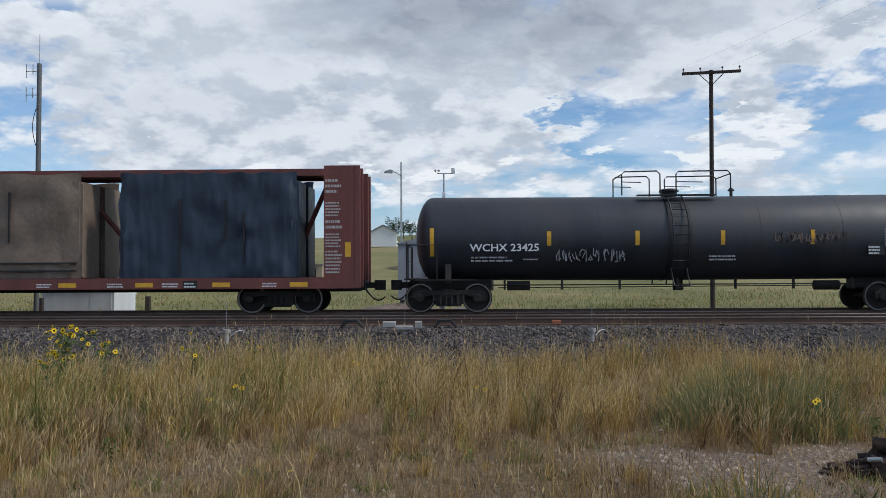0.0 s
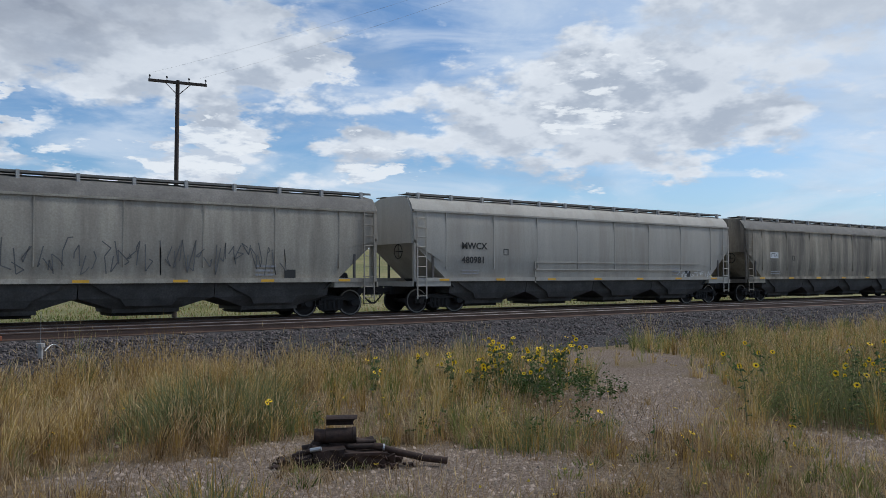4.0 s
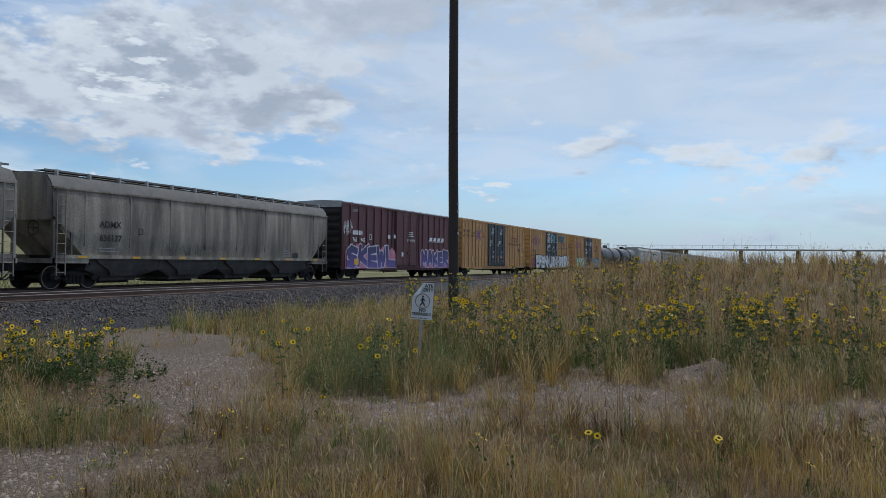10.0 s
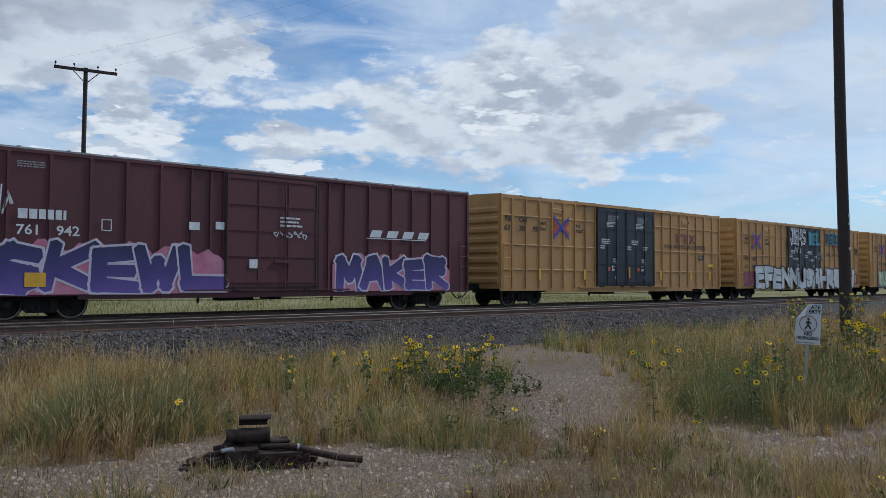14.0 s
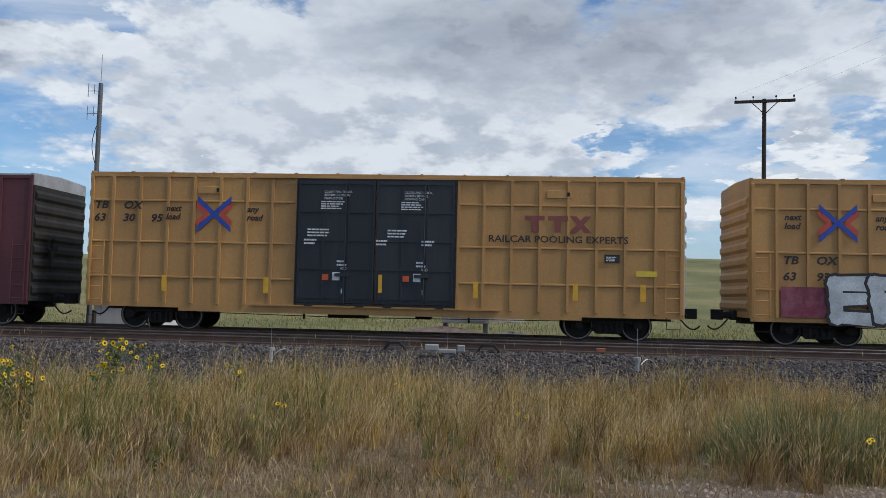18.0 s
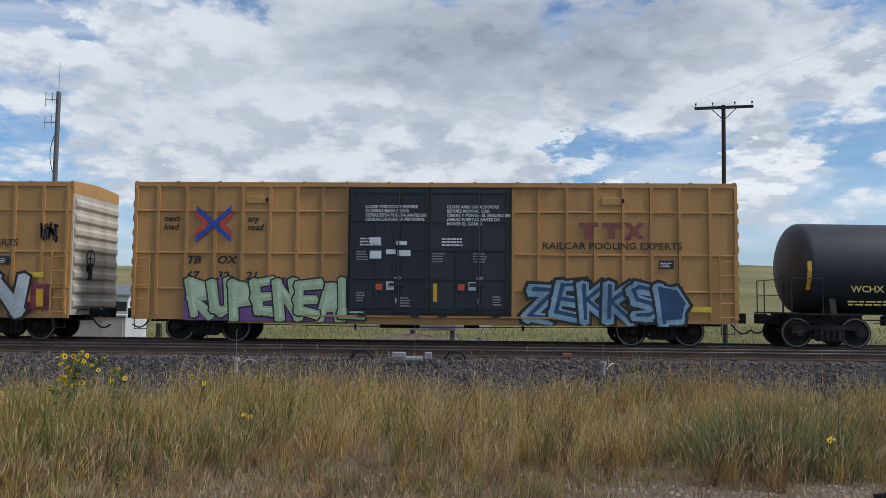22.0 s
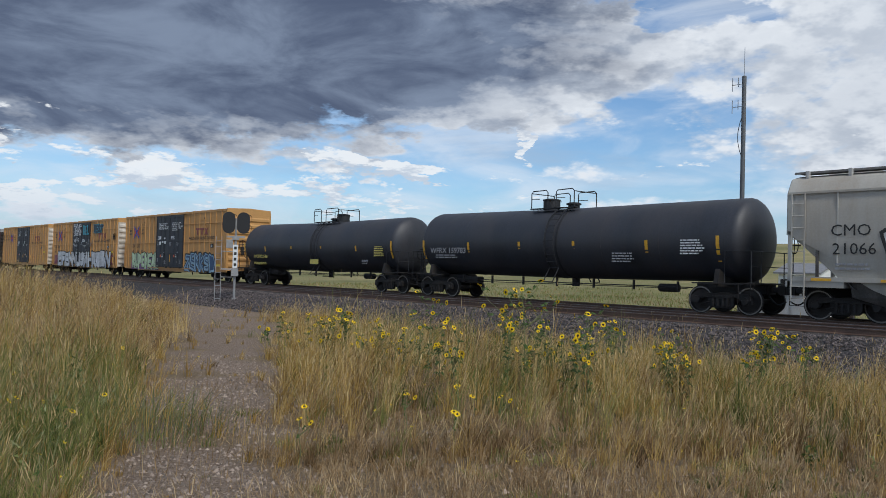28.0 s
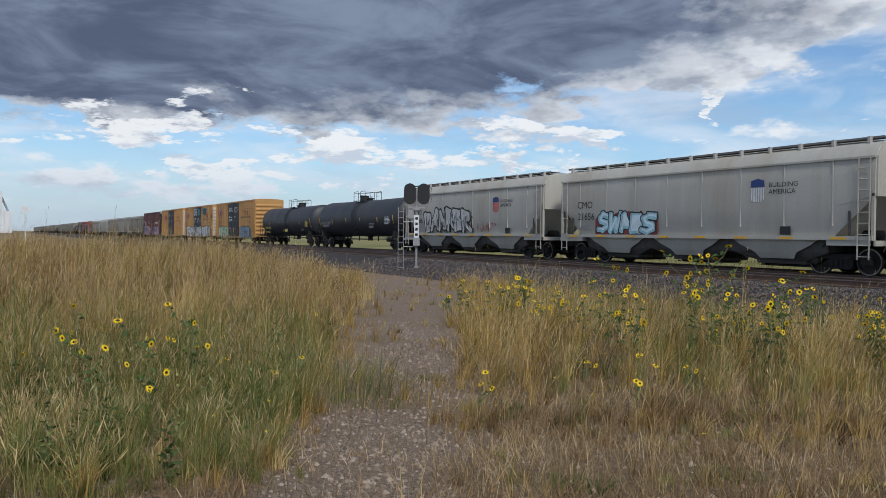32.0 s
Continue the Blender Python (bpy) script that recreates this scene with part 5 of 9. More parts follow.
def centre_beam():
    car, L = new_car("centre_beam_flat_car", "red-brown centre-beam flat car with wrapped lumber loads", -25.35, -3.25)
    h, w = L / 2, 1.5
    beam_red = material("beam_red", (0.185, 0.058, 0.048), 0.7, 0, 0.3, 1.2, 20, 0.12, (0.08, 0.035, 0.03), 0.5, True)
    part("deck", Geo().box(-h, h, -w, w, 1.0, 1.12).box(-h, h, -w - 0.02, -w + 0.06, 0.78, 1.12).box(-h, h, w - 0.06, w + 0.02, 0.78, 1.12), beam_red, car)
    part("underframe", Geo().box(-h, h, -0.3, 0.3, 0.66, 1.0), dark_iron, car)
    part("top_beam", Geo().box(-h, h, -0.75, 0.75, 4.44, 4.54).box(-h, h, -0.80, -0.75, 4.34, 4.56).box(-h, h, 0.75, 0.80, 4.34, 4.56), beam_red, car)
    for x in [3.42 + 2.2 * j for j in range(-6, 4)]:
        part("post", Geo().box(x - 0.09, x + 0.09, -0.12, 0.12, 1.12, 4.44, 0.02), beam_red, car)
    for xa, za, xb, zb in ((h - 1.05, 4.15, h - 2.3, 1.3), (2.3, 3.6, 4.2, 1.4), (-3.0, 4.2, -4.6, 1.3), (-h + 1.05, 4.15, -h + 2.3, 1.3)):
        part("diagonal", Geo().tube(((xa, -0.1, za), (xb, -0.1, zb)), 0.08, 4), beam_red, car)
    for sgn in (-1, 1):
        a, b = sorted((sgn * h, sgn * (h - 0.14)))
        e = part("bulkhead", Geo().box(a, b, -w, w, 1.1, 4.56), beam_red, car)
        a2, b2 = sorted((sgn * h, sgn * (h - 0.95)))
        for y0 in (-w - 0.01, w - 0.05):
            part("bulkhead_side", Geo().prism([(a2, 1.12), (b2, 1.12), (b2, 4.56), (a2, 4.56)], y0, y0 + 0.06, "y"), beam_red, e)
        for y in (-1.45, -0.7, 0.7, 1.45):
            x = sgn * (h + 0.08)
            part("end_post", Geo().box(x - 0.08, x + 0.08, y - 0.07, y + 0.07, 0.8, 4.56), beam_red, e)
        coupler(car, sgn * (h + 0.1), sgn)
        truck(car, sgn * (h - 2.45))
    x0 = h - 0.90
    faded_notice = material("faded_stencil", (0.50, 0.44, 0.41), 0.75, 0, 0.2, 6, 40, 0)
    for k, (z, hh, r) in enumerate(((3.72, 0.50, 3), (3.0, 0.48, 5), (2.62, 0.34, 2), (2.05, 0.46, 5), (1.25, 0.74, 7))):
        bars(car, x0, z, 0.52, hh, -w - 0.016, faded_notice, r, "stencilled_notice", k, 0.5)
    plate(car, h - 0.3, h - 0.12, 1.75, 2.2, -w - 0.011, yellow_strip)
    for x in rows_of(-h + 1, h - 2.0, 9):
        plate(car, x, x + 0.55, 0.84, 0.98, -w - 0.021, yellow_strip)
    for x in (1.2, 3.4, 5.1, 8.2):
        bars(car, x, 0.84, 0.55, 0.16, -w - 0.022, white_paint, 2)
    plate(car, 5.75, 6.2, 0.80, 1.04, -w - 0.022, black_paint, "lube_plate")
    bars(car, 5.79, 0.83, 0.38, 0.19, -w - 0.028, white_paint, 2)
    # wrapped lumber stacks
    navy = material("navy_wrap", (0.021, 0.034, 0.058), 0.5, 0, 0.2, 1.5, 8, 0.3)
    tan = material("tan_wrap", (0.20, 0.145, 0.105), 0.6, 0, 0.25, 1.5, 8, 0.5, (0.12, 0.09, 0.07), 0.4)
    rs = random.Random(5)

    def edge_of(u):
        return 1.0 + 1.5 * max(0.0, abs(u - 0.5) - 0.36) / 0.14

    for a, b, m, lab in ((-h + 1.4, 2.5, tan, "tan-brown plastic-wrapped lumber stack"), (3.72, 9.25, navy, "navy-blue plastic-wrapped lumber stack")):
        for side in (-1, 1):
            nx, nz = 64, 18
            ys, g = side * 1.42, Geo()
            ring = []
            for i in range(nx + 1):
                u = i / nx
                for j in range(nz + 1):
                    v = j / nz
                    ph = noise.noise(Vector((u * 9 + side * 5, v * 4, 2.3))) * 0.09 + noise.noise(Vector((u * 30, v * 9 + side, 7.1))) * 0.045 + 0.05 * max(0, noise.noise(Vector((u * 60, v * 2, 3.3 + side)))) * edge_of(u)
                    edge = max(0, abs(u - 0.5) - 0.44) / 0.06
                    x = a + (b - a) * u + noise.noise(Vector((v * 5, u * 3, side))) * 0.07 * edge
                    ring.append((x, ys - side * (0.06 * edge * edge) + side * ph, 1.13 + 3.24 * v + (0.03 * math.sin(u * 40) if j == nz else 0)))
            fs = [(i * (nz + 1) + j, (i + 1) * (nz + 1) + j, (i + 1) * (nz + 1) + j + 1, i * (nz + 1) + j + 1) for i in range(nx) for j in range(nz)]
            g.add(ring, fs)
            st = part("lumber_stack", g, m, car, lab, 60)
            part("stack_core", Geo().box(a + 0.05, b - 0.05, min(side * 0.16, side * 1.38), max(side * 0.16, side * 1.38), 1.125, 4.15), m, st)
            part("stack_end", Geo().box(b - 0.08, b + 0.05, min(side * 0.2, side * 1.36), max(side * 0.2, side * 1.36), 1.14, 4.12, 0.06), m, st)
            for x in (a + 1.9, a + 3.9, b - 2.2, b - 3.6):
                g = Geo()
                z0 = rs.uniform(1.2, 2.6)
                g.box(x - 0.02, x + 0.02, min(ys, ys + side * 0.09), max(ys, ys + side * 0.09), z0, z0 + rs.uniform(1.2, 1.6))
                part("strap", g, black_steel, st)
            if m is tan:
                for z0 in (1.34, 1.58):
                    part("strap", Geo().box(a + 0.1, b - 0.1, min(ys, ys + side * 0.10), max(ys, ys + side * 0.10), z0, z0 + 0.045), black_steel, st)
    return car


centre_beam()

# tank car with a white stencilled mark
car, h, R, zc, sag = tankcar("black tank car with white stencils, faded tags and yellow strips", -1.44, 14.88, tank_black, 1.34, 3.68, 0.03)
tank_top(car, 0.0, 3.68, 0.03, False, 1.75, True, R, zc)
tank_strips(car, (-h + 0.55, -h + 4.15, -h + 6.85, -h + 9.45, h - 4.15, h - 0.75), 2.06, 2.5, R, zc)
tank_strips(car, (-h + 0.55, h - 0.75), 1.75, 2.62, R, zc)
yR = -R - 0.012
text(car, "WCHX 23425", -h + 1.72, 1.90, 0.22, yR, white_paint, wide=1.12, bold=0.006)
bars(car, -h + 1.75, 1.58, 1.35, 0.2, yR + 0.06, grey_stencil, 2)
bars(car, -h + 3.35, 1.62, 0.5, 0.08, yR + 0.03, grey_stencil, 1)
tag_scrawl(car, -h + 4.35, 1.55, 2.1, 0.42, yR + 0.02, grey_stencil, 4, 26, 0.011)
tag_scrawl(car, h - 5.3, 2.1, 2.2, 0.35, yR + 0.01, material("faded_brown_paint", (0.17, 0.12, 0.10), 0.7, 0, 0.2, 4, 30, 0), 8, 26, 0.018)
bars(car, h - 7.3, 1.58, 0.85, 0.2, yR + 0.04, grey_stencil, 2)
plate(car, h - 2.5, h - 2.0, 1.72, 2.05, yR + 0.03, black_paint, "lube_plate")
bars(car, h - 2.48, 1.75, 0.45, 0.28, yR + 0.02, white_paint, 3)
bars(car, h - 2.0, 2.0, 1.1, 0.55, yR + 0.005, grey_stencil, 7)
part("relief_valve", Geo().lathe([(0.05, 0), (0.05, 0.16), (0.11, 0.17), (0.11, 0.2), (0.03, 0.28)], (2.0, 0, 3.66), "z", 10), black_steel, car)

# brown box car with a big two-part painting
car, h, w = boxcar("rust-brown box car with colourful graffiti and a sliding door", 16.44, 31.84, rust_brown, galvanised, 4.55, (0.05, 0.95, 2.6, 4.2, 5.7, 6.2, 9.4, 10.9, 12.4, 13.0, 14.4, 15.35), (6.25, 9.3), False, rust_brown, rust_brown, trucks=1.58, sill=0.55, fascia=galvanised)
yy = -w - 0.055
text(car, "CIC", -h + 2.75, 3.27, 0.32, yy, white_paint, wide=1.1, bold=0.003)
plate(car, -h + 1.7, -h + 2.25, 3.2, 3.55, yy, black_paint, "dark_patch")
plate(car, -h + 2.7, -h + 3.65, 3.18, 3.66, yy + 0.002, material("brown_patch", (0.09, 0.045, 0.035), 0.7, 0, 0.2, 4, 30, 0), "repainted_patch")
plate(car, -h + 4.3, -h + 4.85, 1.98, 2.5, yy, black_paint, "number_panel")
text(car, "3", -h + 4.45, 2.08, 0.3, yy - 0.006, white_paint, bold=0.012)
bars(car, -h + 2.6, 1.55, 1.3, 0.4, yy, white_paint, 3)
bars(car, h - 5.2, 3.1, 0.9, 0.3, -w - 0.105, white_paint, 3)
text(car, "CLOSE AND LOCK\nDOORS BEFORE\nMOVING CAR", 0.95, 3.25, 0.085, -w - 0.104, white_paint)
bars(car, h - 2.3, 1.9, 0.5, 0.75, yy, white_paint, 5)
plate(car, h - 2.2, h - 1.4, 1.4, 1.65, yy, black_paint, "lube_plate")
plate(car, h - 1.25, h - 1.05, 0.95, 1.6, yy, yellow_strip)
for x0, x1, z0, z1 in ((0.0, 0.5, 1.0, 2.05), (2.0, 2.9, 1.75, 2.3), (3.4, 4.3, 1.6, 2.25), (5.2, 6.2, 0.95, 2.05)):
    plate(car, -h + x0, -h + x1, z0, z1, yy - 0.001, material("spray_sky", (0.07, 0.30, 0.47), 0.6, 0, 0.3, 1.2, 20, 0, (0.03, 0.12, 0.22), 0.5), "blue_patch")
graffiti(car, "MWMZ", -h + 0.15, 0.80, 5.5, 1.35, yy - 0.005, blend_paint("spray_fire", 0.75, (0.30, 0.035, 0.02), 1.35, (0.62, 0.26, 0.07), 2.1, (0.70, 0.60, 0.26)), black_paint, 3, fat=0.42, rim=1.28, wild=1.8, label="yellow letters fading into orange and red")
graffiti(car, "REASTW", h - 5.95, 0.85, 4.7, 1.65, yy - 0.005, material("spray_navy", (0.02, 0.045, 0.10), 0.6, 0, 0.4, 3, 20, 0, (0.035, 0.15, 0.24), 0.4), material("spray_cyan", (0.24, 0.42, 0.45), 0.6, 0, 0.3, 3, 20, 0), 6, fat=0.40, rim=1.28, wild=1.6, inner=material("spray_azure", (0.06, 0.24, 0.42), 0.6, 0, 0.4, 3, 20, 0), label="dark blue letters outlined in pale cyan")

# grey and dusty grain hoppers
GRAIN = (("grey covered hopper car with dark scrawled tags", 33.33, 53.0, hopper_grey, "ADMX", "636175"), ("light grey covered hopper car with side rails", 54.45, 73.75, hopper_light, "MWCX", "480981"),
         ("dirty grey covered hopper car with dark streaks", 75.1, 94.5, hopper_dusty, "ITFX", ""), ("dusty grey covered hopper car", 96.0, 115.75, hopper_grey, "ADMX", "64549"),
         ("streaked grey covered hopper car", 117.15, 136.75, hopper_dusty, "ADMX", "636137"))
for k, (lab, a, b, m, mark, num) in enumerate(GRAIN):
    car, h, w = hopper(lab, a, b, m, 4.42 if k else 4.28, 4, underside_shade, roof_mat=None if k == 1 else hopper_roof)
    yy = -w - 0.012
    x0 = -h + 2.25
    if k == 2:
        plate(car, x0, x0 + 0.75, 2.3, 2.62, yy + 0.002, white_paint, "mark_panel")
        text(car, mark, x0 + 0.06, 2.37, 0.2, yy - 0.006, black_paint)
    else:
        text(car, mark, x0, 2.42, 0.24, yy, black_paint, wide=1.1, bold=0.010)
        text(car, num, x0, 1.88, 0.24, yy, black_paint, wide=1.1, bold=0.010)
    bars(car, x0, 1.45, 1.1, 0.22, yy, grey_stencil, 2)
    bars(car, h - 4.6, 1.4, 0.7, 0.4, yy, grey_stencil, 3, seed=k)
    plate(car, h - 3.6, h - 3.2, 1.3, 1.6, yy + 0.003, black_paint, "lube_plate")
    part("data_box", Geo().box(x0 + 2.1, x0 + 2.13, yy, yy + 0.006, 2.2, 2.45).box(x0 + 2.32, x0 + 2.35, yy, yy + 0.006, 2.2, 2.45).box(x0 + 2.13, x0 + 2.32, yy, yy + 0.006, 2.2, 2.23).box(x0 + 2.13, x0 + 2.32, yy, yy + 0.006, 2.42, 2.45), black_paint, car)
    for x in rows_of(-h + 1.2, h - 1.6, 7):
        plate(car, x, x + 0.45, 1.20, 1.28, -w - 0.031, yellow_strip)
    if k == 0:
        tag_scrawl(car, -h + 4.6, 1.4, 11.5, 1.1, yy, material("grey_scrawl", (0.12, 0.12, 0.12), 0.7, 0, 0.2, 4, 30, 0), 2, 46, 0.016)
    if k == 1:
        part("side_rail", Geo().box(-h + 6.0, h - 2.5, -w - 0.03, -w, 1.92, 1.97).box(-h + 6.0, h - 2.5, -w - 0.03, -w, 1.62, 1.67).box(-h + 6.0, -h + 6.05, -w - 0.03, -w, 1.1, 1.92), m, car)
        tag_scrawl(car, h - 4.2, 1.25, 2.6, 0.35, yy, white_paint, 5, 14, 0.012)
    if k == 4:
        tag_scrawl(car, -h + 6.0, 1.35, 3.4, 0.55, yy, material("grey_scrawl", (0.12, 0.12, 0.12), 0.7), 9, 14, 0.02)

# maroon box car with a purple painting along its foot
ribs = [0.05, 1.1, 2.2, 3.3, 4.35, 5.4, 6.4, 7.05, 7.5, 11.15, 11.6, 12.3, 13.4, 14.5, 15.5, 16.5, 17.5, 18.5]
car, h, w = boxcar("maroon box car with purple and pink graffiti", 138.4, 156.95, maroon, galvanised, 4.93, ribs, (7.55, 11.1), False, maroon, dark_iron, trucks=2.15, sill=0.58)
yy = -w - 0.055
text(car, "761", -h + 1.3, 2.42, 0.27, yy, white_paint, wide=1.1, bold=0.006)
text(car, "942", -h + 2.35, 2.42, 0.27, yy, white_paint, wide=1.1, bold=0.006)
bars(car, -h + 1.35, 2.86, 1.5, 0.5, yy, white_paint, 1, "mark_bar", 3, 0.55)
bars(car, -h + 1.3, 4.3, 0.75, 0.2, yy, grey_stencil, 3)
bars(car, -h + 1.4, 1.35, 1.5, 0.35, yy, white_paint, 2)
for x, z in ((6.3, 2.75), (7.2, 2.8)):
    plate(car, -h + x, -h + x + 0.35, z, z + 0.25, yy, white_paint, "placard")
part("data_box", Geo().box(-h + 3.6, -h + 3.63, yy, yy + 0.006, 2.6, 2.95).box(-h + 3.87, -h + 3.9, yy, yy + 0.006, 2.6, 2.95).box(-h + 3.6, -h + 3.9, yy, yy + 0.006, 2.92, 2.95).box(-h + 3.6, -h + 3.9, yy, yy + 0.006, 2.6, 2.63), white_paint, car)
g = Geo()
for k in range(4):
    x = -h + 13.4 + k * 0.78
    g.add([(x, yy, 2.78), (x + 0.5, yy, 2.78), (x + 0.62, yy, 3.05), (x + 0.12, yy, 3.05)], ((0, 1, 2, 3),))
g.box(-h + 13.25, -h + 16.2, yy, yy + 0.003, 2.72, 2.75)
part("railway_emblem", g, white_paint, car)
bars(car, -h + 9.55, 3.0, 0.9, 0.4, -w - 0.104, white_paint, 3)
tag_scrawl(car, -h + 9.3, 2.55, 1.3, 0.32, -w - 0.103, white_paint, 6, 7, 0.018)
tag_scrawl(car, -h + 0.1, 2.7, 1.1, 1.1, yy - 0.05, white_paint, 12, 8, 0.02)
plate(car, -h + 8.4, -h + 8.7, 1.55, 1.85, -w - 0.104, white_paint, "placard")
pink = material("spray_pink", (0.55, 0.17, 0.26), 0.6, 0, 0.3, 1.5, 20, 0, (0.60, 0.35, 0.42), 0.6)
purple = blend_paint("spray_purple", 0.7, (0.16, 0.10, 0.36), 1.3, (0.075, 0.05, 0.21), 2.2, (0.02, 0.025, 0.075))
pale = material("spray_pale", (0.62, 0.55, 0.62), 0.6, 0, 0.2, 2, 20, 0)
graffiti(car, "SKEWL", -h + 0.75, 0.76, 6.6, 1.42, yy - 0.005, purple, pale, 4, pink, fat=0.40, rim=1.32, label="purple letters on a pink cloud")
graffiti(car, "MAKER", -h + 12.0, 0.78, 5.2, 1.28, yy - 0.005, purple, pale, 7, pink, fat=0.36, rim=1.32, label="purple letters on a pink cloud")
plate(car, -h + 1.55, -h + 2.1, 0.95, 1.35, yy - 0.02, yellow_strip)

# three yellow box cars with black double doors
red_emblem = material("emblem_red", (0.55, 0.075, 0.05), 0.65, 0, 0.15, 4, 30, 0)
blue_emblem = material("emblem_blue", (0.03, 0.075, 0.40), 0.65, 0, 0.15, 4, 30, 0)
faded_red = material("emblem_faded", (0.25, 0.07, 0.06), 0.65, 0, 0.2, 4, 30, 0)
pale_end = material("weathered_end", (0.55, 0.49, 0.41), 0.75, 0, 0.25, 1.4, 15, 0.1, (0.30, 0.20, 0.12), 0.5, True)
ttx_ribs = [0.06, 0.75, 1.65, 2.55, 3.4, 4.25, 5.1, 5.9, 6.66, 11.72, 12.5, 13.35, 14.2, 15.05, 15.9, 16.75, 17.65, 18.42]
orange_cube = material("placard_orange", (0.6, 0.10, 0.03), 0.6, 0, 0.1, 4, 30, 0)
YELLOW = ((158.9, 177.38, 0), (179.32, 197.87, 1), (199.85, 218.3, 2))
for a, b, k in YELLOW:
    labs = ("clean yellow box car with black double doors", "yellow box car with silver graffiti letters along its foot", "yellow box car with green and blue graffiti")
    car, h, w = boxcar(labs[k], a, b, yellow_car, yellow_car, 5.02, ttx_ribs, (6.72, 11.62), True, black_door, yellow_car, (1.65, 2.75, 4.05), trucks=2.15, sill=0.60, right_end=pale_end if k < 2 else None)
    yy = -w - 0.055
    shift = 0.0 if k else 1.55
    text(car, "next\nload", -h + 0.95 + shift, 3.72, 0.18, yy, black_paint, lean=0.25, bold=0.009)
    text(car, "any\nroad", -h + 3.55 + shift, 3.72, 0.18, yy, black_paint, lean=0.25, bold=0.009)
    for layer, (m, pts) in enumerate(((blue_emblem, ((-0.95, 1), (0.0, 0.0), (-0.95, -1))), (red_emblem, ((-1, 0.60), (-0.36, 0.0), (-1, -0.60))), (red_emblem, ((1, 0.60), (0.36, 0.0), (1, -0.60))), (blue_emblem, ((0.95, 1), (0.0, 0.0), (0.95, -1))))):
        g = Geo()
        for leg, (p, q) in enumerate(zip(pts, pts[1:])):
            ax, az_, bx, bz = -h + 2.5 + shift + p[0] * 0.57, 3.64 + p[1] * 0.48, -h + 2.5 + shift + q[0] * 0.57, 3.64 + q[1] * 0.48
            dy = 0.0015 * layer + 0.0006 * leg
            g.add([(ax, yy - dy, az_ - 0.09), (bx, yy - dy, bz - 0.09), (bx, yy - dy, bz + 0.09), (ax, yy - dy, az_ + 0.09)], ((0, 1, 2, 3),))
        part("cross_emblem", g, m, car)
    num = (("63", "93", "00") if k == 1 else ("67", "32", "21")) if k else ("63", "30", "95")
    for x, s in zip((0.9, 1.85), ("TB", "OX")):
        text(car, s, -h + x + (-0.75, 0.0, 0.78)[k], 2.42 if k else 3.78, 0.23, yy, black_paint, wide=1.15, lean=0.2, bold=0.010)
    for x, s in zip((0.9, 1.85, 2.75), num):
        text(car, s, -h + x + (-0.75, 0.0, 0.78)[k], 1.94 if k else 3.38, 0.23, yy, black_paint, wide=1.15, lean=0.2, bold=0.010)
    text(car, "RAILCAR POOLING EXPERTS", h - 5.85, 2.93, 0.20, yy, black_paint, wide=1.13, bold=0.004)
    g = Geo()
    for x in (-4.75, -4.05):
        g.box(h + x, h + x + 0.6, yy, yy + 0.003, 3.6, 3.74).box(h + x + 0.21, h + x + 0.39, yy, yy + 0.003, 3.24, 3.6)
    for u0, u1, yx in ((-3.4, -2.95, yy), (-2.95, -3.4, yy - 0.0015)):
        g.add([(h + u0, yx, 3.74), (h + u0 + 0.2, yx, 3.74), (h + u1 + 0.2, yx, 3.24), (h + u1, yx, 3.24)], ((0, 1, 2, 3),))
    part("faded_emblem", g, faded_red, car)
    yd = -w - 0.106
    for j, dx in enumerate((7.25, 9.75)):
        if k == 2:
            text(car, "CLOSE AND LOCK DOORS\nBEFORE MOVING CAR\nCIERRE Y PONGA EL SEGURO EN\nAMBAS PUERTAS ANTES DE\nMOVER EL CARRO" if j else "CLOSE THIS DOOR BEFORE\nCLOSING MAIN DOOR\nCIERRE ESTA PUERTA ANTES DE\nCERRAR LA PUERTA PRINCIPAL", -h + dx - 0.05, 4.15, 0.09, yd, white_paint, bold=0.003)
        else:
            text(car, "CLOSE AND LOCK\nDOORS BEFORE\nMOVING CAR" if j else "CLOSE THIS DOOR\nBEFORE CLOSING\nMAIN DOOR", -h + dx + 0.3, 4.35, 0.07, yd, white_paint)
            bars(car, -h + dx + 0.2, 3.85, 0.75, 0.28, yd, white_paint, 4, seed=j)
        bars(car, -h + dx - 0.2, 3.0, 0.7, 0.28, yd, white_paint, 3, seed=j + 2)
        text(car, "ASD", -h + dx + 0.85, 1.98, 0.08, yd, white_paint)
        plate(car, -h + dx + 0.3, -h + dx + 0.5, 1.65, 1.83, yd, orange_cube, "placard")
        plate(car, -h + dx + 0.62, -h + dx + 0.85, 1.65, 1.9, yd, white_paint, "placard")
        plate(car, -h + dx + 0.9, -h + dx + 0.94, 1.25, 1.4, yd, white_paint, "placard")
    if k == 2:
        for px, pz, pw, ph in ((7.35, 3.05, 0.34, 0.2), (8.15, 3.02, 0.34, 0.12), (7.35, 2.6, 0.36, 0.24), (7.85, 2.74, 0.3, 0.14), (8.2, 2.68, 0.4, 0.18)):
            plate(car, -h + px, -h + px + pw, pz, pz + ph, yd, white_paint, "paper_placard")
        for px, pz, pw in ((6.95, 2.55, 0.36), (9.25, 2.5, 0.4), (10.5, 2.5, 0.5), (6.95, 1.3, 0.3), (8.3, 1.15, 0.3), (11.1, 1.2, 0.3)):
            bars(car, -h + px, pz, pw, 0.32, yd, grey_stencil, 4)
    else:
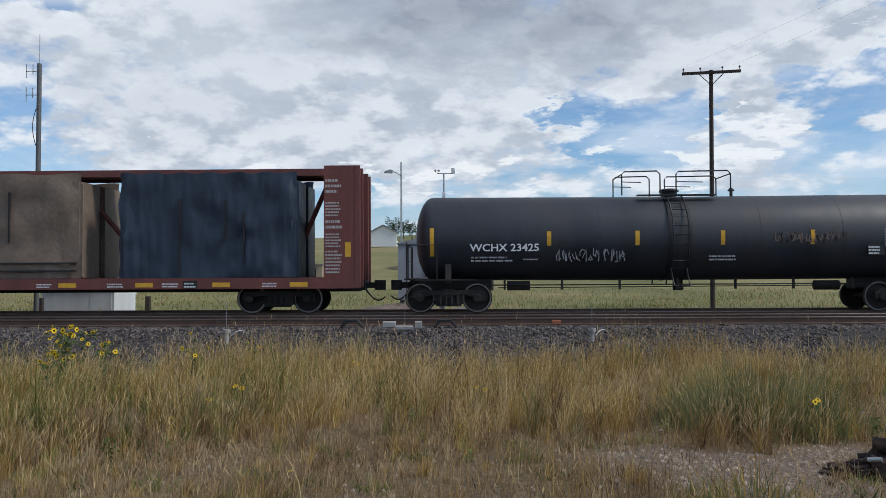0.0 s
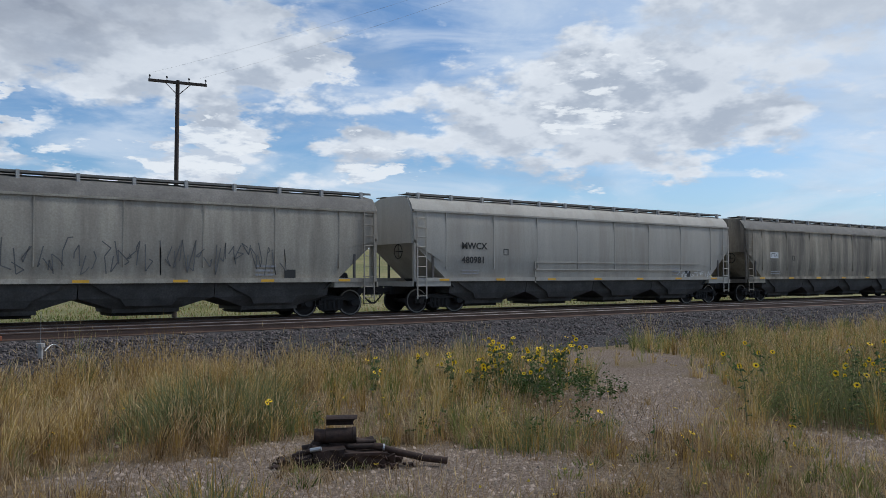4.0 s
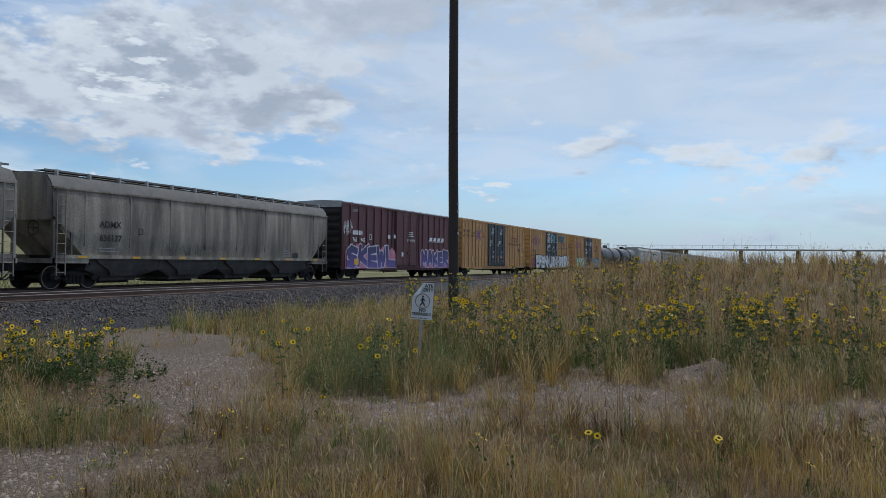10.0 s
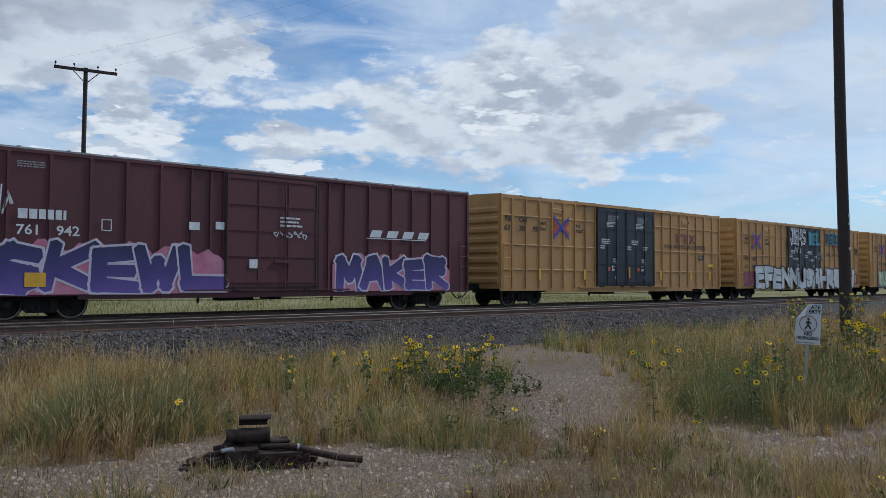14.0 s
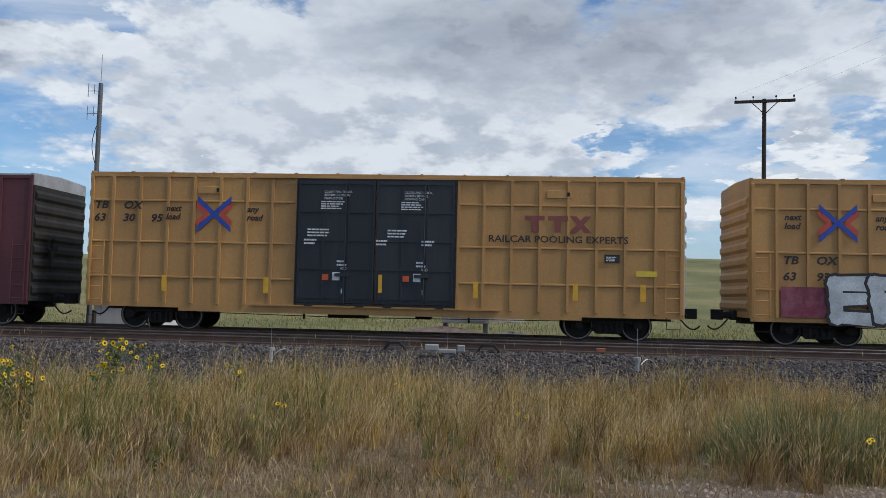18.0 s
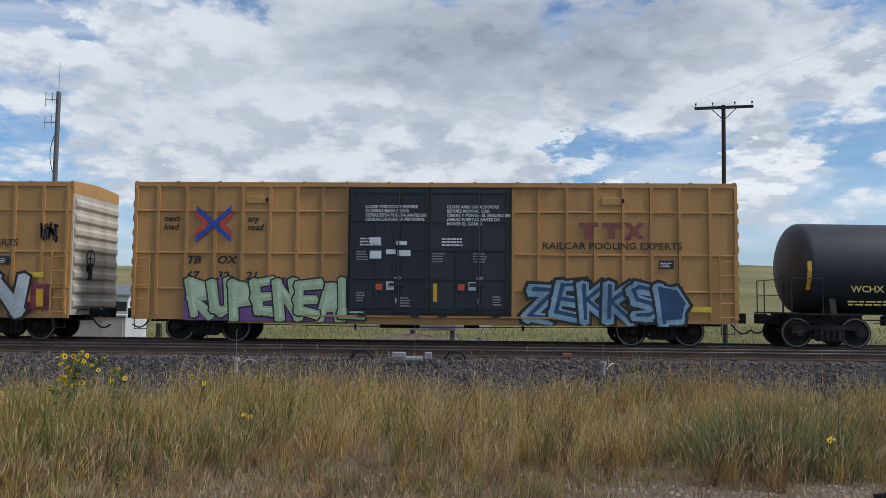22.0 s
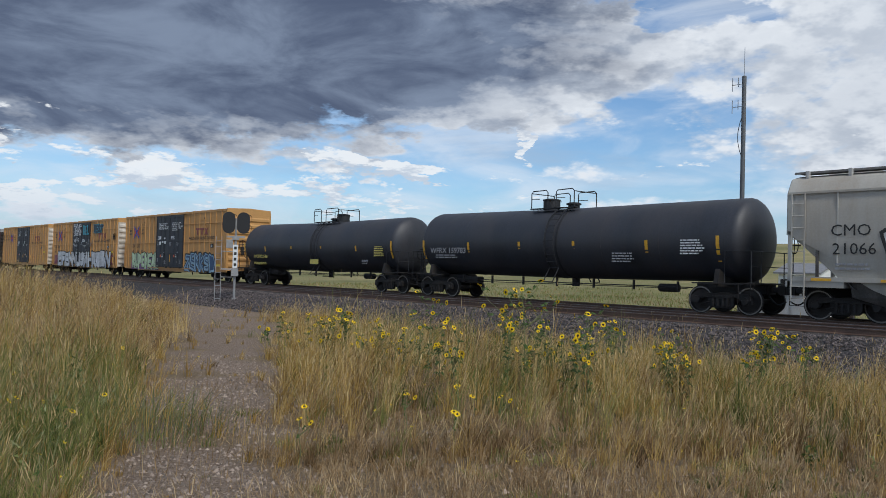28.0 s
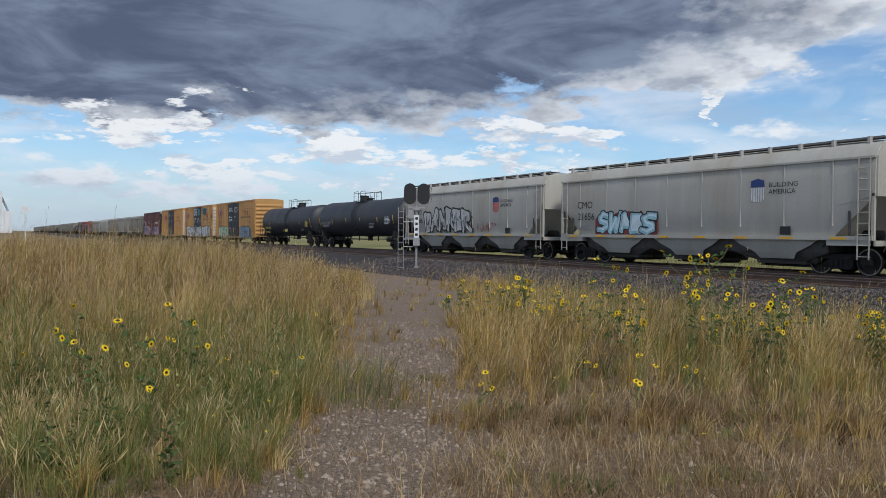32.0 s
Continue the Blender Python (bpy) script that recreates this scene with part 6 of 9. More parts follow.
        for px, pz, pw in ((6.95, 2.75, 0.4), (9.2, 2.75, 0.45), (10.6, 2.75, 0.45), (8.0, 2.1, 0.35), (10.45, 2.1, 0.35)):
            bars(car, -h + px, pz, pw, 0.22, yd, white_paint, 2)
    # hinged board for tack cards, high on the side
    for px in (3.5, 14.4):
        part("tack_board", Geo().box(-h + px, -h + px + 0.75, yy + 0.02, yy + 0.05, 4.28, 4.52, 0.01), yellow_car, car)
        part("tack_board_latch", Geo().box(-h + px + 0.6, -h + px + 0.68, yy, yy + 0.02, 4.34, 4.46), dark_iron, car)
    plate(car, -h + 9.3, -h + 9.42, 1.3, 1.85, yd, yellow_strip)
    plate(car, h - 2.35, h - 1.9, 2.35, 2.6, yy, black_paint, "lube_plate")
    bars(car, h - 2.3, 2.4, 0.35, 0.16, yy - 0.006, white_paint, 3)
    plate(car, h - 1.4, h - 0.8, 1.95 if k < 2 else 1.05, 2.12 if k < 2 else 1.22, yy, material("label_yellow", (0.75, 0.52, 0.05), 0.6, 0, 0.1, 4, 30, 0), "warning_label")
    for x in (2.45, 5.7, 12.2, 15.2, 17.2)[:5 - (k == 2)]:
        plate(car, -h + x, -h + x + 0.16, 1.2, 1.7, yy, yellow_strip)
    silver = material("spray_silver", (0.62, 0.63, 0.64), 0.5, 0.2, 0.3, 1.5, 20, 0, (0.25, 0.25, 0.27), 0.5)
    if k == 1:
        plate(car, -h + 0.85, -h + 2.5, 0.85, 1.75, yy + 0.001, material("spray_maroon", (0.20, 0.03, 0.05), 0.6, 0, 0.3, 2, 20, 0, (0.5, 0.2, 0.25), 0.6), "painted_panel")
        graffiti(car, "EFENNUSAHROBN", -h + 2.25, 0.66, 14.9, 1.36, yd - 0.012, silver, black_paint, 11, fat=0.42, rim=1.4, wild=1.3, label="silver letters with heavy black outlines")
        graffiti(car, "JEMS", -h + 7.0, 3.55, 2.2, 1.1, yd - 0.005, white_paint, black_paint, 12, fat=0.36, rim=1.3, wild=1.4, inner=black_paint)
        plate(car, h - 1.35, h - 0.55, 0.95, 1.75, yy + 0.001, material("spray_maroon", (0.20, 0.03, 0.05)), "painted_panel")
        plate(car, h - 1.0, h - 0.78, 1.05, 1.6, yy - 0.006, yellow_strip)
        tag_scrawl(car, h - 0.95, 3.0, 0.55, 0.7, yy - 0.01, black_paint, 41, 8, 0.03)
        tag_scrawl(car, -h + 6.55, 3.2, 0.35, 1.1, yy - 0.01, black_paint, 42, 5, 0.022)
        graffiti(car, "BEL", -h + 9.75, 3.6, 1.7, 0.9, yd - 0.005, material("spray_teal", (0.05, 0.30, 0.38), 0.6, 0, 0.3, 2, 20, 0), black_paint, 13)
        graffiti(car, "REST", -h + 12.6, 3.75, 2.3, 0.75, yy - 0.01, material("spray_deep", (0.012, 0.035, 0.055), 0.6, 0, 0.3, 2, 20, 0), material("spray_teal", (0.05, 0.30, 0.38)), 14, fat=0.42, rim=1.35, wild=1.8)
        tag_scrawl(car, -h + 7.4, 2.95, 1.1, 0.5, yd, white_paint, 15, 7, 0.03)
        text(car, "MOWEK", -h + 7.3, 2.55, 0.17, yd - 0.005, white_paint)
        text(car, "VOEE17", -h + 9.8, 2.5, 0.16, yd - 0.005, white_paint)
        tag_scrawl(car, -h + 11.0, 2.5, 1.4, 0.75, yy - 0.04, grey_stencil, 16, 9, 0.03)
    if k == 2:
        graffiti(car, "RUPENEAL", -h + 1.8, 0.70, 5.3, 1.2, yy - 0.01, material("spray_green", (0.40, 0.52, 0.30), 0.6, 0, 0.25, 2, 20, 0, (0.5, 0.55, 0.4), 0.6), black_paint, 21, material("spray_violet", (0.20, 0.09, 0.26), 0.6, 0, 0.3, 1.5, 20, 0), label="pale green letters on violet", fat=0.42, rim=1.3, wild=1.7, inner=material("spray_mint", (0.55, 0.66, 0.45), 0.6, 0, 0.25, 2, 20, 0))
        graffiti(car, "ZEKKSD", h - 6.3, 0.66, 4.7, 1.25, yy - 0.01, material("spray_iceblue", (0.28, 0.42, 0.52), 0.6, 0, 0.3, 2, 20, 0, (0.07, 0.15, 0.26), 0.7), black_paint, 22, label="ice-blue letters outlined in black", fat=0.42, rim=1.5, wild=1.8, inner=material("spray_ink", (0.03, 0.075, 0.16), 0.6, 0, 0.3, 2, 20, 0))

# two more tank cars
car, h, R, zc, sag = tankcar("clean black tank car with yellow stencils", 220.16, 236.34, tank_black, 1.43, 3.90, 0.09)
tank_top(car, 0.55, 3.90, 0.09, True, 1.3, True, R, zc)
tank_strips(car, (-h + 0.35, h - 0.45), 1.75, 2.62, R, zc)
tank_strips(car, (-h + 3.0, -h + 6.1, -h + 9.3, h - 3.5), 1.98, 2.4, R, zc)
yR = -R - 0.012
text(car, "WCHX 25381", -h + 1.58, 1.70, 0.19, yR + 0.06, yellow_stencil, wide=1.1, bold=0.005)
bars(car, -h + 1.5, 1.3, 1.6, 0.18, yR + 0.12, yellow_stencil, 2)
plate(car, 0.1, 0.95, 1.38, 1.66, yR + 0.06, yellow_stencil, "yellow_panel")
bars(car, h - 1.85, 1.85, 0.85, 0.55, yR + 0.01, yellow_stencil, 6)
bars(car, h - 3.0, 1.45, 0.6, 0.25, yR + 0.1, grey_stencil, 3)

car, h, R, zc, sag = tankcar("plain black tank car with pale grey stencils", 237.95, 254.7, tank_black, 1.44, 3.97, 0.06)
tank_top(car, 0.05, 3.97, 0.06, True, 1.2, True, R, zc, -1.2)
tank_strips(car, (-h + 0.5, h - 1.0), 1.75, 2.62, R, zc)
tank_strips(car, (-h + 3.6, -h + 6.7, -h + 9.6, h - 3.8), 2.05, 2.5, R, zc)
yR = -R - 0.012
text(car, "WFRX 159783", -h + 1.05, 2.02, 0.24, yR, grey_stencil, wide=1.15, bold=0.006)
bars(car, -h + 1.4, 1.8, 1.9, 0.2, yR + 0.03, grey_stencil, 2)
bars(car, h - 5.3, 1.7, 1.0, 0.4, yR + 0.03, grey_stencil, 4)
bars(car, h - 2.4, 2.0, 1.0, 0.55, yR + 0.01, white_paint, 6)
bars(car, -h + 6.9, 2.6, 0.5, 0.15, yR + 0.06, white_paint, 2)

# pale grain hoppers with a shield emblem
shield_blue = material("shield_blue", (0.03, 0.06, 0.20), 0.65, 0, 0.15, 4, 30, 0)
shield_red = material("shield_red", (0.55, 0.10, 0.09), 0.65, 0, 0.15, 4, 30, 0)
for k, (a, b, num) in enumerate(((256.1, 272.3, "21066"), (273.7, 290.2, "21656"))):
    car, h, w = hopper(("pale grey covered hopper car with black and red graffiti", "pale grey covered hopper car with blue graffiti")[k], a, b, hopper_cream, 4.5, 3, underside_shade, plate_mat=hopper_cream)
    yy = -w - 0.012
    text(car, "CMO", -h + 1.35, 2.55, 0.33, yy, black_paint, wide=1.05)
    text(car, num, -h + 1.4, 2.0, 0.33, yy, black_paint, wide=1.05)
    bars(car, -h + 1.5, 1.55, 1.0, 0.25, yy, grey_stencil, 2)
    x, z = h - 4.9, 2.55
    g = Geo().add([(x, yy, z + 0.55), (x + 0.62, yy, z + 0.55), (x + 0.6, yy, z + 0.78), (x + 0.31, yy, z + 0.86), (x + 0.02, yy, z + 0.78)], ((0, 1, 2, 3, 4),))
    em = part("shield_emblem", g, shield_blue, car)
    g = Geo()
    for j in range(6):
        g.box(x + 0.02 + j * 0.105, x + 0.075 + j * 0.105, yy, yy + 0.003, z + (0.06 if j in (0, 5) else 0.0), z + 0.53)
    part("stripes", g, shield_red if k == 0 else white_paint, em)
    text(car, "BUILDING\nAMERICA", x + 0.8, z + 0.52, 0.17, yy, black_paint, wide=1.1)
    plate(car, h - 3.6, h - 3.15, 1.35, 1.65, yy + 0.003, black_paint, "lube_plate")
    for u in rows_of(-h + 0.8, h - 1.6, 8):
        plate(car, u, u + 0.6, 1.20, 1.28, -w - 0.031, yellow_strip)
    if k == 0:
        graffiti(car, "DANRDR", -h + 3.0, 1.42, 5.8, 1.35, yy, material("spray_offwhite", (0.55, 0.54, 0.52), 0.6, 0, 0.3, 2, 20, 0), black_paint, 31, fat=0.30, rim=1.6, wild=2.0, label="white letters with black outlines")
        tag_scrawl(car, -h + 3.0, 1.36, 6.2, 1.3, yy - 0.03, black_paint, 37, 22, 0.022)
        tag_scrawl(car, -h + 7.4, 1.4, 4.2, 0.6, yy, material("spray_red", (0.4, 0.04, 0.06), 0.6), 33, 14, 0.02)
    else:
        graffiti(car, "SWADS", -h + 2.9, 1.34, 3.7, 0.95, yy, material("spray_aqua", (0.33, 0.55, 0.62), 0.6, 0, 0.3, 2, 20, 0), black_paint, 35, material("spray_oxblood", (0.25, 0.03, 0.03), 0.6), label="aqua letters on dark red", fat=0.36, rim=1.4, wild=1.6, inner=material("spray_ice", (0.62, 0.74, 0.78), 0.6, 0, 0.2, 2, 20, 0))

# cars further up and down the line
far_car, h, w = hopper("grey covered hopper car far along the train", 292, 311.5, hopper_dusty, 4.45, 4, underside_shade, False, detail=False, roof_mat=hopper_roof)
far_tank = tankcar("black tank car far along the train", -43.0, -27.0, tank_black, 1.4, 3.75, 0.05, spin=False)[0]
tank_top(far_tank, 0, 3.75, 0.05, True, 1.3, True, 1.4, 2.35)
s = 312.9
for k in range(13):
    c = copy_thing(far_car, pose(0, 0, 0))
    CARS.append((c, s + 9.75))
    s += 20.9
s = -44.4
for k in range(24):
    if k in (5, 6, 13):
        c = copy_thing(far_tank, pose(0, 0, 0))
        CARS.append((c, s - 8.0))
        s -= 17.4
    else:
        c = copy_thing(far_car, pose(0, 0, 0))
        CARS.append((c, s - 9.75))
        s -= 20.9

# ---- plants ----


def grass_material(name, stops, translucent=0.3):
    """Blades whose colour follows their tuft, from dull to bleached."""
    m = bpy.data.materials.new(name)
    m.use_nodes = True
    nt = m.node_tree
    N, bs = nt.nodes.new, nt.nodes["Principled BSDF"]
    at, cr = N("ShaderNodeAttribute"), N("ShaderNodeValToRGB")
    at.attribute_name = "tone"
    nt.links.new(at.outputs["Fac"], cr.inputs[0])
    while len(cr.color_ramp.elements) < len(stops):
        cr.color_ramp.elements.new(0.5)
    for e, (p, c) in zip(cr.color_ramp.elements, stops):
        e.position, e.color = p, (*c, 1)
    nt.links.new(cr.outputs[0], bs.inputs["Base Color"])
    bs.inputs["Roughness"].default_value, bs.inputs["Specular IOR Level"].default_value = 0.75, 0.2
    tr, ms = N("ShaderNodeBsdfTranslucent"), N("ShaderNodeMixShader")
    nt.links.new(cr.outputs[0], tr.inputs[0])
    ms.inputs[0].default_value = translucent
    nt.links.new(bs.outputs[0], ms.inputs[1]), nt.links.new(tr.outputs[0], ms.inputs[2])
    nt.links.new(ms.outputs[0], nt.nodes["Material Output"].inputs[0])
    return m


straw = grass_material("straw_grass", ((0.0, (0.13, 0.080, 0.025)), (0.35, (0.35, 0.220, 0.062)), (0.7, (0.55, 0.37, 0.115)), (1.0, (0.74, 0.57, 0.28))))
pink_straw = grass_material("reddish_grass", ((0.0, (0.10, 0.062, 0.028)), (0.35, (0.25, 0.158, 0.074)), (0.7, (0.42, 0.285, 0.145)), (1.0, (0.60, 0.46, 0.28))))
green_blade = grass_material("green_grass", ((0.0, (0.05, 0.075, 0.02)), (0.35, (0.13, 0.16, 0.042)), (0.7, (0.25, 0.26, 0.075)), (1.0, (0.42, 0.38, 0.15))))
seed_m = material("grass_seed_heads", (0.58, 0.43, 0.22), 0.85, 0, 0.2, 0.5, 3, 0, island=0.35, translucent=0.3, spec=0.1)
leaf_m = material("weed_leaves", (0.075, 0.12, 0.032), 0.7, 0, 0.25, 0.6, 3, 0, island=0.45, translucent=0.25, spec=0.25)
pale_leaf = material("pale_weed_leaves", (0.24, 0.27, 0.095), 0.75, 0, 0.25, 0.6, 3, 0, island=0.4, translucent=0.25, spec=0.2)
petal_m = material("sunflower_petals", (0.90, 0.62, 0.015), 0.6, 0, 0.12, 8, 30, 0, island=0.15, translucent=0.25, spec=0.2)
disc_m = material("sunflower_disc", (0.055, 0.035, 0.012), 0.9, 0, 0.3, 20, 90, 0.5)
stem_m = material("weed_stems", (0.17, 0.18, 0.07), 0.8, 0, 0.2, 4, 20, 0, island=0.2)
rng = np.random.default_rng(12)


def patchy(x, y, k=1.0, ph=0.0):
    """A smooth field between 0 and 1 that makes clumps."""
    v = np.sin(x * 0.83 * k + 1.3 + ph) * np.sin(y * 0.71 * k + 0.6 * np.sin(x * 0.5 * k) + ph) + 0.6 * np.sin(x * 1.9 * k - y * 1.3 * k + 2 * ph) + 0.4 * np.sin(x * 3.7 * k + y * 4.1 * k)
    return 1 / (1 + np.exp(-1.6 * v))


def ring_scatter(n, r0, r1, a0, a1):
    r, a = rng.uniform(r0, r1, n), np.radians(rng.uniform(a0, a1, n))
    return r * np.sin(a), r * np.cos(a), r, np.degrees(a)


def blades(name, base, h, yaw, lean, width, mat, bends=3, tone=None):
    """Thin blades that bend over towards yaw."""
    n = len(h)
    ts = (0.0, 0.4, 0.75, 1.0) if bends == 3 else (0.0, 0.55, 1.0)
    side_a = rng.uniform(0, np.pi, n)
    sx, sy = np.cos(side_a), np.sin(side_a)
    vs = []
    for k, t in enumerate(ts):
        off = lean * h * t ** 1.9
        cx, cy = base[:, 0] + np.cos(yaw) * off, base[:, 1] + np.sin(yaw) * off
        cz = base[:, 2] + h * t * (1 - 0.35 * lean * t)
        if k < len(ts) - 1:
            w = width * (1 - 0.65 * t) * 0.5
            vs += [np.stack([cx - sx * w, cy - sy * w, cz], -1), np.stack([cx + sx * w, cy + sy * w, cz], -1)]
        else:
            vs.append(np.stack([cx, cy, cz], -1))
    tip = vs[-1]
    m = len(vs)
    V = np.stack(vs, 1).reshape(-1, 3)
    loc = []
    for k in range(len(ts) - 2):
        loc += [(2 * k, 2 * k + 1, 2 * k + 3), (2 * k, 2 * k + 3, 2 * k + 2)]
    k = len(ts) - 2
    loc.append((2 * k, 2 * k + 1, 2 * k + 2))
    T = (np.array(loc)[None] + (np.arange(n) * m)[:, None, None]).reshape(-1, 3)
    me = raw_mesh(name, V, T, mat)
    tone = rng.uniform(0.2, 0.9, n) if tone is None else tone
    me.attributes.new("tone", "FLOAT", "POINT").data.foreach_set("value", np.repeat(np.clip(tone, 0, 1), m).astype(np.float32))
    return me, tip


def spikes(name, tip, yaw, lean, length, width, mat):
    """Seed heads at the tips of stalks."""
    n = len(length)
    d = np.stack([np.cos(yaw) * (0.1 + lean), np.sin(yaw) * (0.1 + lean), np.full(n, 0.9)], -1)
    d /= np.linalg.norm(d, axis=1)[:, None]
    a = rng.uniform(0, np.pi, n)
    s = np.stack([np.cos(a), np.sin(a), np.zeros(n)], -1) * width[:, None]
    mid = tip + d * (length * 0.35)[:, None]
    V = np.stack([tip - d * (length * 0.15)[:, None], mid - s, tip + d * length[:, None], mid + s], 1).reshape(-1, 3)
    T = (np.array([(0, 1, 2), (0, 2, 3)])[None] + (np.arange(n) * 4)[:, None, None]).reshape(-1, 3)
    return raw_mesh(name, V, T, mat)


def leaves(name, P, size, mat):
    """Small pointed leaves at random turns, folded along the middle."""
    n = len(P)
    d = rng.normal(0, 1, (n, 3))
    d[:, 2] = np.abs(d[:, 2]) * 0.6 - 0.15
    d /= np.linalg.norm(d, axis=1)[:, None]
    s = np.cross(d, rng.normal(0, 1, (n, 3)))
    s /= np.linalg.norm(s, axis=1)[:, None]
    up = np.cross(s, d)
    L = size[:, None]
    V = np.stack([P, P + d * L * 0.45 - s * L * 0.24 + up * L * 0.06, P + d * L, P + d * L * 0.45 + s * L * 0.24 + up * L * 0.06], 1).reshape(-1, 3)
    T = (np.array([(0, 1, 2), (0, 2, 3)])[None] + (np.arange(n) * 4)[:, None, None]).reshape(-1, 3)
    return raw_mesh(name, V, T, mat)


def ballast_foot(x):
    return 15.55 + 0.3 * np.sin(x * 0.31) + 0.15 * np.sin(x * 1.1)


BUSHES = ((9.9, 4.8, 1.15, 1.15, 0), (10.9, 6.2, 0.8, 0.9, 0), (9.2, 5.6, 0.5, 0.5, 0), (8.2, 8.3, 0.8, 0.5, 1), (7.6, 8.9, 0.7, 0.45, 1), (-8.2, 9.6, 0.8, 0.7, 1), (-10.5, 9.2, 0.8, 0.75, 0))


def build_grass():
    # tufts: place, height, lean, kind
    n = 46000
    x, y, r, a = ring_scatter(n, 5.2, 34, -104, 110)
    inside = (y < ballast_foot(x)) & (y > -10)
    lane = bare(x, y)
    side_l, side_r = step(a, -65, -71), step(a, 62, 70) * step(r, 10.5, 12)
    mid = step(a, 22, 28) * step(a, 66, 62)
    clump = step(patchy(x, y, 1.1) * 0.6 + patchy(x, y, 2.7, 1.7) * 0.5, 0.32, 0.66)
    open_lane = 0.09 + 0.91 * (1 - np.minimum(1, 1.25 * lane)) ** 2
    p = (0.08 + 0.92 * clump) * open_lane
    p *= np.maximum(0.62 + 0.38 * step(r, 6.8, 8.4), side_l)
    p *= 1 - 0.42 * mid * step(r, 15, 11)
    p = np.maximum(p, 0.75 * (side_l + side_r) * open_lane)
    keep = inside & (rng.uniform(0, 1, n) < p * 0.74)
    x, y, r, a, side_l, side_r, mid, lane = (v[keep] for v in (x, y, r, a, side_l, side_r, mid, lane))
    n = len(x)
    tall = step(r, 6.6, 9.0)
    H = 0.15 + 0.18 * tall + 0.30 * tall * patchy(x, y, 0.7, 2.0) * (1 - 0.55 * mid)
    H = np.maximum(H, 0.36 * step(a, 55, 62) * step(r, 7.4, 6.6) * (patchy(x, y, 1.5, 1.0) > 0.66))
    H = np.maximum(H, side_l * (0.28 + 0.36 * step(r, 5, 11)) + side_r * 0.34)
    H *= rng.uniform(0.5, 1.35, n) * np.where(rng.uniform(0, 1, n) < 0.12 * (r > 8) * (1 - 0.8 * side_r), 1.5, 1.0) * (0.72 + 0.56 * patchy(x, y, 1.7, 5.0)) * (1 - 0.72 * lane)
    green_p = 0.07 + 0.74 * side_l * step(r, 16, 8) + 0.58 * side_r * step(r, 18, 12) + 0.30 * mid + 0.60 * patchy(x, y, 0.35, 4.0) * step(a, 5, -15) * step(a, -64, -50) * step(r, 7, 10) + 0.25 * step(a, 30, 45) * step(r, 9, 7) + 0.5 * step(y, 13.5, 15) * step(x, 8, 12)
    red_p = 0.24 + 0.5 * step(r, 9.5, 7.5) * (1 - side_l) + 0.40 * side_r + 0.30 * side_l * step(r, 12, 17)
    kind = np.where(rng.uniform(0, 1, n) < green_p, 2, np.where(rng.uniform(0, 1, n) < red_p, 1, 0))
    per = np.where(r < 9, 28 + (8 * side_l).astype(int), np.where(r < 16, 22, 13))
    idx = np.repeat(np.arange(n), per)
    m = len(idx)
    tuft_tone = np.clip(0.50 + rng.normal(0, 0.20, n) + 0.45 * (patchy(x, y, 1.3, 0.7) - 0.5) - 0.12 * side_r * step(r, 20, 13), 0, 1)
    ang, rad = rng.uniform(0, 2 * np.pi, m), np.abs(rng.normal(0, 1, m)) * (0.02 + 0.05 * rng.uniform(0, 1, m))
    bx, by = x[idx] + np.cos(ang) * rad, y[idx] + np.sin(ang) * rad
    h = H[idx] * rng.uniform(0.5, 1.25, m)
    yaw = np.where(rng.uniform(0, 1, m) < 0.45, rng.normal(0.6, 0.7, m), ang)
    lean = np.clip(rng.normal(0.34, 0.24, m), 0.02, 1.0)
    width = rng.uniform(0.0035, 0.0075, m) * (0.85 + r[idx] * 0.045)
    tone = tuft_tone[idx] + rng.normal(0, 0.13, m) + 0.35 * (rng.uniform(0, 1, m) < 0.14)
    base = np.stack([bx, by, gz(bx, by) - 0.01], -1)
    for k, (mat, name, lab) in enumerate(((straw, "straw_grass", "tall dry straw-coloured prairie grass"), (pink_straw, "reddish_grass", "dry reddish-brown grass between the straw"), (green_blade, "green_grass", "patches of green grass among dry grass"))):
        s = kind[idx] == k
        me, tip = blades(name, base[s], h[s], yaw[s], lean[s], width[s] * (np.where(r[idx][s] < 12, 0.8, 1.15) if k == 2 else 1), mat, 3, tone[s])
        grass = tagged(new(name, me), lab, "grass", kind="stuff")
        pick = (rng.uniform(0, 1, s.sum()) < (0.5, 0.5, 0.22)[k]) & (h[s] > 0.22)
        sm = spikes("seed_heads", tip[pick], yaw[s][pick], lean[s][pick], rng.uniform(0.06, 0.15, pick.sum()), rng.uniform(0.0018, 0.0036, pick.sum()) * (1 + 0.03 * r[idx][s][pick]), seed_m)
        tagged(part("seed_heads", sm, seed_m, grass), kind="stuff")
    # thin tall stalks standing singly in the open foreground
    n = 2600
    x, y, r, a = ring_scatter(n, 4.4, 8.4, -64, 106)
    keep = rng.uniform(0, 1, n) < (0.02 + 0.98 * (patchy(x, y, 1.7, 3.0) > 0.66)) * (1 - bare(x, y)) ** 2 * (0.30 + 0.70 * step(a, 40, 58))
    x, y = np.repeat(x[keep], 8), np.repeat(y[keep], 8)
    n = len(x)
    x, y = x + rng.normal(0, 0.06, n), y + rng.normal(0, 0.06, n)
    h, yw, le = rng.uniform(0.15, 0.50, n), rng.normal(0.6, 1.6, n), np.clip(rng.normal(0.3, 0.2, n), 0.02, 0.9)
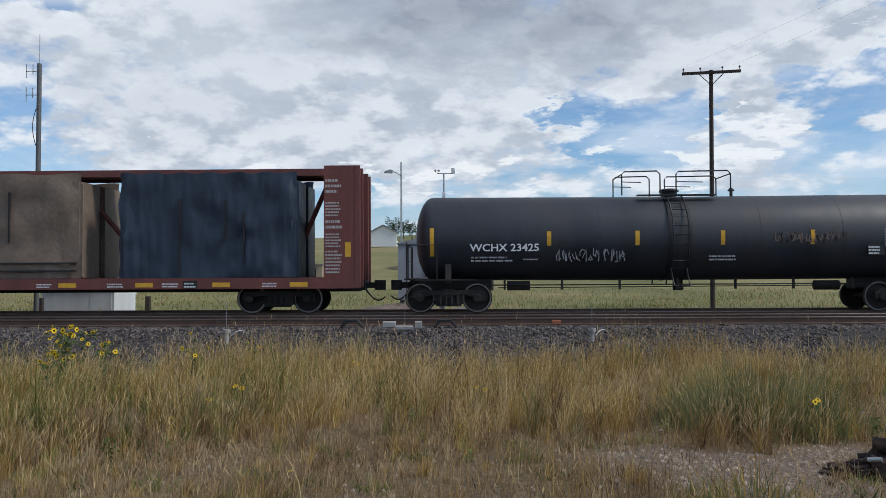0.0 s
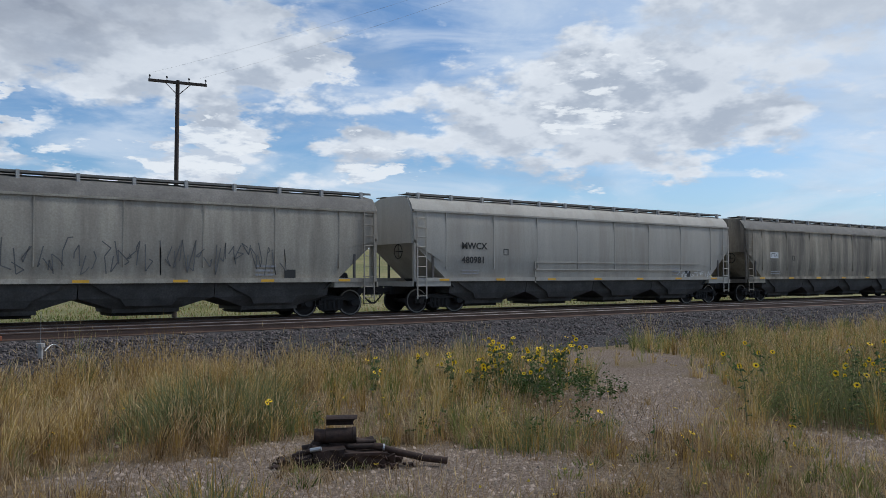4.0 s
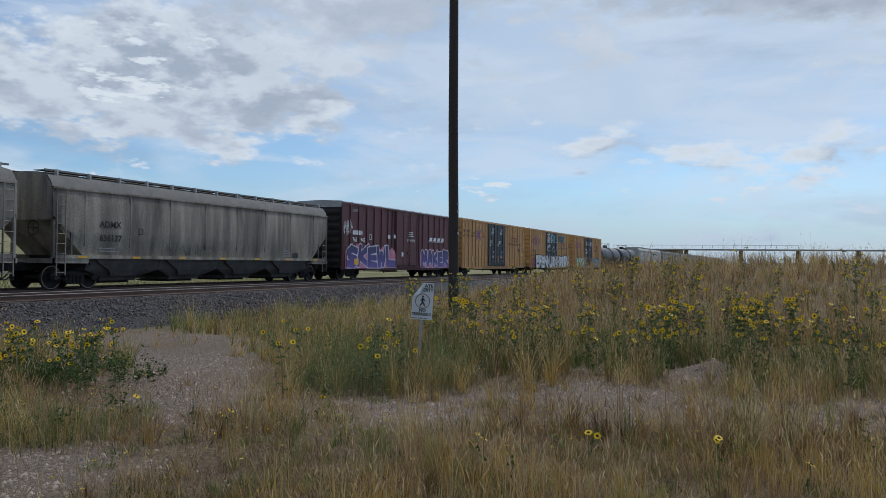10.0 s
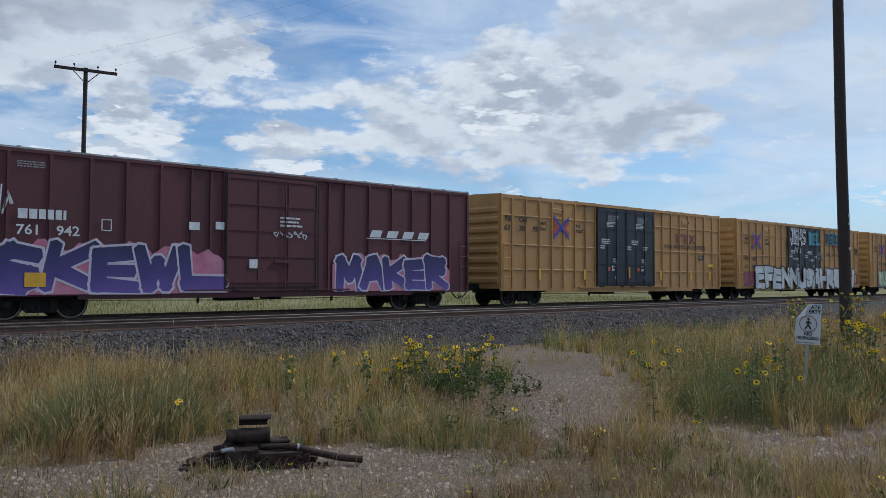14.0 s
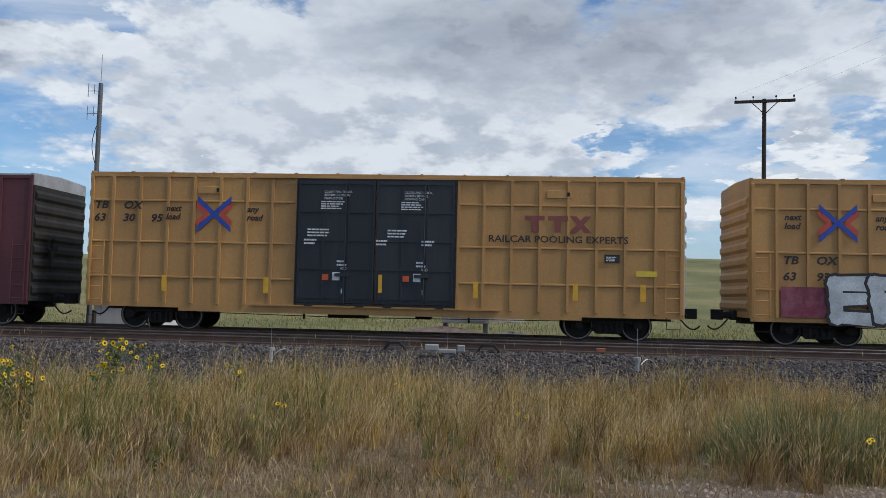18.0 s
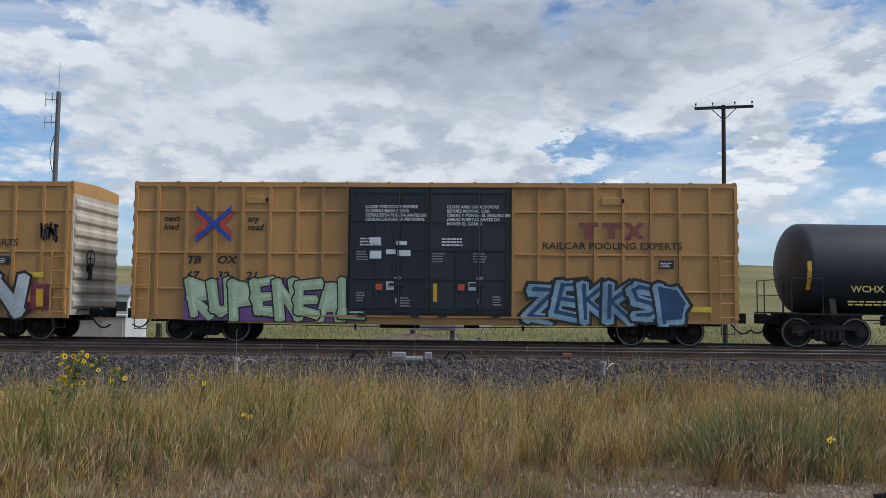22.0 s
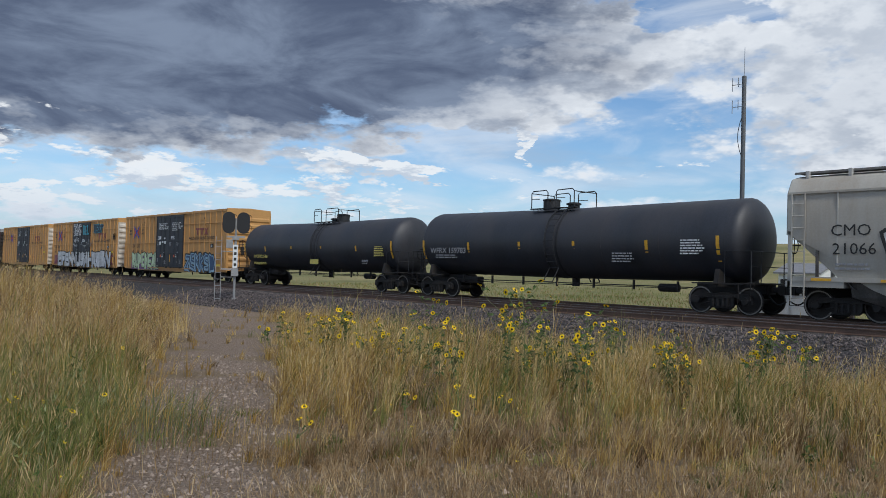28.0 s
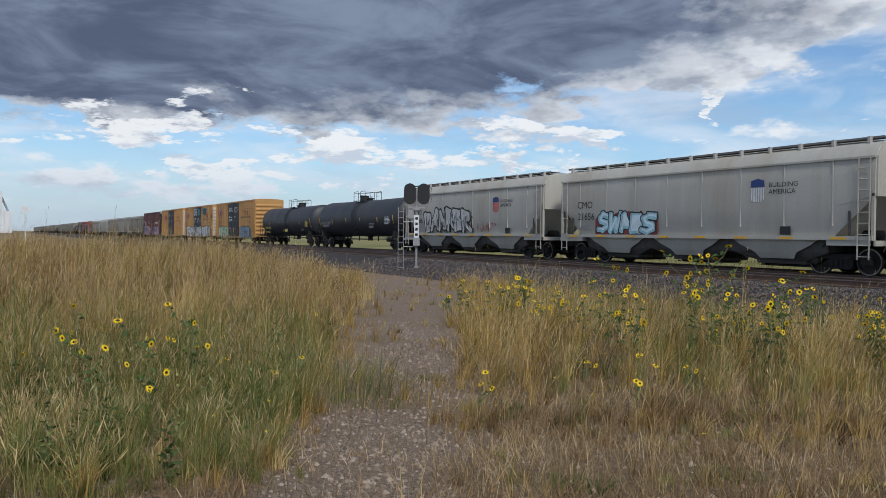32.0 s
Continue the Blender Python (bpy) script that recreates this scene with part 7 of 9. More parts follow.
    me, tip = blades("wispy_stalks", np.stack([x, y, gz(x, y) - 0.01], -1), h, yw, le, rng.uniform(0.0035, 0.007, n), straw, 3, np.repeat(rng.normal(0.62, 0.16, n // 8), 8))
    ob = tagged(new("wispy_stalks", me), "thin tall dry stalks over bare gravelly ground", "grass", kind="stuff")
    pick = rng.uniform(0, 1, n) < 0.4
    sm = spikes("seed_heads", tip[pick], yw[pick], le[pick], rng.uniform(0.04, 0.09, pick.sum()), rng.uniform(0.003, 0.006, pick.sum()), seed_m)
    tagged(part("seed_heads", sm, seed_m, ob), kind="stuff")
    # short litter: stubble on the open ground
    n = 250000
    x, y, r, a = ring_scatter(n, 4.6, 12, -104, 110)
    keep = (y < ballast_foot(x)) & (rng.uniform(0, 1, n) < (0.25 + 0.75 * patchy(x, y, 2.2, 0.4) ** 1.3) * (1 - 0.80 * np.minimum(1, 1.2 * bare(x, y))))
    x, y, r = x[keep], y[keep], r[keep]
    n = len(x)
    me, _ = blades("stubble", np.stack([x, y, gz(x, y)], -1), rng.uniform(0.03, 0.22, n), rng.uniform(0, 6.28, n), np.clip(rng.normal(0.7, 0.35, n), 0.1, 1.6), rng.uniform(0.003, 0.0075, n), pink_straw, 2, np.clip(0.55 + 0.5 * (patchy(x, y, 1.2, 2.5) - 0.5) + rng.normal(0, 0.24, n), 0, 1))
    tagged(new("stubble", me), "short dry stubble and dead stalks on bare ground", "grass", kind="stuff")
    # weeds with pale flowering spikes beside the footpath
    n = 330
    x, y, r, a = ring_scatter(n, 5.6, 11.5, -104, -68)
    keep = (rng.uniform(0, 1, n) < 0.25 + 0.75 * (patchy(x, y, 0.9, 2.2) > 0.5)) & (bare(x, y) < 0.15)
    x, y = np.repeat(x[keep], 5), np.repeat(y[keep], 5)
    n = len(x)
    x, y = x + rng.normal(0, 0.07, n), y + rng.normal(0, 0.07, n)
    h, yw, le = rng.uniform(0.30, 0.62, n), rng.uniform(0, 6.28, n), np.clip(rng.normal(0.4, 0.2, n), 0.05, 0.9)
    me, tip = blades("spiked_weeds", np.stack([x, y, gz(x, y) - 0.01], -1), h, yw, le, rng.uniform(0.005, 0.008, n), green_blade, 3, rng.uniform(0.4, 0.9, n))
    ob = tagged(new("spiked_weeds", me), "grey-green weeds with pale flowering spikes by the footpath", "weeds", kind="stuff")
    sp = material("pale_spikes", (0.33, 0.34, 0.17), 0.85, 0, 0.2, 0.5, 3, 0, island=0.3, translucent=0.25, spec=0.1)
    for name, lo, hi, wd in (("flower_spikes", 0.05, 0.11, 0.007), ("side_spikes", 0.03, 0.06, 0.006)):
        sm = spikes(name, tip + (rng.normal(0, 0.02, (n, 3)) if wd < 0.0065 else 0), yw, le + 0.2, rng.uniform(lo, hi, n), rng.uniform(0.5, 1.0, n) * wd, sp)
        tagged(part(name, sm, sp, ob), kind="stuff")
    # tiny yellow blooms scattered through the weeds
    n = 2600
    x, y, r, a = ring_scatter(n, 5.5, 14, -104, 108)
    keep = (y < ballast_foot(x) - 0.3) & (bare(x, y) < 0.3) & (rng.uniform(0, 1, n) < 0.10 + 0.5 * step(a, 24, 34) * step(a, 75, 60) + 0.3 * step(a, -60, -70) + 0.25 * step(a, 0, -30) * step(r, 8, 10))
    x, y = x[keep], y[keep]
    n = len(x)
    P = np.stack([x, y, gz(x, y) + rng.uniform(0.10, 0.42, n)], -1)
    bm_ = material("tiny_yellow_blooms", (0.78, 0.58, 0.06), 0.7, 0, 0.15, 4, 20, 0, island=0.3, translucent=0.2, spec=0.1)
    tagged(new("yellow_blooms", leaves("yellow_blooms", np.repeat(P, 3, 0), rng.uniform(0.014, 0.03, 3 * n), bm_)), "tiny yellow blooms scattered through the weeds", "flowers", kind="stuff")
    # small dark green weeds hugging the gravel
    n = 800
    x, y, r, a = ring_scatter(n, 5.0, 10.5, -100, 108)
    keep = (rng.uniform(0, 1, n) < 0.25 + 0.6 * (patchy(x, y, 1.0, 3.3) > 0.6)) & (bare(x, y) < 0.7)
    x, y = np.repeat(x[keep], 46), np.repeat(y[keep], 46)
    n = len(x)
    an, d = rng.uniform(0, 6.28, n), 0.13 * np.sqrt(rng.uniform(0, 1, n))
    x, y = x + np.cos(an) * d, y + np.sin(an) * d
    me, _ = blades("low_weeds", np.stack([x, y, gz(x, y) - 0.005], -1), rng.uniform(0.03, 0.14, n), an, np.clip(rng.normal(0.8, 0.4, n), 0.1, 1.8), rng.uniform(0.006, 0.013, n), green_blade, 2, np.repeat(rng.uniform(0.1, 0.8, n // 46), 46) + rng.normal(0, 0.1, n))
    tagged(new("low_weeds", me), "low green and olive weeds on the gravel", "weeds", kind="stuff")
    # far fields behind the railway
    n = 70000
    x, y = rng.uniform(-75, 70, n), 31.5 + 40 * rng.uniform(0, 1, n) ** 1.7
    keep = rng.uniform(0, 1, n) < 0.25 + 0.75 * patchy(x, y, 0.3)
    x, y = x[keep], y[keep]
    n = len(x)
    for mat, name, lab, sel in ((pink_straw, "field_grass", "dry grass field beyond the railway", rng.uniform(0, 1, n) < 0.30), (green_blade, "field_weeds", "green weeds in the field beyond the railway", None)):
        s = sel if sel is not None else ~last
        last = s
        k = s.sum()
        me, _ = blades(name, np.stack([x[s], y[s], gz(x[s], y[s])], -1), rng.uniform(0.10, 0.34, k), rng.uniform(0, 6.28, k), np.clip(rng.normal(0.6, 0.3, k), 0.05, 1.4), rng.uniform(0.02, 0.055, k), mat, 2, 0.3 + 0.5 * patchy(x[s], y[s], 0.25, 1.1) + rng.normal(0, 0.08, k))
        tagged(new(name, me), lab, "grass", kind="stuff")


build_grass()


def build_weeds():
    # leafy weeds: thin stems with leaves all the way up
    stems, P, S, Q, SQ = [], [], [], [], []

    def plant(px, py, hh, spread, many, pale):
        z0 = float(gz(px, py))
        for _ in range(many):
            an, le = rng.uniform(0, 6.28), abs(rng.normal(0, spread))
            ht = hh * rng.uniform(0.6, 1.05)
            ex, ey = px + math.cos(an) * le, py + math.sin(an) * le
            bx, by = px + math.cos(an) * le * 0.45, py + math.sin(an) * le * 0.45
            stems.append((bx, by, z0, ht, math.atan2(ey - by, ex - bx), math.hypot(ex - bx, ey - by) / max(ht, 0.1)))
            k = int(10 + (12 if pale else 22) * ht)
            t = rng.uniform(0.12, 1.0, k)
            pts = np.stack([bx + (ex - bx) * t ** 1.8, by + (ey - by) * t ** 1.8, z0 + ht * t], -1) + rng.normal(0, 0.02, (k, 3))
            (Q if pale else P).append(pts)
            (SQ if pale else S).append(rng.uniform(0.03, 0.075, k) * (1.25 - 0.6 * t) * (0.75 if pale else 1.0))

    for bx, by, rad, hh, dark in BUSHES:
        for _ in range(int(34 * rad)):
            an, d = rng.uniform(0, 6.28), rad * math.sqrt(rng.uniform(0, 1))
            plant(bx + math.cos(an) * d, by + math.sin(an) * d, hh * (1.0 - 0.45 * (d / rad) ** 2) * rng.uniform(0.7, 1.1), 0.13, 4, not dark)
    n = 1700
    x, y, r, a = ring_scatter(n, 5, 24, -100, 106)
    w = 0.08 + 0.95 * step(a, -65, -70) * step(r, 16, 10) + 0.85 * step(a, 62, 68) * step(r, 10.8, 11.6) * step(r, 20, 14) + 0.25 * step(a, 26, 34) * step(a, 66, 60)
    keep = (y < ballast_foot(x) - 0.2) & (r > np.where(a < -66, 5.2, 7)) & (bare(x, y) < 0.12) & (rng.uniform(0, 1, n) < w)
    for px, py, pr, pa in zip(x[keep], y[keep], r[keep], a[keep]):
        tallness = 0.85 if pa > 62 and pr > 10.5 else (0.55 if pa < -66 else 0.32)
        plant(px, py, tallness * rng.uniform(0.6, 1.1), 0.10, 3, rng.uniform() < 0.45)
    st = np.array(stems)
    me, _ = blades("weed_stems", st[:, :3], st[:, 3], st[:, 4], np.clip(st[:, 5], 0, 1.5), np.full(len(st), 0.009), stem_m, 3)
    ob = tagged(new("leafy_weeds", me), "leafy green and grey-green weeds in the grass", "weeds", kind="stuff")
    tagged(part("leaves", leaves("leaves", np.concatenate(P), np.concatenate(S), leaf_m), leaf_m, ob), kind="stuff")
    tagged(part("pale_leaves", leaves("pale_leaves", np.concatenate(Q), np.concatenate(SQ), pale_leaf), pale_leaf, ob), kind="stuff")


build_weeds()


def grass_clump(name, cx, cy, rad, tall, count, mat, label, dry=0.0):
    """A feathery clump of long blades; dry: the share of straw among them."""
    ob = None
    for share, m in ((1 - dry, mat), (dry, straw)):
        k = int(count * share)
        if not k:
            continue
        an, d = rng.uniform(0, 6.28, k), rad * np.sqrt(rng.uniform(0, 1, k)) * rng.uniform(0.6, 1.15, k)
        x, y = cx + np.cos(an) * d * 1.25, cy + np.sin(an) * d
        h = tall * (1.0 - 0.45 * (d / rad) ** 2) * rng.uniform(0.35, 1.2, k) * (0.7 + 0.6 * patchy(x, y, 3.0, 0.3))
        me, _ = blades(name, np.stack([x, y, gz(x, y) - 0.01], -1), h, np.where(rng.uniform(0, 1, k) < 0.5, an, rng.uniform(0, 6.28, k)), np.clip(rng.normal(0.38, 0.25, k), 0.05, 1.2), rng.uniform(0.004, 0.010, k), m, 3, 0.25 + 0.6 * patchy(x, y, 3.3, 1.9) + rng.normal(0, 0.16, k))
        if ob is None:
            ob = tagged(new(name, me), label, "grass", kind="stuff")
        else:
            tagged(part("dry_blades", me, m, ob), kind="stuff")


feather = grass_material("feathery_green", ((0.0, (0.06, 0.075, 0.03)), (0.4, (0.15, 0.17, 0.07)), (0.75, (0.24, 0.25, 0.11)), (1.0, (0.38, 0.36, 0.18))))
grass_clump("green_clump", 3.1, 8.6, 0.9, 0.78, 3000, feather, "feathery green clump of long grass among straw", 0.08)
grass_clump("green_clump", 9.9, 4.8, 1.2, 0.75, 1500, feather, "pale green weeds growing beside the sign")
grass_clump("green_clump", 2.0, 5.6, 0.5, 0.3, 500, feather, "low green tuft on the gravel", 0.4)
grass_clump("green_clump", 5.6, 6.0, 0.7, 0.35, 800, feather, "low green grass beside the scrap", 0.4)
for gx, gy, gr, gh, gn in ((4.3, 14.1, 0.7, 1.05, 420), (4.9, 13.7, 0.5, 0.9, 240), (6.9, 13.8, 0.5, 1.0, 260), (1.1, 14.4, 0.9, 0.7, 260), (-1.6, 14.5, 0.8, 0.75, 240), (-4.2, 14.3, 1.0, 0.7, 260), (-7.0, 13.4, 1.0, 0.75, 260), (2.6, 13.2, 0.8, 0.8, 260), (9.4, 13.4, 0.6, 0.75, 200)):
    grass_clump("straw_clump", gx, gy, gr, gh, gn, straw, "tall pale feathery clump of dry grass")
for gx, gy, gr, gh in ((-8.0, 3.1, 0.9, 0.5), (-7.0, 1.2, 1.0, 0.5), (-9.5, 2.0, 1.2, 0.6)):
    grass_clump("green_clump", gx, gy, gr, gh, 800, feather, "green grass and weeds beside the footpath", 0.2)


# sunflowers: a few shapes of plant, then copies
def head_mesh():
    pet, disc = Geo(), Geo()
    n = 14
    for k in range(n):
        a = 2 * math.pi * k / n
        c, s = math.cos(a), math.sin(a)
        u, v = Vector((c, s, 0)), Vector((-s, c, 0))
        pet.add([u * 0.012 - v * 0.004 + Vector((0, 0, 0.002)), u * 0.03 - v * 0.0095 + Vector((0, 0, 0.006)), u * 0.052 + Vector((0, 0, 0.001 + 0.006 * math.sin(k * 2.4))), u * 0.03 + v * 0.0095 + Vector((0, 0, 0.006)), u * 0.012 + v * 0.004 + Vector((0, 0, 0.002))], ((0, 1, 2, 3, 4),))
    disc.lathe([(0.004, -0.006), (0.015, -0.004), (0.0185, 0.004), (0.014, 0.011), (0.004, 0.014)], (0, 0, 0), "z", 10)
    return multi("flower_head", ((pet, petal_m), (disc, disc_m)), 60)


def leaf_geo(g, base, d, size, droop):
    d = Vector(d).normalized()
    s = d.cross(Vector((0, 0, 1))).normalized()
    b = Vector(base)
    mid, tip = b + d * size * 0.5 + Vector((0, 0, 0.02)), b + d * size - Vector((0, 0, droop * size))
    g.add([b, b + d * size * 0.3 - s * size * 0.3, mid - s * size * 0.24 - Vector((0, 0, 0.02)), tip, mid + s * size * 0.24 - Vector((0, 0, 0.02)), b + d * size * 0.3 + s * size * 0.3, mid], ((0, 1, 2, 6), (2, 3, 6), (6, 3, 4), (0, 6, 4, 5)))


def sunflower(height, branches, seed, group, label):
    rs = random.Random(seed)
    pl = thing("sunflower_plant", label, "sunflower", group)
    head = shared("flower_head", head_mesh)
    st, lv, tops, arms = Geo(), Geo(), [], []
    bend = rs.uniform(-0.1, 0.1)
    main = [(bend * t * t, 0.05 * rs.uniform(-1, 1) * t, height * t) for t in (0, 0.35, 0.7, 1.0)]
    st.tube(main, 0.009 if height > 0.5 else 0.004, 5, 0.004 if height > 0.5 else 0.0025)
    tops.append(main[-1])
    for k in range(branches):
        t = rs.uniform(0.35, 0.9)
        an = rs.uniform(0, 6.28)
        l = rs.uniform(0.14, 0.40) * height
        b = Vector((bend * t * t, 0, height * t))
        e = b + Vector((math.cos(an) * l * 0.8, math.sin(an) * l * 0.8, l * 0.9))
        st.tube((b, b.lerp(e, 0.5) + Vector((math.cos(an), math.sin(an), -0.2)) * l * 0.12, e), 0.005, 4, 0.003)
        tops.append(tuple(e))
        arms.append((b, e))
    for k in range(int(6 + 10 * height + 2.2 * branches) if height > 0.5 else 4):
        t = rs.uniform(0.15, 0.92)
        an = rs.uniform(0, 6.28)
        base = (bend * t * t, 0, height * t)
        if arms and k % 2:
            b, e = rs.choice(arms)
            base = tuple(b.lerp(e, rs.uniform(0.2, 0.95)))
        leaf_geo(lv, base, (math.cos(an), math.sin(an), rs.uniform(0.0, 0.5)), rs.uniform(0.06, 0.13) * (1.15 - 0.5 * t) * (1.0 if height > 0.5 else 0.5), rs.uniform(0.1, 0.5))
    part("stem", st, stem_m, pl)
    part("foliage", lv, leaf_m, pl)
    for p in tops:
        o = part("flower_head", head, petal_m, pl)
        yaw, tilt = rs.gauss(-90, 85), rs.uniform(20, 100)
        o.matrix_basis = Matrix.Translation(p) @ pose(0, 0, 0, 0, 0, yaw) @ pose(0, 0, 0, 0, tilt, 0) @ Matrix.Scale(rs.uniform(0.50, 0.92) * (1.0 if height > 0.5 else 0.85), 4)
    return pl


def build_sunflowers():
    rs = random.Random(77)
    lab = {0: "single small wild sunflower in dry grass", 1: "branching wild sunflower with yellow heads", 2: "tall wild sunflower thicket stem with many heads", 3: "low bushy wild sunflower with small yellow heads"}
    models = {0: [sunflower(h, b, 10 + k, "wild sunflowers", lab[0]) for k, (h, b) in enumerate(((0.34, 0), (0.42, 1), (0.28, 0)))],
              1: [sunflower(h, b, 30 + k, "wild sunflowers", lab[1]) for k, (h, b) in enumerate(((0.75, 4), (0.85, 5), (0.68, 3), (0.9, 6)))],
              2: [sunflower(h, b, 50 + k, "wild sunflowers", lab[2]) for k, (h, b) in enumerate(((0.95, 6), (1.1, 7), (0.85, 5), (1.2, 8)))],
              3: [sunflower(h, b, 70 + k, "wild sunflowers", lab[3]) for k, (h, b) in enumerate(((0.60, 5), (0.68, 6), (0.52, 4)))]}
    fresh = {k: list(v) for k, v in models.items()}
    beds = ((66, 100, 11.8, 16, 1, 84), (64, 104, 15, 25, 2, 66), (39, 49, 10.4, 13.4, 3, 13), (30, 41, 10.5, 13.0, 3, 8), (-50, -37, 8.6, 11.5, 2, 8), (-56, -22, 10.5, 14.0, 1, 14), (-56, -30, 10.0, 14.0, 3, 16), (-34, -22, 12, 14.5, 1, 6), (-30, -12, 11.5, 14.5, 1, 5), (-18, 22, 8.0, 13.5, 0, 13),
            (-97, -78, 6.5, 10.5, 1, 6), (-96, -70, 6.0, 14.0, 0, 26), (-61, -55, 13.5, 17.5, 3, 12), (62, 95, 5.4, 6.6, 0, 6), (20, 60, 6.5, 8.5, 0, 5), (56, 66, 9.5, 12, 1, 6), (-70, -40, 6, 9, 0, 9))
    for az, r, k, sc in ((-42.6, 10.8, 3, 1.18), (-43.9, 11.2, 1, 1.05)):
        x, y = r * math.sin(radians(az)), r * math.cos(radians(az))
        copy_thing(models[2][k], pose(x, y, float(gz(x, y)) - 0.01, 0, 0, -az + 40 * k) @ Matrix.Scale(sc, 4))
    for a0, a1, r0, r1, k, count in beds:
        made = 0
        while made < count:
            a, r = radians(rs.uniform(a0, a1)), rs.uniform(r0, r1)
            x, y = r * math.sin(a), r * math.cos(a)
            if y > float(ballast_foot(x)) - 0.1 or float(bare(x, y)) > 0.3:
                made += 0.25
                continue
            m = pose(x, y, float(gz(x, y)) - 0.01, 0, 0, -math.degrees(a) + rs.uniform(-100, 100))
            if fresh[k]:
                fresh[k].pop().matrix_basis = m
            else:
                copy_thing(rs.choice(models[k]), m)
            made += 1


build_sunflowers()

# ---- things beside the railway ----
pole_wood = material("pole_wood", (0.055, 0.042, 0.036), 0.9, 0, 0.3, 2, 25, 0.4, streak=True)
mast_grey = material("mast_grey", (0.14, 0.145, 0.15), 0.6, 0.4, 0.15, 3, 25, 0.05)
grey_metal = material("galvanised_metal", (0.42, 0.43, 0.44), 0.5, 0.7, 0.15, 3, 25, 0.05)
white_metal = material("white_metal", (0.72, 0.74, 0.75), 0.55, 0, 0.12, 1.5, 20, 0.04, (0.45, 0.43, 0.40), 0.4, True)
silver_case = material("silver_case", (0.34, 0.36, 0.39), 0.5, 0.2, 0.12, 1.5, 20, 0.04)
concrete = material("concrete", (0.36, 0.345, 0.33), 0.9, 0, 0.2, 4, 30, 0.3)
rusty = material("rusty_scrap", (0.045, 0.028, 0.022), 0.8, 0.3, 0.5, 6, 30, 0.4, (0.10, 0.05, 0.03), 0.5)
signal_black = material("signal_black", (0.012, 0.012, 0.013), 0.6, 0, 0.2, 3, 25, 0.05)


def spot(az, r):
    a = radians(az)
    return r * math.sin(a), r * math.cos(a)


def telegraph_pole():
    x, y = spot(17.3, 40)
    p = thing("telegraph_pole", "dark wooden telegraph pole with one braced crossarm", "utility pole")
    p.matrix_basis = pose(x, y, float(gz(x, y)) - 0.05, 0, 0.4, -12)
    top = 11.5
    part("pole", Geo().tube([(0, 0, top * k / 6) for k in range(7)], 0.12, 10, 0.095), pole_wood, p, smooth_angle=40)
    part("crossarm", Geo().box(-1.33, 1.33, -0.19, -0.09, top - 0.2, top - 0.07), pole_wood, p)
    for s in (-1, 1):
        part("brace", Geo().tube(((0, -0.14, top - 0.75), (s * 0.62, -0.2, top - 0.15)), 0.02, 4), pole_wood, p)
    for xx in (-1.27, -0.5, 0.5, 1.27):
        ins = part("insulator", Geo().tube(((xx, -0.14, top - 0.07), (xx, -0.14, top + 0.06)), 0.014, 5).lathe([(0.035, 0.05), (0.045, 0.08), (0.04, 0.13), (0.015, 0.15)], (xx, -0.14, top - 0.02), "z", 8), signal_black, p)


def pole_wires():
    ax, ay = spot(17.3, 40)
    bx, by = spot(68.4, 22)
    for k, (off, za, zb) in enumerate(((-1.1, 11.4, 12.5), (1.1, 11.4, 12.5))):
        w = thing("overhead_wire", "thin dark wire hanging between two wooden poles", "wire", "overhead wires")
        pts = []
        for j in range(25):
            u = j / 24
            pts.append((ax + off * (1 - u) + (bx - ax) * u, ay - 0.14 + (by - ay) * u + 0.12 * off * u, za + (zb - za) * u - 1.6 * u * (1 - u)))
        part("strand", Geo().tube(pts, 0.0028, 5), grey_metal, w)


def near_pole():
    x, y = spot(68.4, 22)
    p = thing("utility_pole", "weathered dark wooden pole rising out of sunflowers", "utility pole")
    p.matrix_basis = pose(x, y, float(gz(x, y)) - 0.05, -0.5, -0.4, 0)
    part("pole", Geo().tube([(0.02 * math.sin(k * 1.3), 0, 13 * k / 9) for k in range(10)], 0.145, 12, 0.115), pole_wood, p, smooth_angle=40)
    for z in (3.2, 3.0, 2.4):
        part("steel_tag", Geo().box(-0.07, 0.03, -0.15, -0.142, z, z + 0.06), grey_metal, p)


def radio_mast():
    x, y = spot(-28.2, 34)
    p = thing("radio_mast", "slender grey radio mast with side antennas", "antenna mast")
    p.matrix_basis = pose(x, y, float(gz(x, y)), 0, 0.2, 0)
    H = 9.93
    part("pole", Geo().tube([(0, 0, H * k / 4) for k in range(5)], 0.10, 10, 0.085), mast_grey, p, smooth_angle=40)
    part("whip", Geo().tube(((0.0, 0, H), (0.0, 0, H + 1.15)), 0.012, 5), grey_metal, p)
    for z in (H - 0.3, H - 1.2):
        a = part("side_antenna", Geo().tube(((0, 0, z), (-0.5, 0, z)), 0.016, 5).tube(((-0.5, 0, z - 0.25), (-0.5, 0, z + 0.3)), 0.016, 5).tube(((-0.25, 0, z - 0.1), (-0.25, 0, z + 0.28)), 0.016, 5), grey_metal, p)
    part("cable_loop", Geo().tube([(-0.1 - 0.14 * math.sin(k / 8 * 3.14), 0, H - 1.7 - k * 0.18) for k in range(9)], 0.014, 5), signal_black, p)


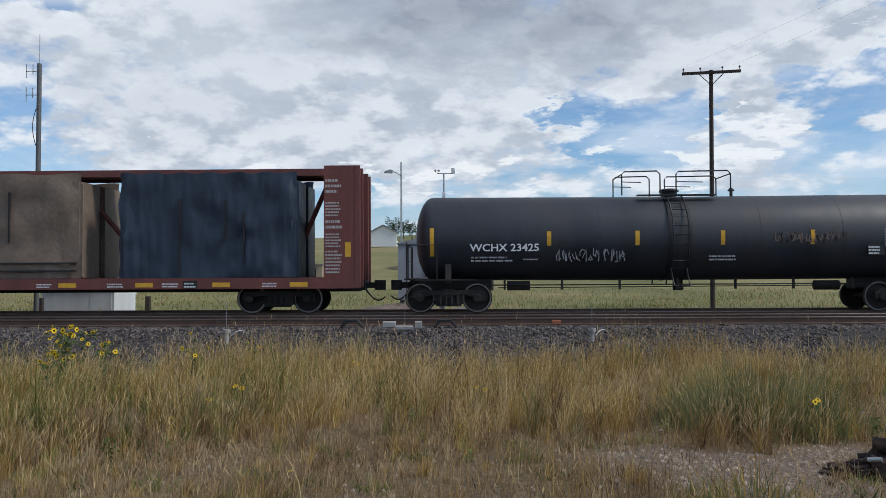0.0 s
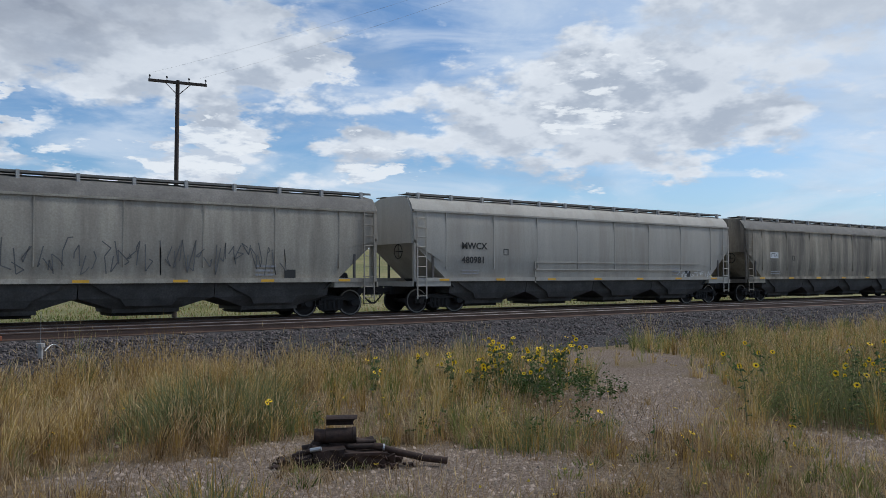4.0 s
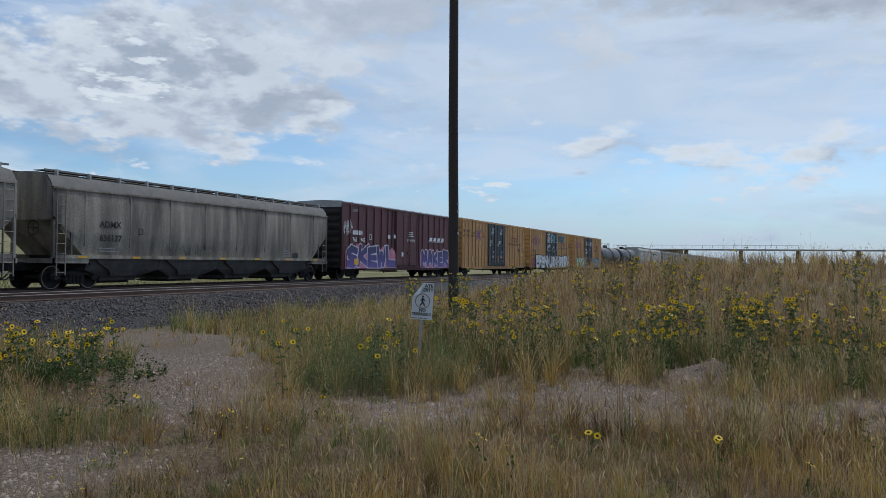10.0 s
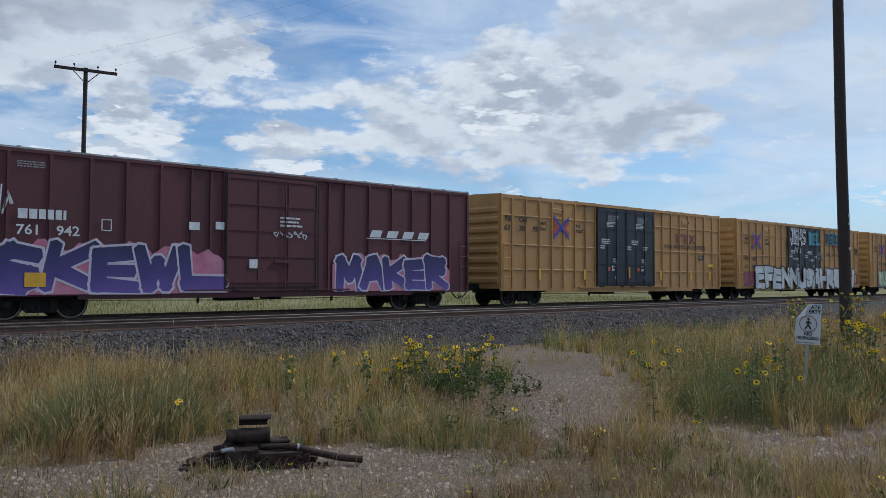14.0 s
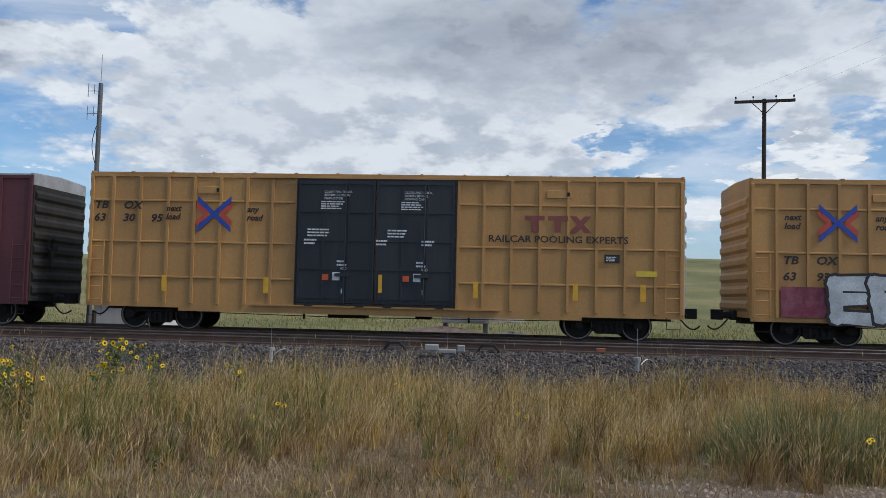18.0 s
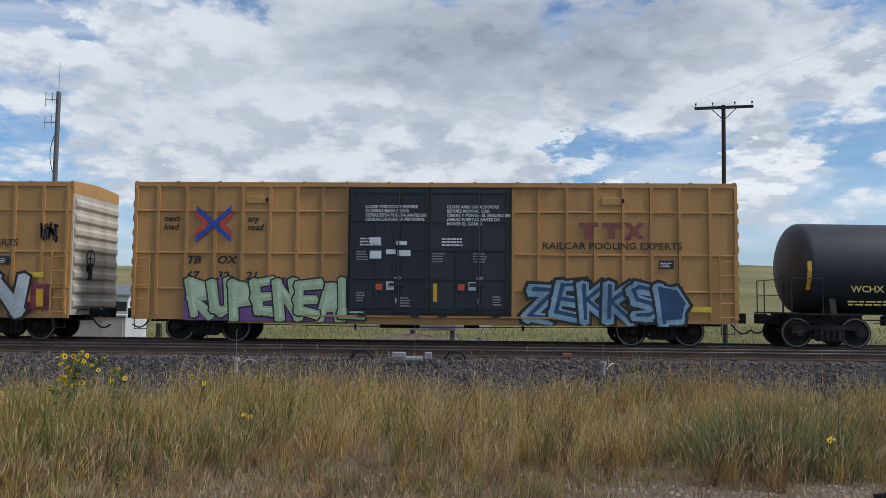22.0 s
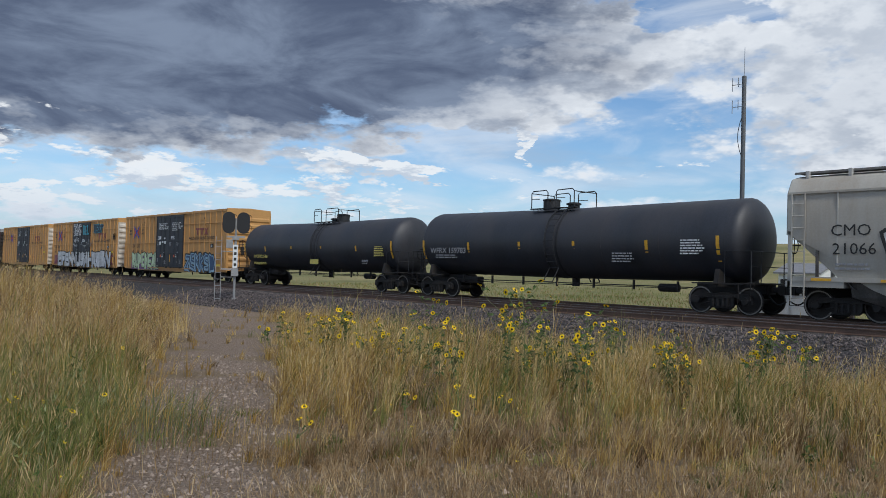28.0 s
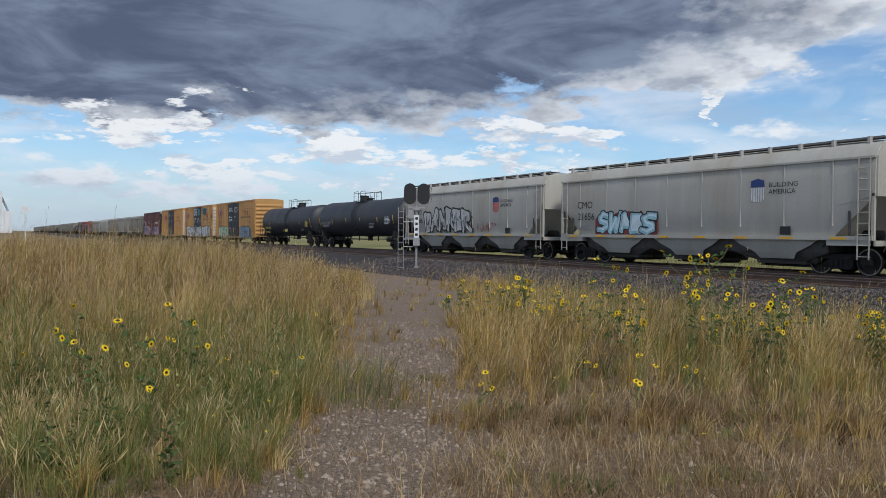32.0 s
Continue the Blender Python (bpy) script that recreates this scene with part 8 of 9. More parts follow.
def bungalow():
    x0, y0 = spot(-25.1, 36.5)
    b = thing("equipment_hut", "low white steel equipment hut beside the railway", "equipment hut")
    z = float(gz(x0, y0))
    b.matrix_basis = pose(x0, y0, z, 0, 0, -4)
    part("body", Geo().box(-1.55, 1.55, -0.9, 0.9, 0.05, 1.24, 0.02), white_metal, b)
    part("roof", Geo().box(-1.6, 1.6, -0.96, 0.96, 1.242, 1.30), white_metal, b)
    part("base", Geo().box(-1.5, 1.5, -0.85, 0.85, -0.1, 0.048), concrete, b)
    part("door", Geo().box(0.55, 1.45, -0.925, -0.902, 0.1, 1.2), white_metal, b)
    for az in (-27.95, -21.5):
        x, y = spot(az, 36)
        p = thing("wooden_post", "short weathered wooden post in the field", "post", "posts by the equipment hut")
        p.matrix_basis = pose(x, y, float(gz(x, y)) - 0.05)
        part("shaft", Geo().box(-0.09, 0.09, -0.09, 0.09, 0, 1.0, 0.015), pole_wood, p)
    x, y = spot(-2.8, 34.5)
    c = thing("relay_hut", "silver steel relay hut on short legs beside the track", "equipment hut")
    c.matrix_basis = pose(x, y, float(gz(x, y)), 0, 0, 3)
    part("body", Geo().box(-1.0, 1.0, -0.8, 0.8, 0.75, 3.1, 0.02), silver_case, c)
    part("roof", Geo().prism([(-1.06, 3.102), (1.06, 3.102), (1.06, 3.13), (0.0, 3.36), (-1.06, 3.13)], -0.86, 0.86, "y"), silver_case, c)
    for u in (-0.85, 0.85):
        for v in (-0.65, 0.65):
            part("leg", Geo().box(u - 0.08, u + 0.08, v - 0.08, v + 0.08, -0.1, 0.748), mast_grey, c)
    part("door", Geo().box(0.05, 0.85, -0.825, -0.802, 0.85, 2.8), silver_case, c)
    part("handle", Geo().box(0.12, 0.17, -0.85, -0.827, 1.7, 1.9), signal_black, c)


def anemometer():
    x, y = spot(-1.2, 36)
    p = thing("anemometer_mast", "thin steel mast with a wind vane and anemometer", "weather mast")
    p.matrix_basis = pose(x, y, float(gz(x, y)))
    H = 6.35
    part("mast", Geo().tube(((0, 0, 0), (0, 0, H)), 0.035, 8), grey_metal, p)
    part("sensor_box", Geo().box(-0.07, 0.07, -0.07, 0.07, H - 1.1, H - 0.85, 0.01), white_metal, p)
    part("cross_bar", Geo().tube(((-0.3, 0, H), (0.42, 0, H)), 0.02, 5), grey_metal, p)
    part("vane", Geo().box(0.34, 0.5, -0.01, 0.01, H - 0.02, H + 0.24), white_metal, p)
    part("cups", Geo().tube(((-0.3, 0, H), (-0.3, 0, H + 0.12)), 0.012, 5).lathe([(0.02, -0.05), (0.07, 0), (0.02, 0.05)], (-0.38, 0, H + 0.13), "z", 8).lathe([(0.02, -0.05), (0.07, 0), (0.02, 0.05)], (-0.22, 0, H + 0.13), "z", 8), grey_metal, p)
    x, y = spot(-4.25, 44)
    p = thing("street_lamp", "grey steel lamp post with a cobra-head lantern", "street lamp")
    p.matrix_basis = pose(x, y, float(gz(x, y)))
    H = 7.95
    part("post", Geo().tube(((0, 0, 0), (0, 0, H)), 0.065, 8, 0.045), grey_metal, p)
    part("arm", Geo().tube(((0, 0, H - 0.75), (-0.3, 0, H - 0.55), (-0.6, 0, H - 0.5)), 0.03, 6), grey_metal, p)
    part("lantern", Geo().prism([(-0.95, H - 0.58), (-0.5, H - 0.6), (-0.45, H - 0.45), (-0.6, H - 0.4), (-0.9, H - 0.5)], -0.13, 0.13, "y"), grey_metal, p)


def far_side():
    # gravel heap, bushes, houses, sheds, small pole, trees
    x, y = spot(-0.6, 60)
    g = Geo()
    n, rings = 22, 7
    for k in range(rings + 1):
        for j in range(n):
            a = 2 * math.pi * j / n
            rr = 1.9 * k / rings * (1 + 0.15 * noise.noise(Vector((math.cos(a) * 2, math.sin(a) * 2, 1))))
            g.v.append((rr * math.cos(a) * 1.2, rr * math.sin(a), 1.7 * (1 - (k / rings) ** 1.3) + 0.12 * noise.noise(Vector((rr * 3, a * 2, 4)))))
    g.f += [(k * n + j, k * n + (j + 1) % n, (k + 1) * n + (j + 1) % n, (k + 1) * n + j) for k in range(rings) for j in range(n)]
    o = part("gravel_mound", g, material("yard_gravel", (0.25, 0.21, 0.18), 0.95, 0, 0.3, 4, 30, 0.3), None, smooth_angle=60)
    o.matrix_basis = pose(x, y, float(gz(x, y)) - 0.02)
    tagged(o, "brown gravel mound in the yard beyond the tracks", "gravel heap")
    for cx, cy, rw, hh, lab, tint in ((-2.6, 33.6, 2.9, 0.62, "low brown heap of dirt and gravel beyond the tracks", (0.21, 0.155, 0.125)), (0.3, 33.2, 2.0, 0.5, "low grey heap of crushed stone beyond the tracks", (0.20, 0.19, 0.18))):
        g = Geo()
        for k in range(rings + 1):
            for j in range(n):
                a = 2 * math.pi * j / n
                rr = rw * k / rings * (1 + 0.18 * noise.noise(Vector((math.cos(a) * 2, math.sin(a) * 2, cx))))
                g.v.append((rr * math.cos(a) * 1.3, rr * math.sin(a) * 0.6, hh * (1 - (k / rings) ** 1.6) + 0.10 * noise.noise(Vector((rr * 3, a * 3, cy))) * (1 - k / rings) - 0.06))
        g.f += [(k * n + j, k * n + (j + 1) % n, (k + 1) * n + (j + 1) % n, (k + 1) * n + j) for k in range(rings) for j in range(n)]
        o = part("gravel_heap", g, material("heap_gravel" if cx < 0 else "heap_stone", tint, 0.95, 0, 0.45, 3, 22, 0.6), None, smooth_angle=60)
        o.matrix_basis = pose(cx, cy, float(gz(cx, cy)))
        tagged(o, lab, "gravel heap", "gravel heaps beyond the tracks")
    siding, roof_m, glass = material("white_siding", (0.70, 0.71, 0.70), 0.7, 0, 0.08, 2, 25, 0.03), material("grey_shingle", (0.22, 0.22, 0.23), 0.85, 0, 0.2, 3, 20, 0.2), material("window_glass", (0.03, 0.035, 0.04), 0.1, 0, 0.05, 3, 20, 0, spec=0.8)

    def house(az, r, w, d, hh, peak, label, turn=0):
        x, y = spot(az, r)
        z = float(gz(x, y))
        b = thing("house", label, "house", "houses beyond the tracks")
        b.matrix_basis = pose(x, y, z - 0.1, 0, 0, turn)
        part("wall", Geo().box(-w / 2, w / 2, -d / 2, d / 2, 0, hh), siding, b)
        part("gable", Geo().prism([(-d / 2, hh), (d / 2, hh), (0, peak)], -w / 2 + 0.02, w / 2 - 0.02, "x"), siding, b)
        for s in (-1, 1):
            part("roof", Geo().add([(-w / 2 - 0.3, s * (d / 2 + 0.3), hh - 0.12), (w / 2 + 0.3, s * (d / 2 + 0.3), hh - 0.12), (w / 2 + 0.3, 0, peak + 0.08), (-w / 2 - 0.3, 0, peak + 0.08), (-w / 2 - 0.3, s * (d / 2 + 0.3), hh + 0.02), (w / 2 + 0.3, s * (d / 2 + 0.3), hh + 0.02), (w / 2 + 0.3, 0, peak + 0.2), (-w / 2 - 0.3, 0, peak + 0.2)], ((0, 1, 2, 3), (4, 5, 6, 7), (0, 1, 5, 4), (1, 2, 6, 5), (2, 3, 7, 6), (3, 0, 4, 7))), roof_m, b)
        for u in (-0.3, 0.05, 0.33):
            wd = part("window", Geo().box(w * u - 0.55, w * u + 0.55, -d / 2 - 0.05, -d / 2 - 0.003, hh * 0.36, hh * 0.80), siding, b)
            part("pane", Geo().box(w * u - 0.45, w * u + 0.45, -d / 2 - 0.06, -d / 2 - 0.052, hh * 0.42, hh * 0.76), glass, wd)
        return b

    house(-1.0, 105, 7.6, 7, 3.2, 4.6, "white bungalow with a grey shingle roof", 4)
    house(-5.5, 150, 4.0, 5, 2.6, 3.9, "small white house with a front gable", 90)
    house(-24.0, 72, 3.2, 4, 2.3, 2.9, "white garden shed far behind the railway", 0)
    x, y = spot(-10.4, 85)
    s = thing("field_shed", "small tan shed with a dark open door", "shed")
    s.matrix_basis = pose(x, y, float(gz(x, y)) - 0.05)
    part("wall", Geo().box(-0.9, 0.9, -0.8, 0.8, 0, 1.9), material("tan_boards", (0.34, 0.27, 0.19), 0.85, 0, 0.2, 3, 20, 0.1), s)
    part("roof", Geo().box(-1.05, 1.05, -0.95, 0.95, 1.902, 2.02), roof_m, s)
    part("doorway", Geo().box(-0.45, 0.3, -0.83, -0.802, 0.05, 1.5), signal_black, s)
    x, y = spot(2.22, 70)
    p = thing("power_pole", "small dark power pole with a crossarm in the fields", "utility pole")
    p.matrix_basis = pose(x, y, float(gz(x, y)) - 0.05)
    part("pole", Geo().tube(((0, 0, 0), (0, 0, 6.3)), 0.13, 8, 0.1), pole_wood, p)
    part("crossarm", Geo().box(-0.85, 0.85, -0.16, -0.08, 5.9, 6.03), pole_wood, p)
    bark = material("tree_bark", (0.10, 0.08, 0.06), 0.9, 0, 0.25, 3, 20, 0.3)
    dark_leaf = material("tree_leaves", (0.035, 0.055, 0.028), 0.8, 0, 0.3, 1.5, 6, 0, island=0.4)
    for az, r, hh, wd in ((-4.9, 170, 5.2, 2.0), (-4.1, 175, 4.4, 2.2), (-3.5, 168, 4.0, 1.8), (0.25, 66, 1.8, 0.8), (-2.2, 130, 2.6, 1.2), (-16.8, 110, 2.8, 1.2), (-15.7, 118, 2.4, 1.2), (-14.6, 114, 2.2, 1.1), (-65.0, 230, 11.5, 2.6), (-63.6, 232, 10.8, 2.2)):
        x, y = spot(az, r)
        t = thing("tree", "small dark leafy tree standing far behind the tracks", "tree", "far trees")
        t.matrix_basis = pose(x, y, float(gz(x, y)) - 0.05)
        part("trunk", Geo().tube(((0, 0, 0), (0.05, 0, hh * 0.4), (0, 0.05, hh * 0.75)), 0.03 * hh, 7, 0.008 * hh).tube(((0, 0, hh * 0.35), (wd * 0.4, 0, hh * 0.65)), 0.012 * hh, 5, 0.005 * hh).tube(((0, 0, hh * 0.3), (-wd * 0.4, 0.1, hh * 0.6)), 0.012 * hh, 5, 0.005 * hh), bark, t)
        k = 700
        u = rng.normal(0, 1, (k, 3))
        u /= np.linalg.norm(u, axis=1)[:, None]
        rad = rng.uniform(0.3, 1.0, k) ** 0.5 * (0.75 + 0.4 * np.sin(u[:, 0] * 5 + az) * np.cos(u[:, 2] * 4 + r))
        P = np.stack([u[:, 0] * rad * wd, u[:, 1] * rad * wd, hh * 0.6 + u[:, 2] * rad * hh * 0.42], -1)
        tagged(part("crown", leaves("crown", P, rng.uniform(0.10, 0.22, k) * max(1.0, wd), dark_leaf), dark_leaf, t), kind="stuff")


def bridge():
    b = thing("road_overpass", "long concrete road overpass with a thin railing over the railway", "bridge")
    b.matrix_basis = pose(520, 0, 0)
    dark = material("bridge_dark", (0.08, 0.08, 0.085), 0.9, 0, 0.2, 0.3, 5, 0.1)
    part("deck", Geo().box(-5, 5, -95, 100, 10.4, 11.2), concrete, b)
    part("railing", Geo().box(-5.2, -5.1, -14, 95, 13.4, 13.55), concrete, b)
    for y in range(-14, 96, 6):
        part("railing_post", Geo().box(-5.2, -5.1, y - 0.1, y + 0.1, 11.6, 13.4), concrete, b)
    for y in (18, 50, -14, -46, -78):
        part("pier", Geo().box(-1, 1, y - 1.2, y + 1.2, -1, 10.4), dark, b)
    for y0, y1 in ((52, 100),):
        part("embankment", Geo().box(-3, 3, y0, y1, -2, 10.38), material("embankment_grass", (0.34, 0.27, 0.16), 0.9, 0, 0.25, 0.2, 2, 0), b)


def elevator():
    e = thing("grain_elevator", "white grain elevator tower far down the line", "grain elevator")
    x, y = spot(-90.6, 330)
    e.matrix_basis = pose(x, y, 0)
    part("tower", Geo().box(-4, 4, -3, 3, -0.5, 15.5), white_metal, e)
    part("annex", Geo().box(-4, 4, 3.0, 6.0, -0.5, 8.5), white_metal, e)
    part("leg", Geo().tube(((0, 2, 15.4), (0, 4.8, 8.6)), 0.35, 6), grey_metal, e)
    m = thing("whistle_post", "white round-topped trackside sign post", "trackside sign")
    x, y = spot(-88.8, 62)
    m.matrix_basis = pose(x, y, float(gz(x, y)))
    part("post", Geo().tube(((0, 0, 0), (0, 0, 2.2)), 0.05, 6), white_metal, m)
    part("plate", Geo().lathe([(0.02, -0.02), (0.28, -0.02), (0.28, 0.02), (0.02, 0.02)], (0, 0, 2.35), "x", 16), white_metal, m)


signal_grey = material("signal_grey", (0.30, 0.30, 0.30), 0.6, 0.2, 0.2, 4, 25, 0.05)


def rail_signal():
    x, y = spot(-63.15, 38.6)
    z = float(gz(x, y))
    s = thing("railway_signal", "two-headed railway signal with black hoods, ladder and silver mast", "railway signal")
    s.matrix_basis = pose(x, y, -0.2, 0, 0, 63)
    part("mast", Geo().tube(((0, 0, 0), (0, 0, 3.95)), 0.06, 10), signal_grey, s, smooth_angle=40)
    part("base", Geo().box(-0.32, 0.16, -0.16, 0.16, -0.15, 0.1, 0.02).box(-0.1, 0.1, -0.1, 0.1, 0.1, 0.25), signal_grey, s)
    part("junction_box", Geo().box(-0.16, 0.16, -0.22, -0.066, 1.25, 1.62, 0.01), signal_grey, s)
    pl = part("number_plate", Geo().box(-0.11, 0.11, -0.10, -0.068, 1.64, 2.72), white_metal, s)
    g = Geo()
    for z0 in (1.72, 1.98, 2.24, 2.5):
        g.box(-0.06, 0.06, -0.106, -0.101, z0, z0 + 0.13)
    part("plate_marks", g, black_paint, pl)
    part("bracket", Geo().box(-0.42, 0.42, -0.05, 0.05, 3.05, 3.13).box(-0.16, 0.16, -0.12, 0.1, 2.95, 3.12), signal_grey, s)
    part("cable_box", Geo().box(-0.42, -0.12, -0.08, 0.1, 2.55, 2.95, 0.015), signal_grey, s)
    for xx in (-0.33, 0.33):
        prof = [(xx + 0.29 * math.cos(a), 3.53 + (0.29 * math.sin(a) if math.sin(a) < 0 else 0.0) + 0.0) for a in [math.pi + k * math.pi / 8 for k in range(9)]] + [(xx + 0.29 * math.cos(a), 3.96 + 0.29 * math.sin(a)) for a in [k * math.pi / 8 for k in range(9)]]
        hd = part("signal_head", Geo().prism(prof, -0.10, 0.02, "y"), signal_black, s)
        for zz in (3.5, 3.96):
            part("hood", Geo().lathe([(0.19, 0.36), (0.2, 0.36), (0.2, 0.02), (0.19, 0.02)], (xx + 0.19, 0, zz), "y", 14, False), signal_black, hd)
    lad = Geo()
    for xx in (-0.88, -0.62):
        lad.box(xx - 0.014, xx + 0.014, 0.0, 0.04, 0, 3.1)
    for k in range(10):
        lad.tube(((-0.88, 0.02, 0.2 + k * 0.3), (-0.62, 0.02, 0.2 + k * 0.3)), 0.012, 5)
    part("ladder", lad, signal_grey, s)
    part("ladder_stay", Geo().tube(((-0.62, 0.02, 2.4), (0, 0, 2.4)), 0.02, 5).tube(((-0.62, 0.02, 1.2), (0, 0, 1.2)), 0.015, 5).box(-0.62, -0.1, -0.1, 0.25, 1.55, 1.6), grey_metal, s)


def track_fittings():
    for x in (-5.30, 2.92):
        p = thing("marker_post", "stubby white capped pipe with a thin whip in the ballast", "marker", "marker posts in the ballast")
        p.matrix_basis = pose(x, 18.0, -0.07)
        part("pipe", Geo().tube(((0, 0, -0.1), (0, 0, 0.34)), 0.05, 10), concrete, p)
        part("cap", Geo().tube(((0, 0, 0.34), (0, 0, 0.42)), 0.085, 10), concrete, p)
        part("whip", Geo().tube(((0, 0, 0.42), (0, 0, 1.05)), 0.005, 5), grey_metal, p)
        part("wire", Geo().tube([(0.08 + 0.35 * k / 6, 0.05 * k, 0.26 + 0.12 * math.sin(k / 6 * 3)) for k in range(7)], 0.01, 5), grey_metal, p)
    p = thing("track_circuit_box", "grey track connection box on a post with looping cables", "track box")
    p.matrix_basis = pose(-1.33, 18.9, 0.10)
    part("post", Geo().tube(((0, 0, -0.3), (0, 0, 0.16)), 0.06, 8), concrete, p)
    part("box", Geo().box(-0.2, 0.2, -0.12, 0.12, 0.16, 0.26, 0.02), concrete, p)
    part("junction", Geo().box(-0.52, -0.22, -0.08, 0.1, 0.22, 0.36, 0.02).box(0.24, 0.4, -0.08, 0.1, 0.2, 0.36, 0.02), concrete, p)
    part("whip", Geo().tube(((0, 0, 0.26), (0, 0, 1.0)), 0.005, 5), grey_metal, p)
    for k, c in enumerate((concrete, material("red_cable", (0.35, 0.10, 0.09), 0.7), white_metal)):
        part("cable", Geo().tube([(-0.05 - 0.9 * j / 9, 0.05 * k, 0.12 - (0.30 + 0.05 * k) * math.sin(j / 9 * 2.6) * (1 - 0.3 * j / 9)) for j in range(10)], 0.013, 5), c, p)
    for x in (-2.75, -0.42):
        b = thing("rail_bracket", "black bent steel bracket on the tie ends", "bracket", "brackets on the tie ends")
        b.matrix_basis = pose(x, 19.95, NEAR_Z - 0.2)
        part("strap", Geo().prism([(-0.28, 0.0), (-0.22, 0.0), (-0.1, 0.17), (0.14, 0.17), (0.3, 0.0), (0.36, 0.0), (0.17, 0.22), (-0.14, 0.22)], -0.14, 0.14, "y"), signal_black, b)
    b = thing("rail_anchor_block", "small orange-brown block against the rail", "block")
    b.matrix_basis = pose(2.45, 20.72, NEAR_Z - 0.16)
    part("block", Geo().box(-0.11, 0.11, -0.05, 0.05, 0, 0.11, 0.01), material("orange_block", (0.35, 0.12, 0.06), 0.8, 0, 0.2, 8, 40, 0.1), b)


def rough_block(x0, x1, y0, y1, z0, z1, seed, jag=0.025):
    """A broken block: its faces are cut up and pushed about."""
    g, n = Geo(), 5
    rs = random.Random(seed)
    ring = [(0, 0), (0.5, -0.04), (1, 0), (1.03, 0.5), (1, 1), (0.5, 1.05), (0, 1), (-0.03, 0.5)]
    for k in range(n):
        u = k / (n - 1)
        for p, q in ring:
            g.v.append((x0 + (x1 - x0) * u + rs.uniform(-jag, jag), y0 + (y1 - y0) * p + rs.uniform(-jag, jag), max(z0, z0 + (z1 - z0) * q + rs.uniform(-jag, jag))))
    m = len(ring)
    g.f += [(k * m + j, k * m + (j + 1) % m, (k + 1) * m + (j + 1) % m, (k + 1) * m + j) for k in range(n - 1) for j in range(m)]
    g.f += [tuple(range(m - 1, -1, -1)), tuple(range((n - 1) * m, n * m))]
    return g


def junk():
    x, y = spot(29.2, 7.2)
    z = float(gz(x, y))
    j = thing("scrap_heap", "heap of rusty black pipes and broken coupling parts", "scrap metal")
    j.matrix_basis = pose(x, y, z, 0, 0, -28) @ Matrix.Diagonal((0.95, 0.95, 0.84, 1))
    rs = random.Random(4)
    for k, (x0, x1, y0, y1, z0, z1) in enumerate(((-0.34, -0.06, -0.16, 0.12, 0.0, 0.19), (-0.08, 0.30, -0.18, 0.02, 0.0, 0.15), (0.16, 0.42, -0.10, 0.10, 0.0, 0.10), (-0.16, 0.24, 0.02, 0.24, 0.0, 0.22), (-0.66, -0.50, -0.12, 0.06, 0.0, 0.09), (-0.50, -0.36, -0.10, 0.12, 0.0, 0.12))):
        part("broken_block", rough_block(x0, x1, y0, y1, z0, z1, k), rusty, j)
    part("flat_bar", Geo().box(-0.05, 0.34, -0.215, -0.19, 0.135, 0.165), rusty, j)
    part("cylinder", Geo().lathe([(0.02, -0.20), (0.072, -0.20), (0.078, -0.17), (0.068, -0.15), (0.068, -0.10), (0.078, -0.09), (0.078, 0.15), (0.085, 0.155), (0.085, 0.19), (0.02, 0.19)], (-0.13, 0.06, 0.295), "x", 18), rusty, j, smooth_angle=40)
    # torn half of a pipe lying on the cylinder
    g, n = Geo(), 9
    for k in range(n):
        a = radians(-15 + 150 * k / (n - 1))
        c, q = math.cos(a), math.sin(a)
        top = rs.uniform(-0.02, 0.03)
        for xx, rr in ((-0.22, 0.10), (0.05 + top, 0.10), (0.05 + top, 0.088), (-0.22, 0.088)):
            g.v.append((xx, 0.10 + c * rr, 0.40 + q * rr))
    g.f += [(k * 4 + i, k * 4 + (i + 1) % 4, k * 4 + 4 + (i + 1) % 4, k * 4 + 4 + i) for k in range(n - 1) for i in range(4)] + [(0, 1, 2, 3), tuple((n - 1) * 4 + i for i in (3, 2, 1, 0))]
    part("torn_pipe", g, rusty, j)
    for a, b, r in (((-0.38, 0.02, 0.10), (-0.30, 0.04, 0.24), 0.045), ((-0.02, -0.06, 0.20), (0.22, -0.08, 0.20), 0.030), ((0.06, -0.02, 0.24), (0.24, 0.02, 0.23), 0.022), ((0.22, -0.08, 0.20), (0.30, -0.08, 0.19), 0.038), ((-0.44, 0.08, 0.16), (-0.20, 0.12, 0.20), 0.035), ((-0.52, 0.0, 0.10), (-0.34, -0.04, 0.17), 0.030)):
        part("pipe", Geo().tube((a, b), r, 10), rusty, j, smooth_angle=40)
    part("long_pipe", Geo().tube(((0.22, 0.0, 0.19), (0.45, -0.04, 0.12), (0.70, -0.09, 0.06), (0.90, -0.13, 0.038)), 0.036, 10), rusty, j, smooth_angle=40)
    part("bright_end", Geo().tube(((-0.36, -0.13, 0.19), (-0.26, -0.15, 0.21)), 0.022, 8), grey_metal, j)
    part("bright_collar", Geo().tube(((0.295, -0.08, 0.19), (0.32, -0.08, 0.187)), 0.034, 10), grey_metal, j)
    for k in range(30):
        px, py, q = rs.uniform(-0.75, 0.55), rs.uniform(-0.26, 0.22), rs.uniform(0.012, 0.035)
        part("fragment", rough_block(px - q, px + q * 1.5, py - q, py + q, 0.0, q * 1.8, 40 + k, 0.008), rusty, j)


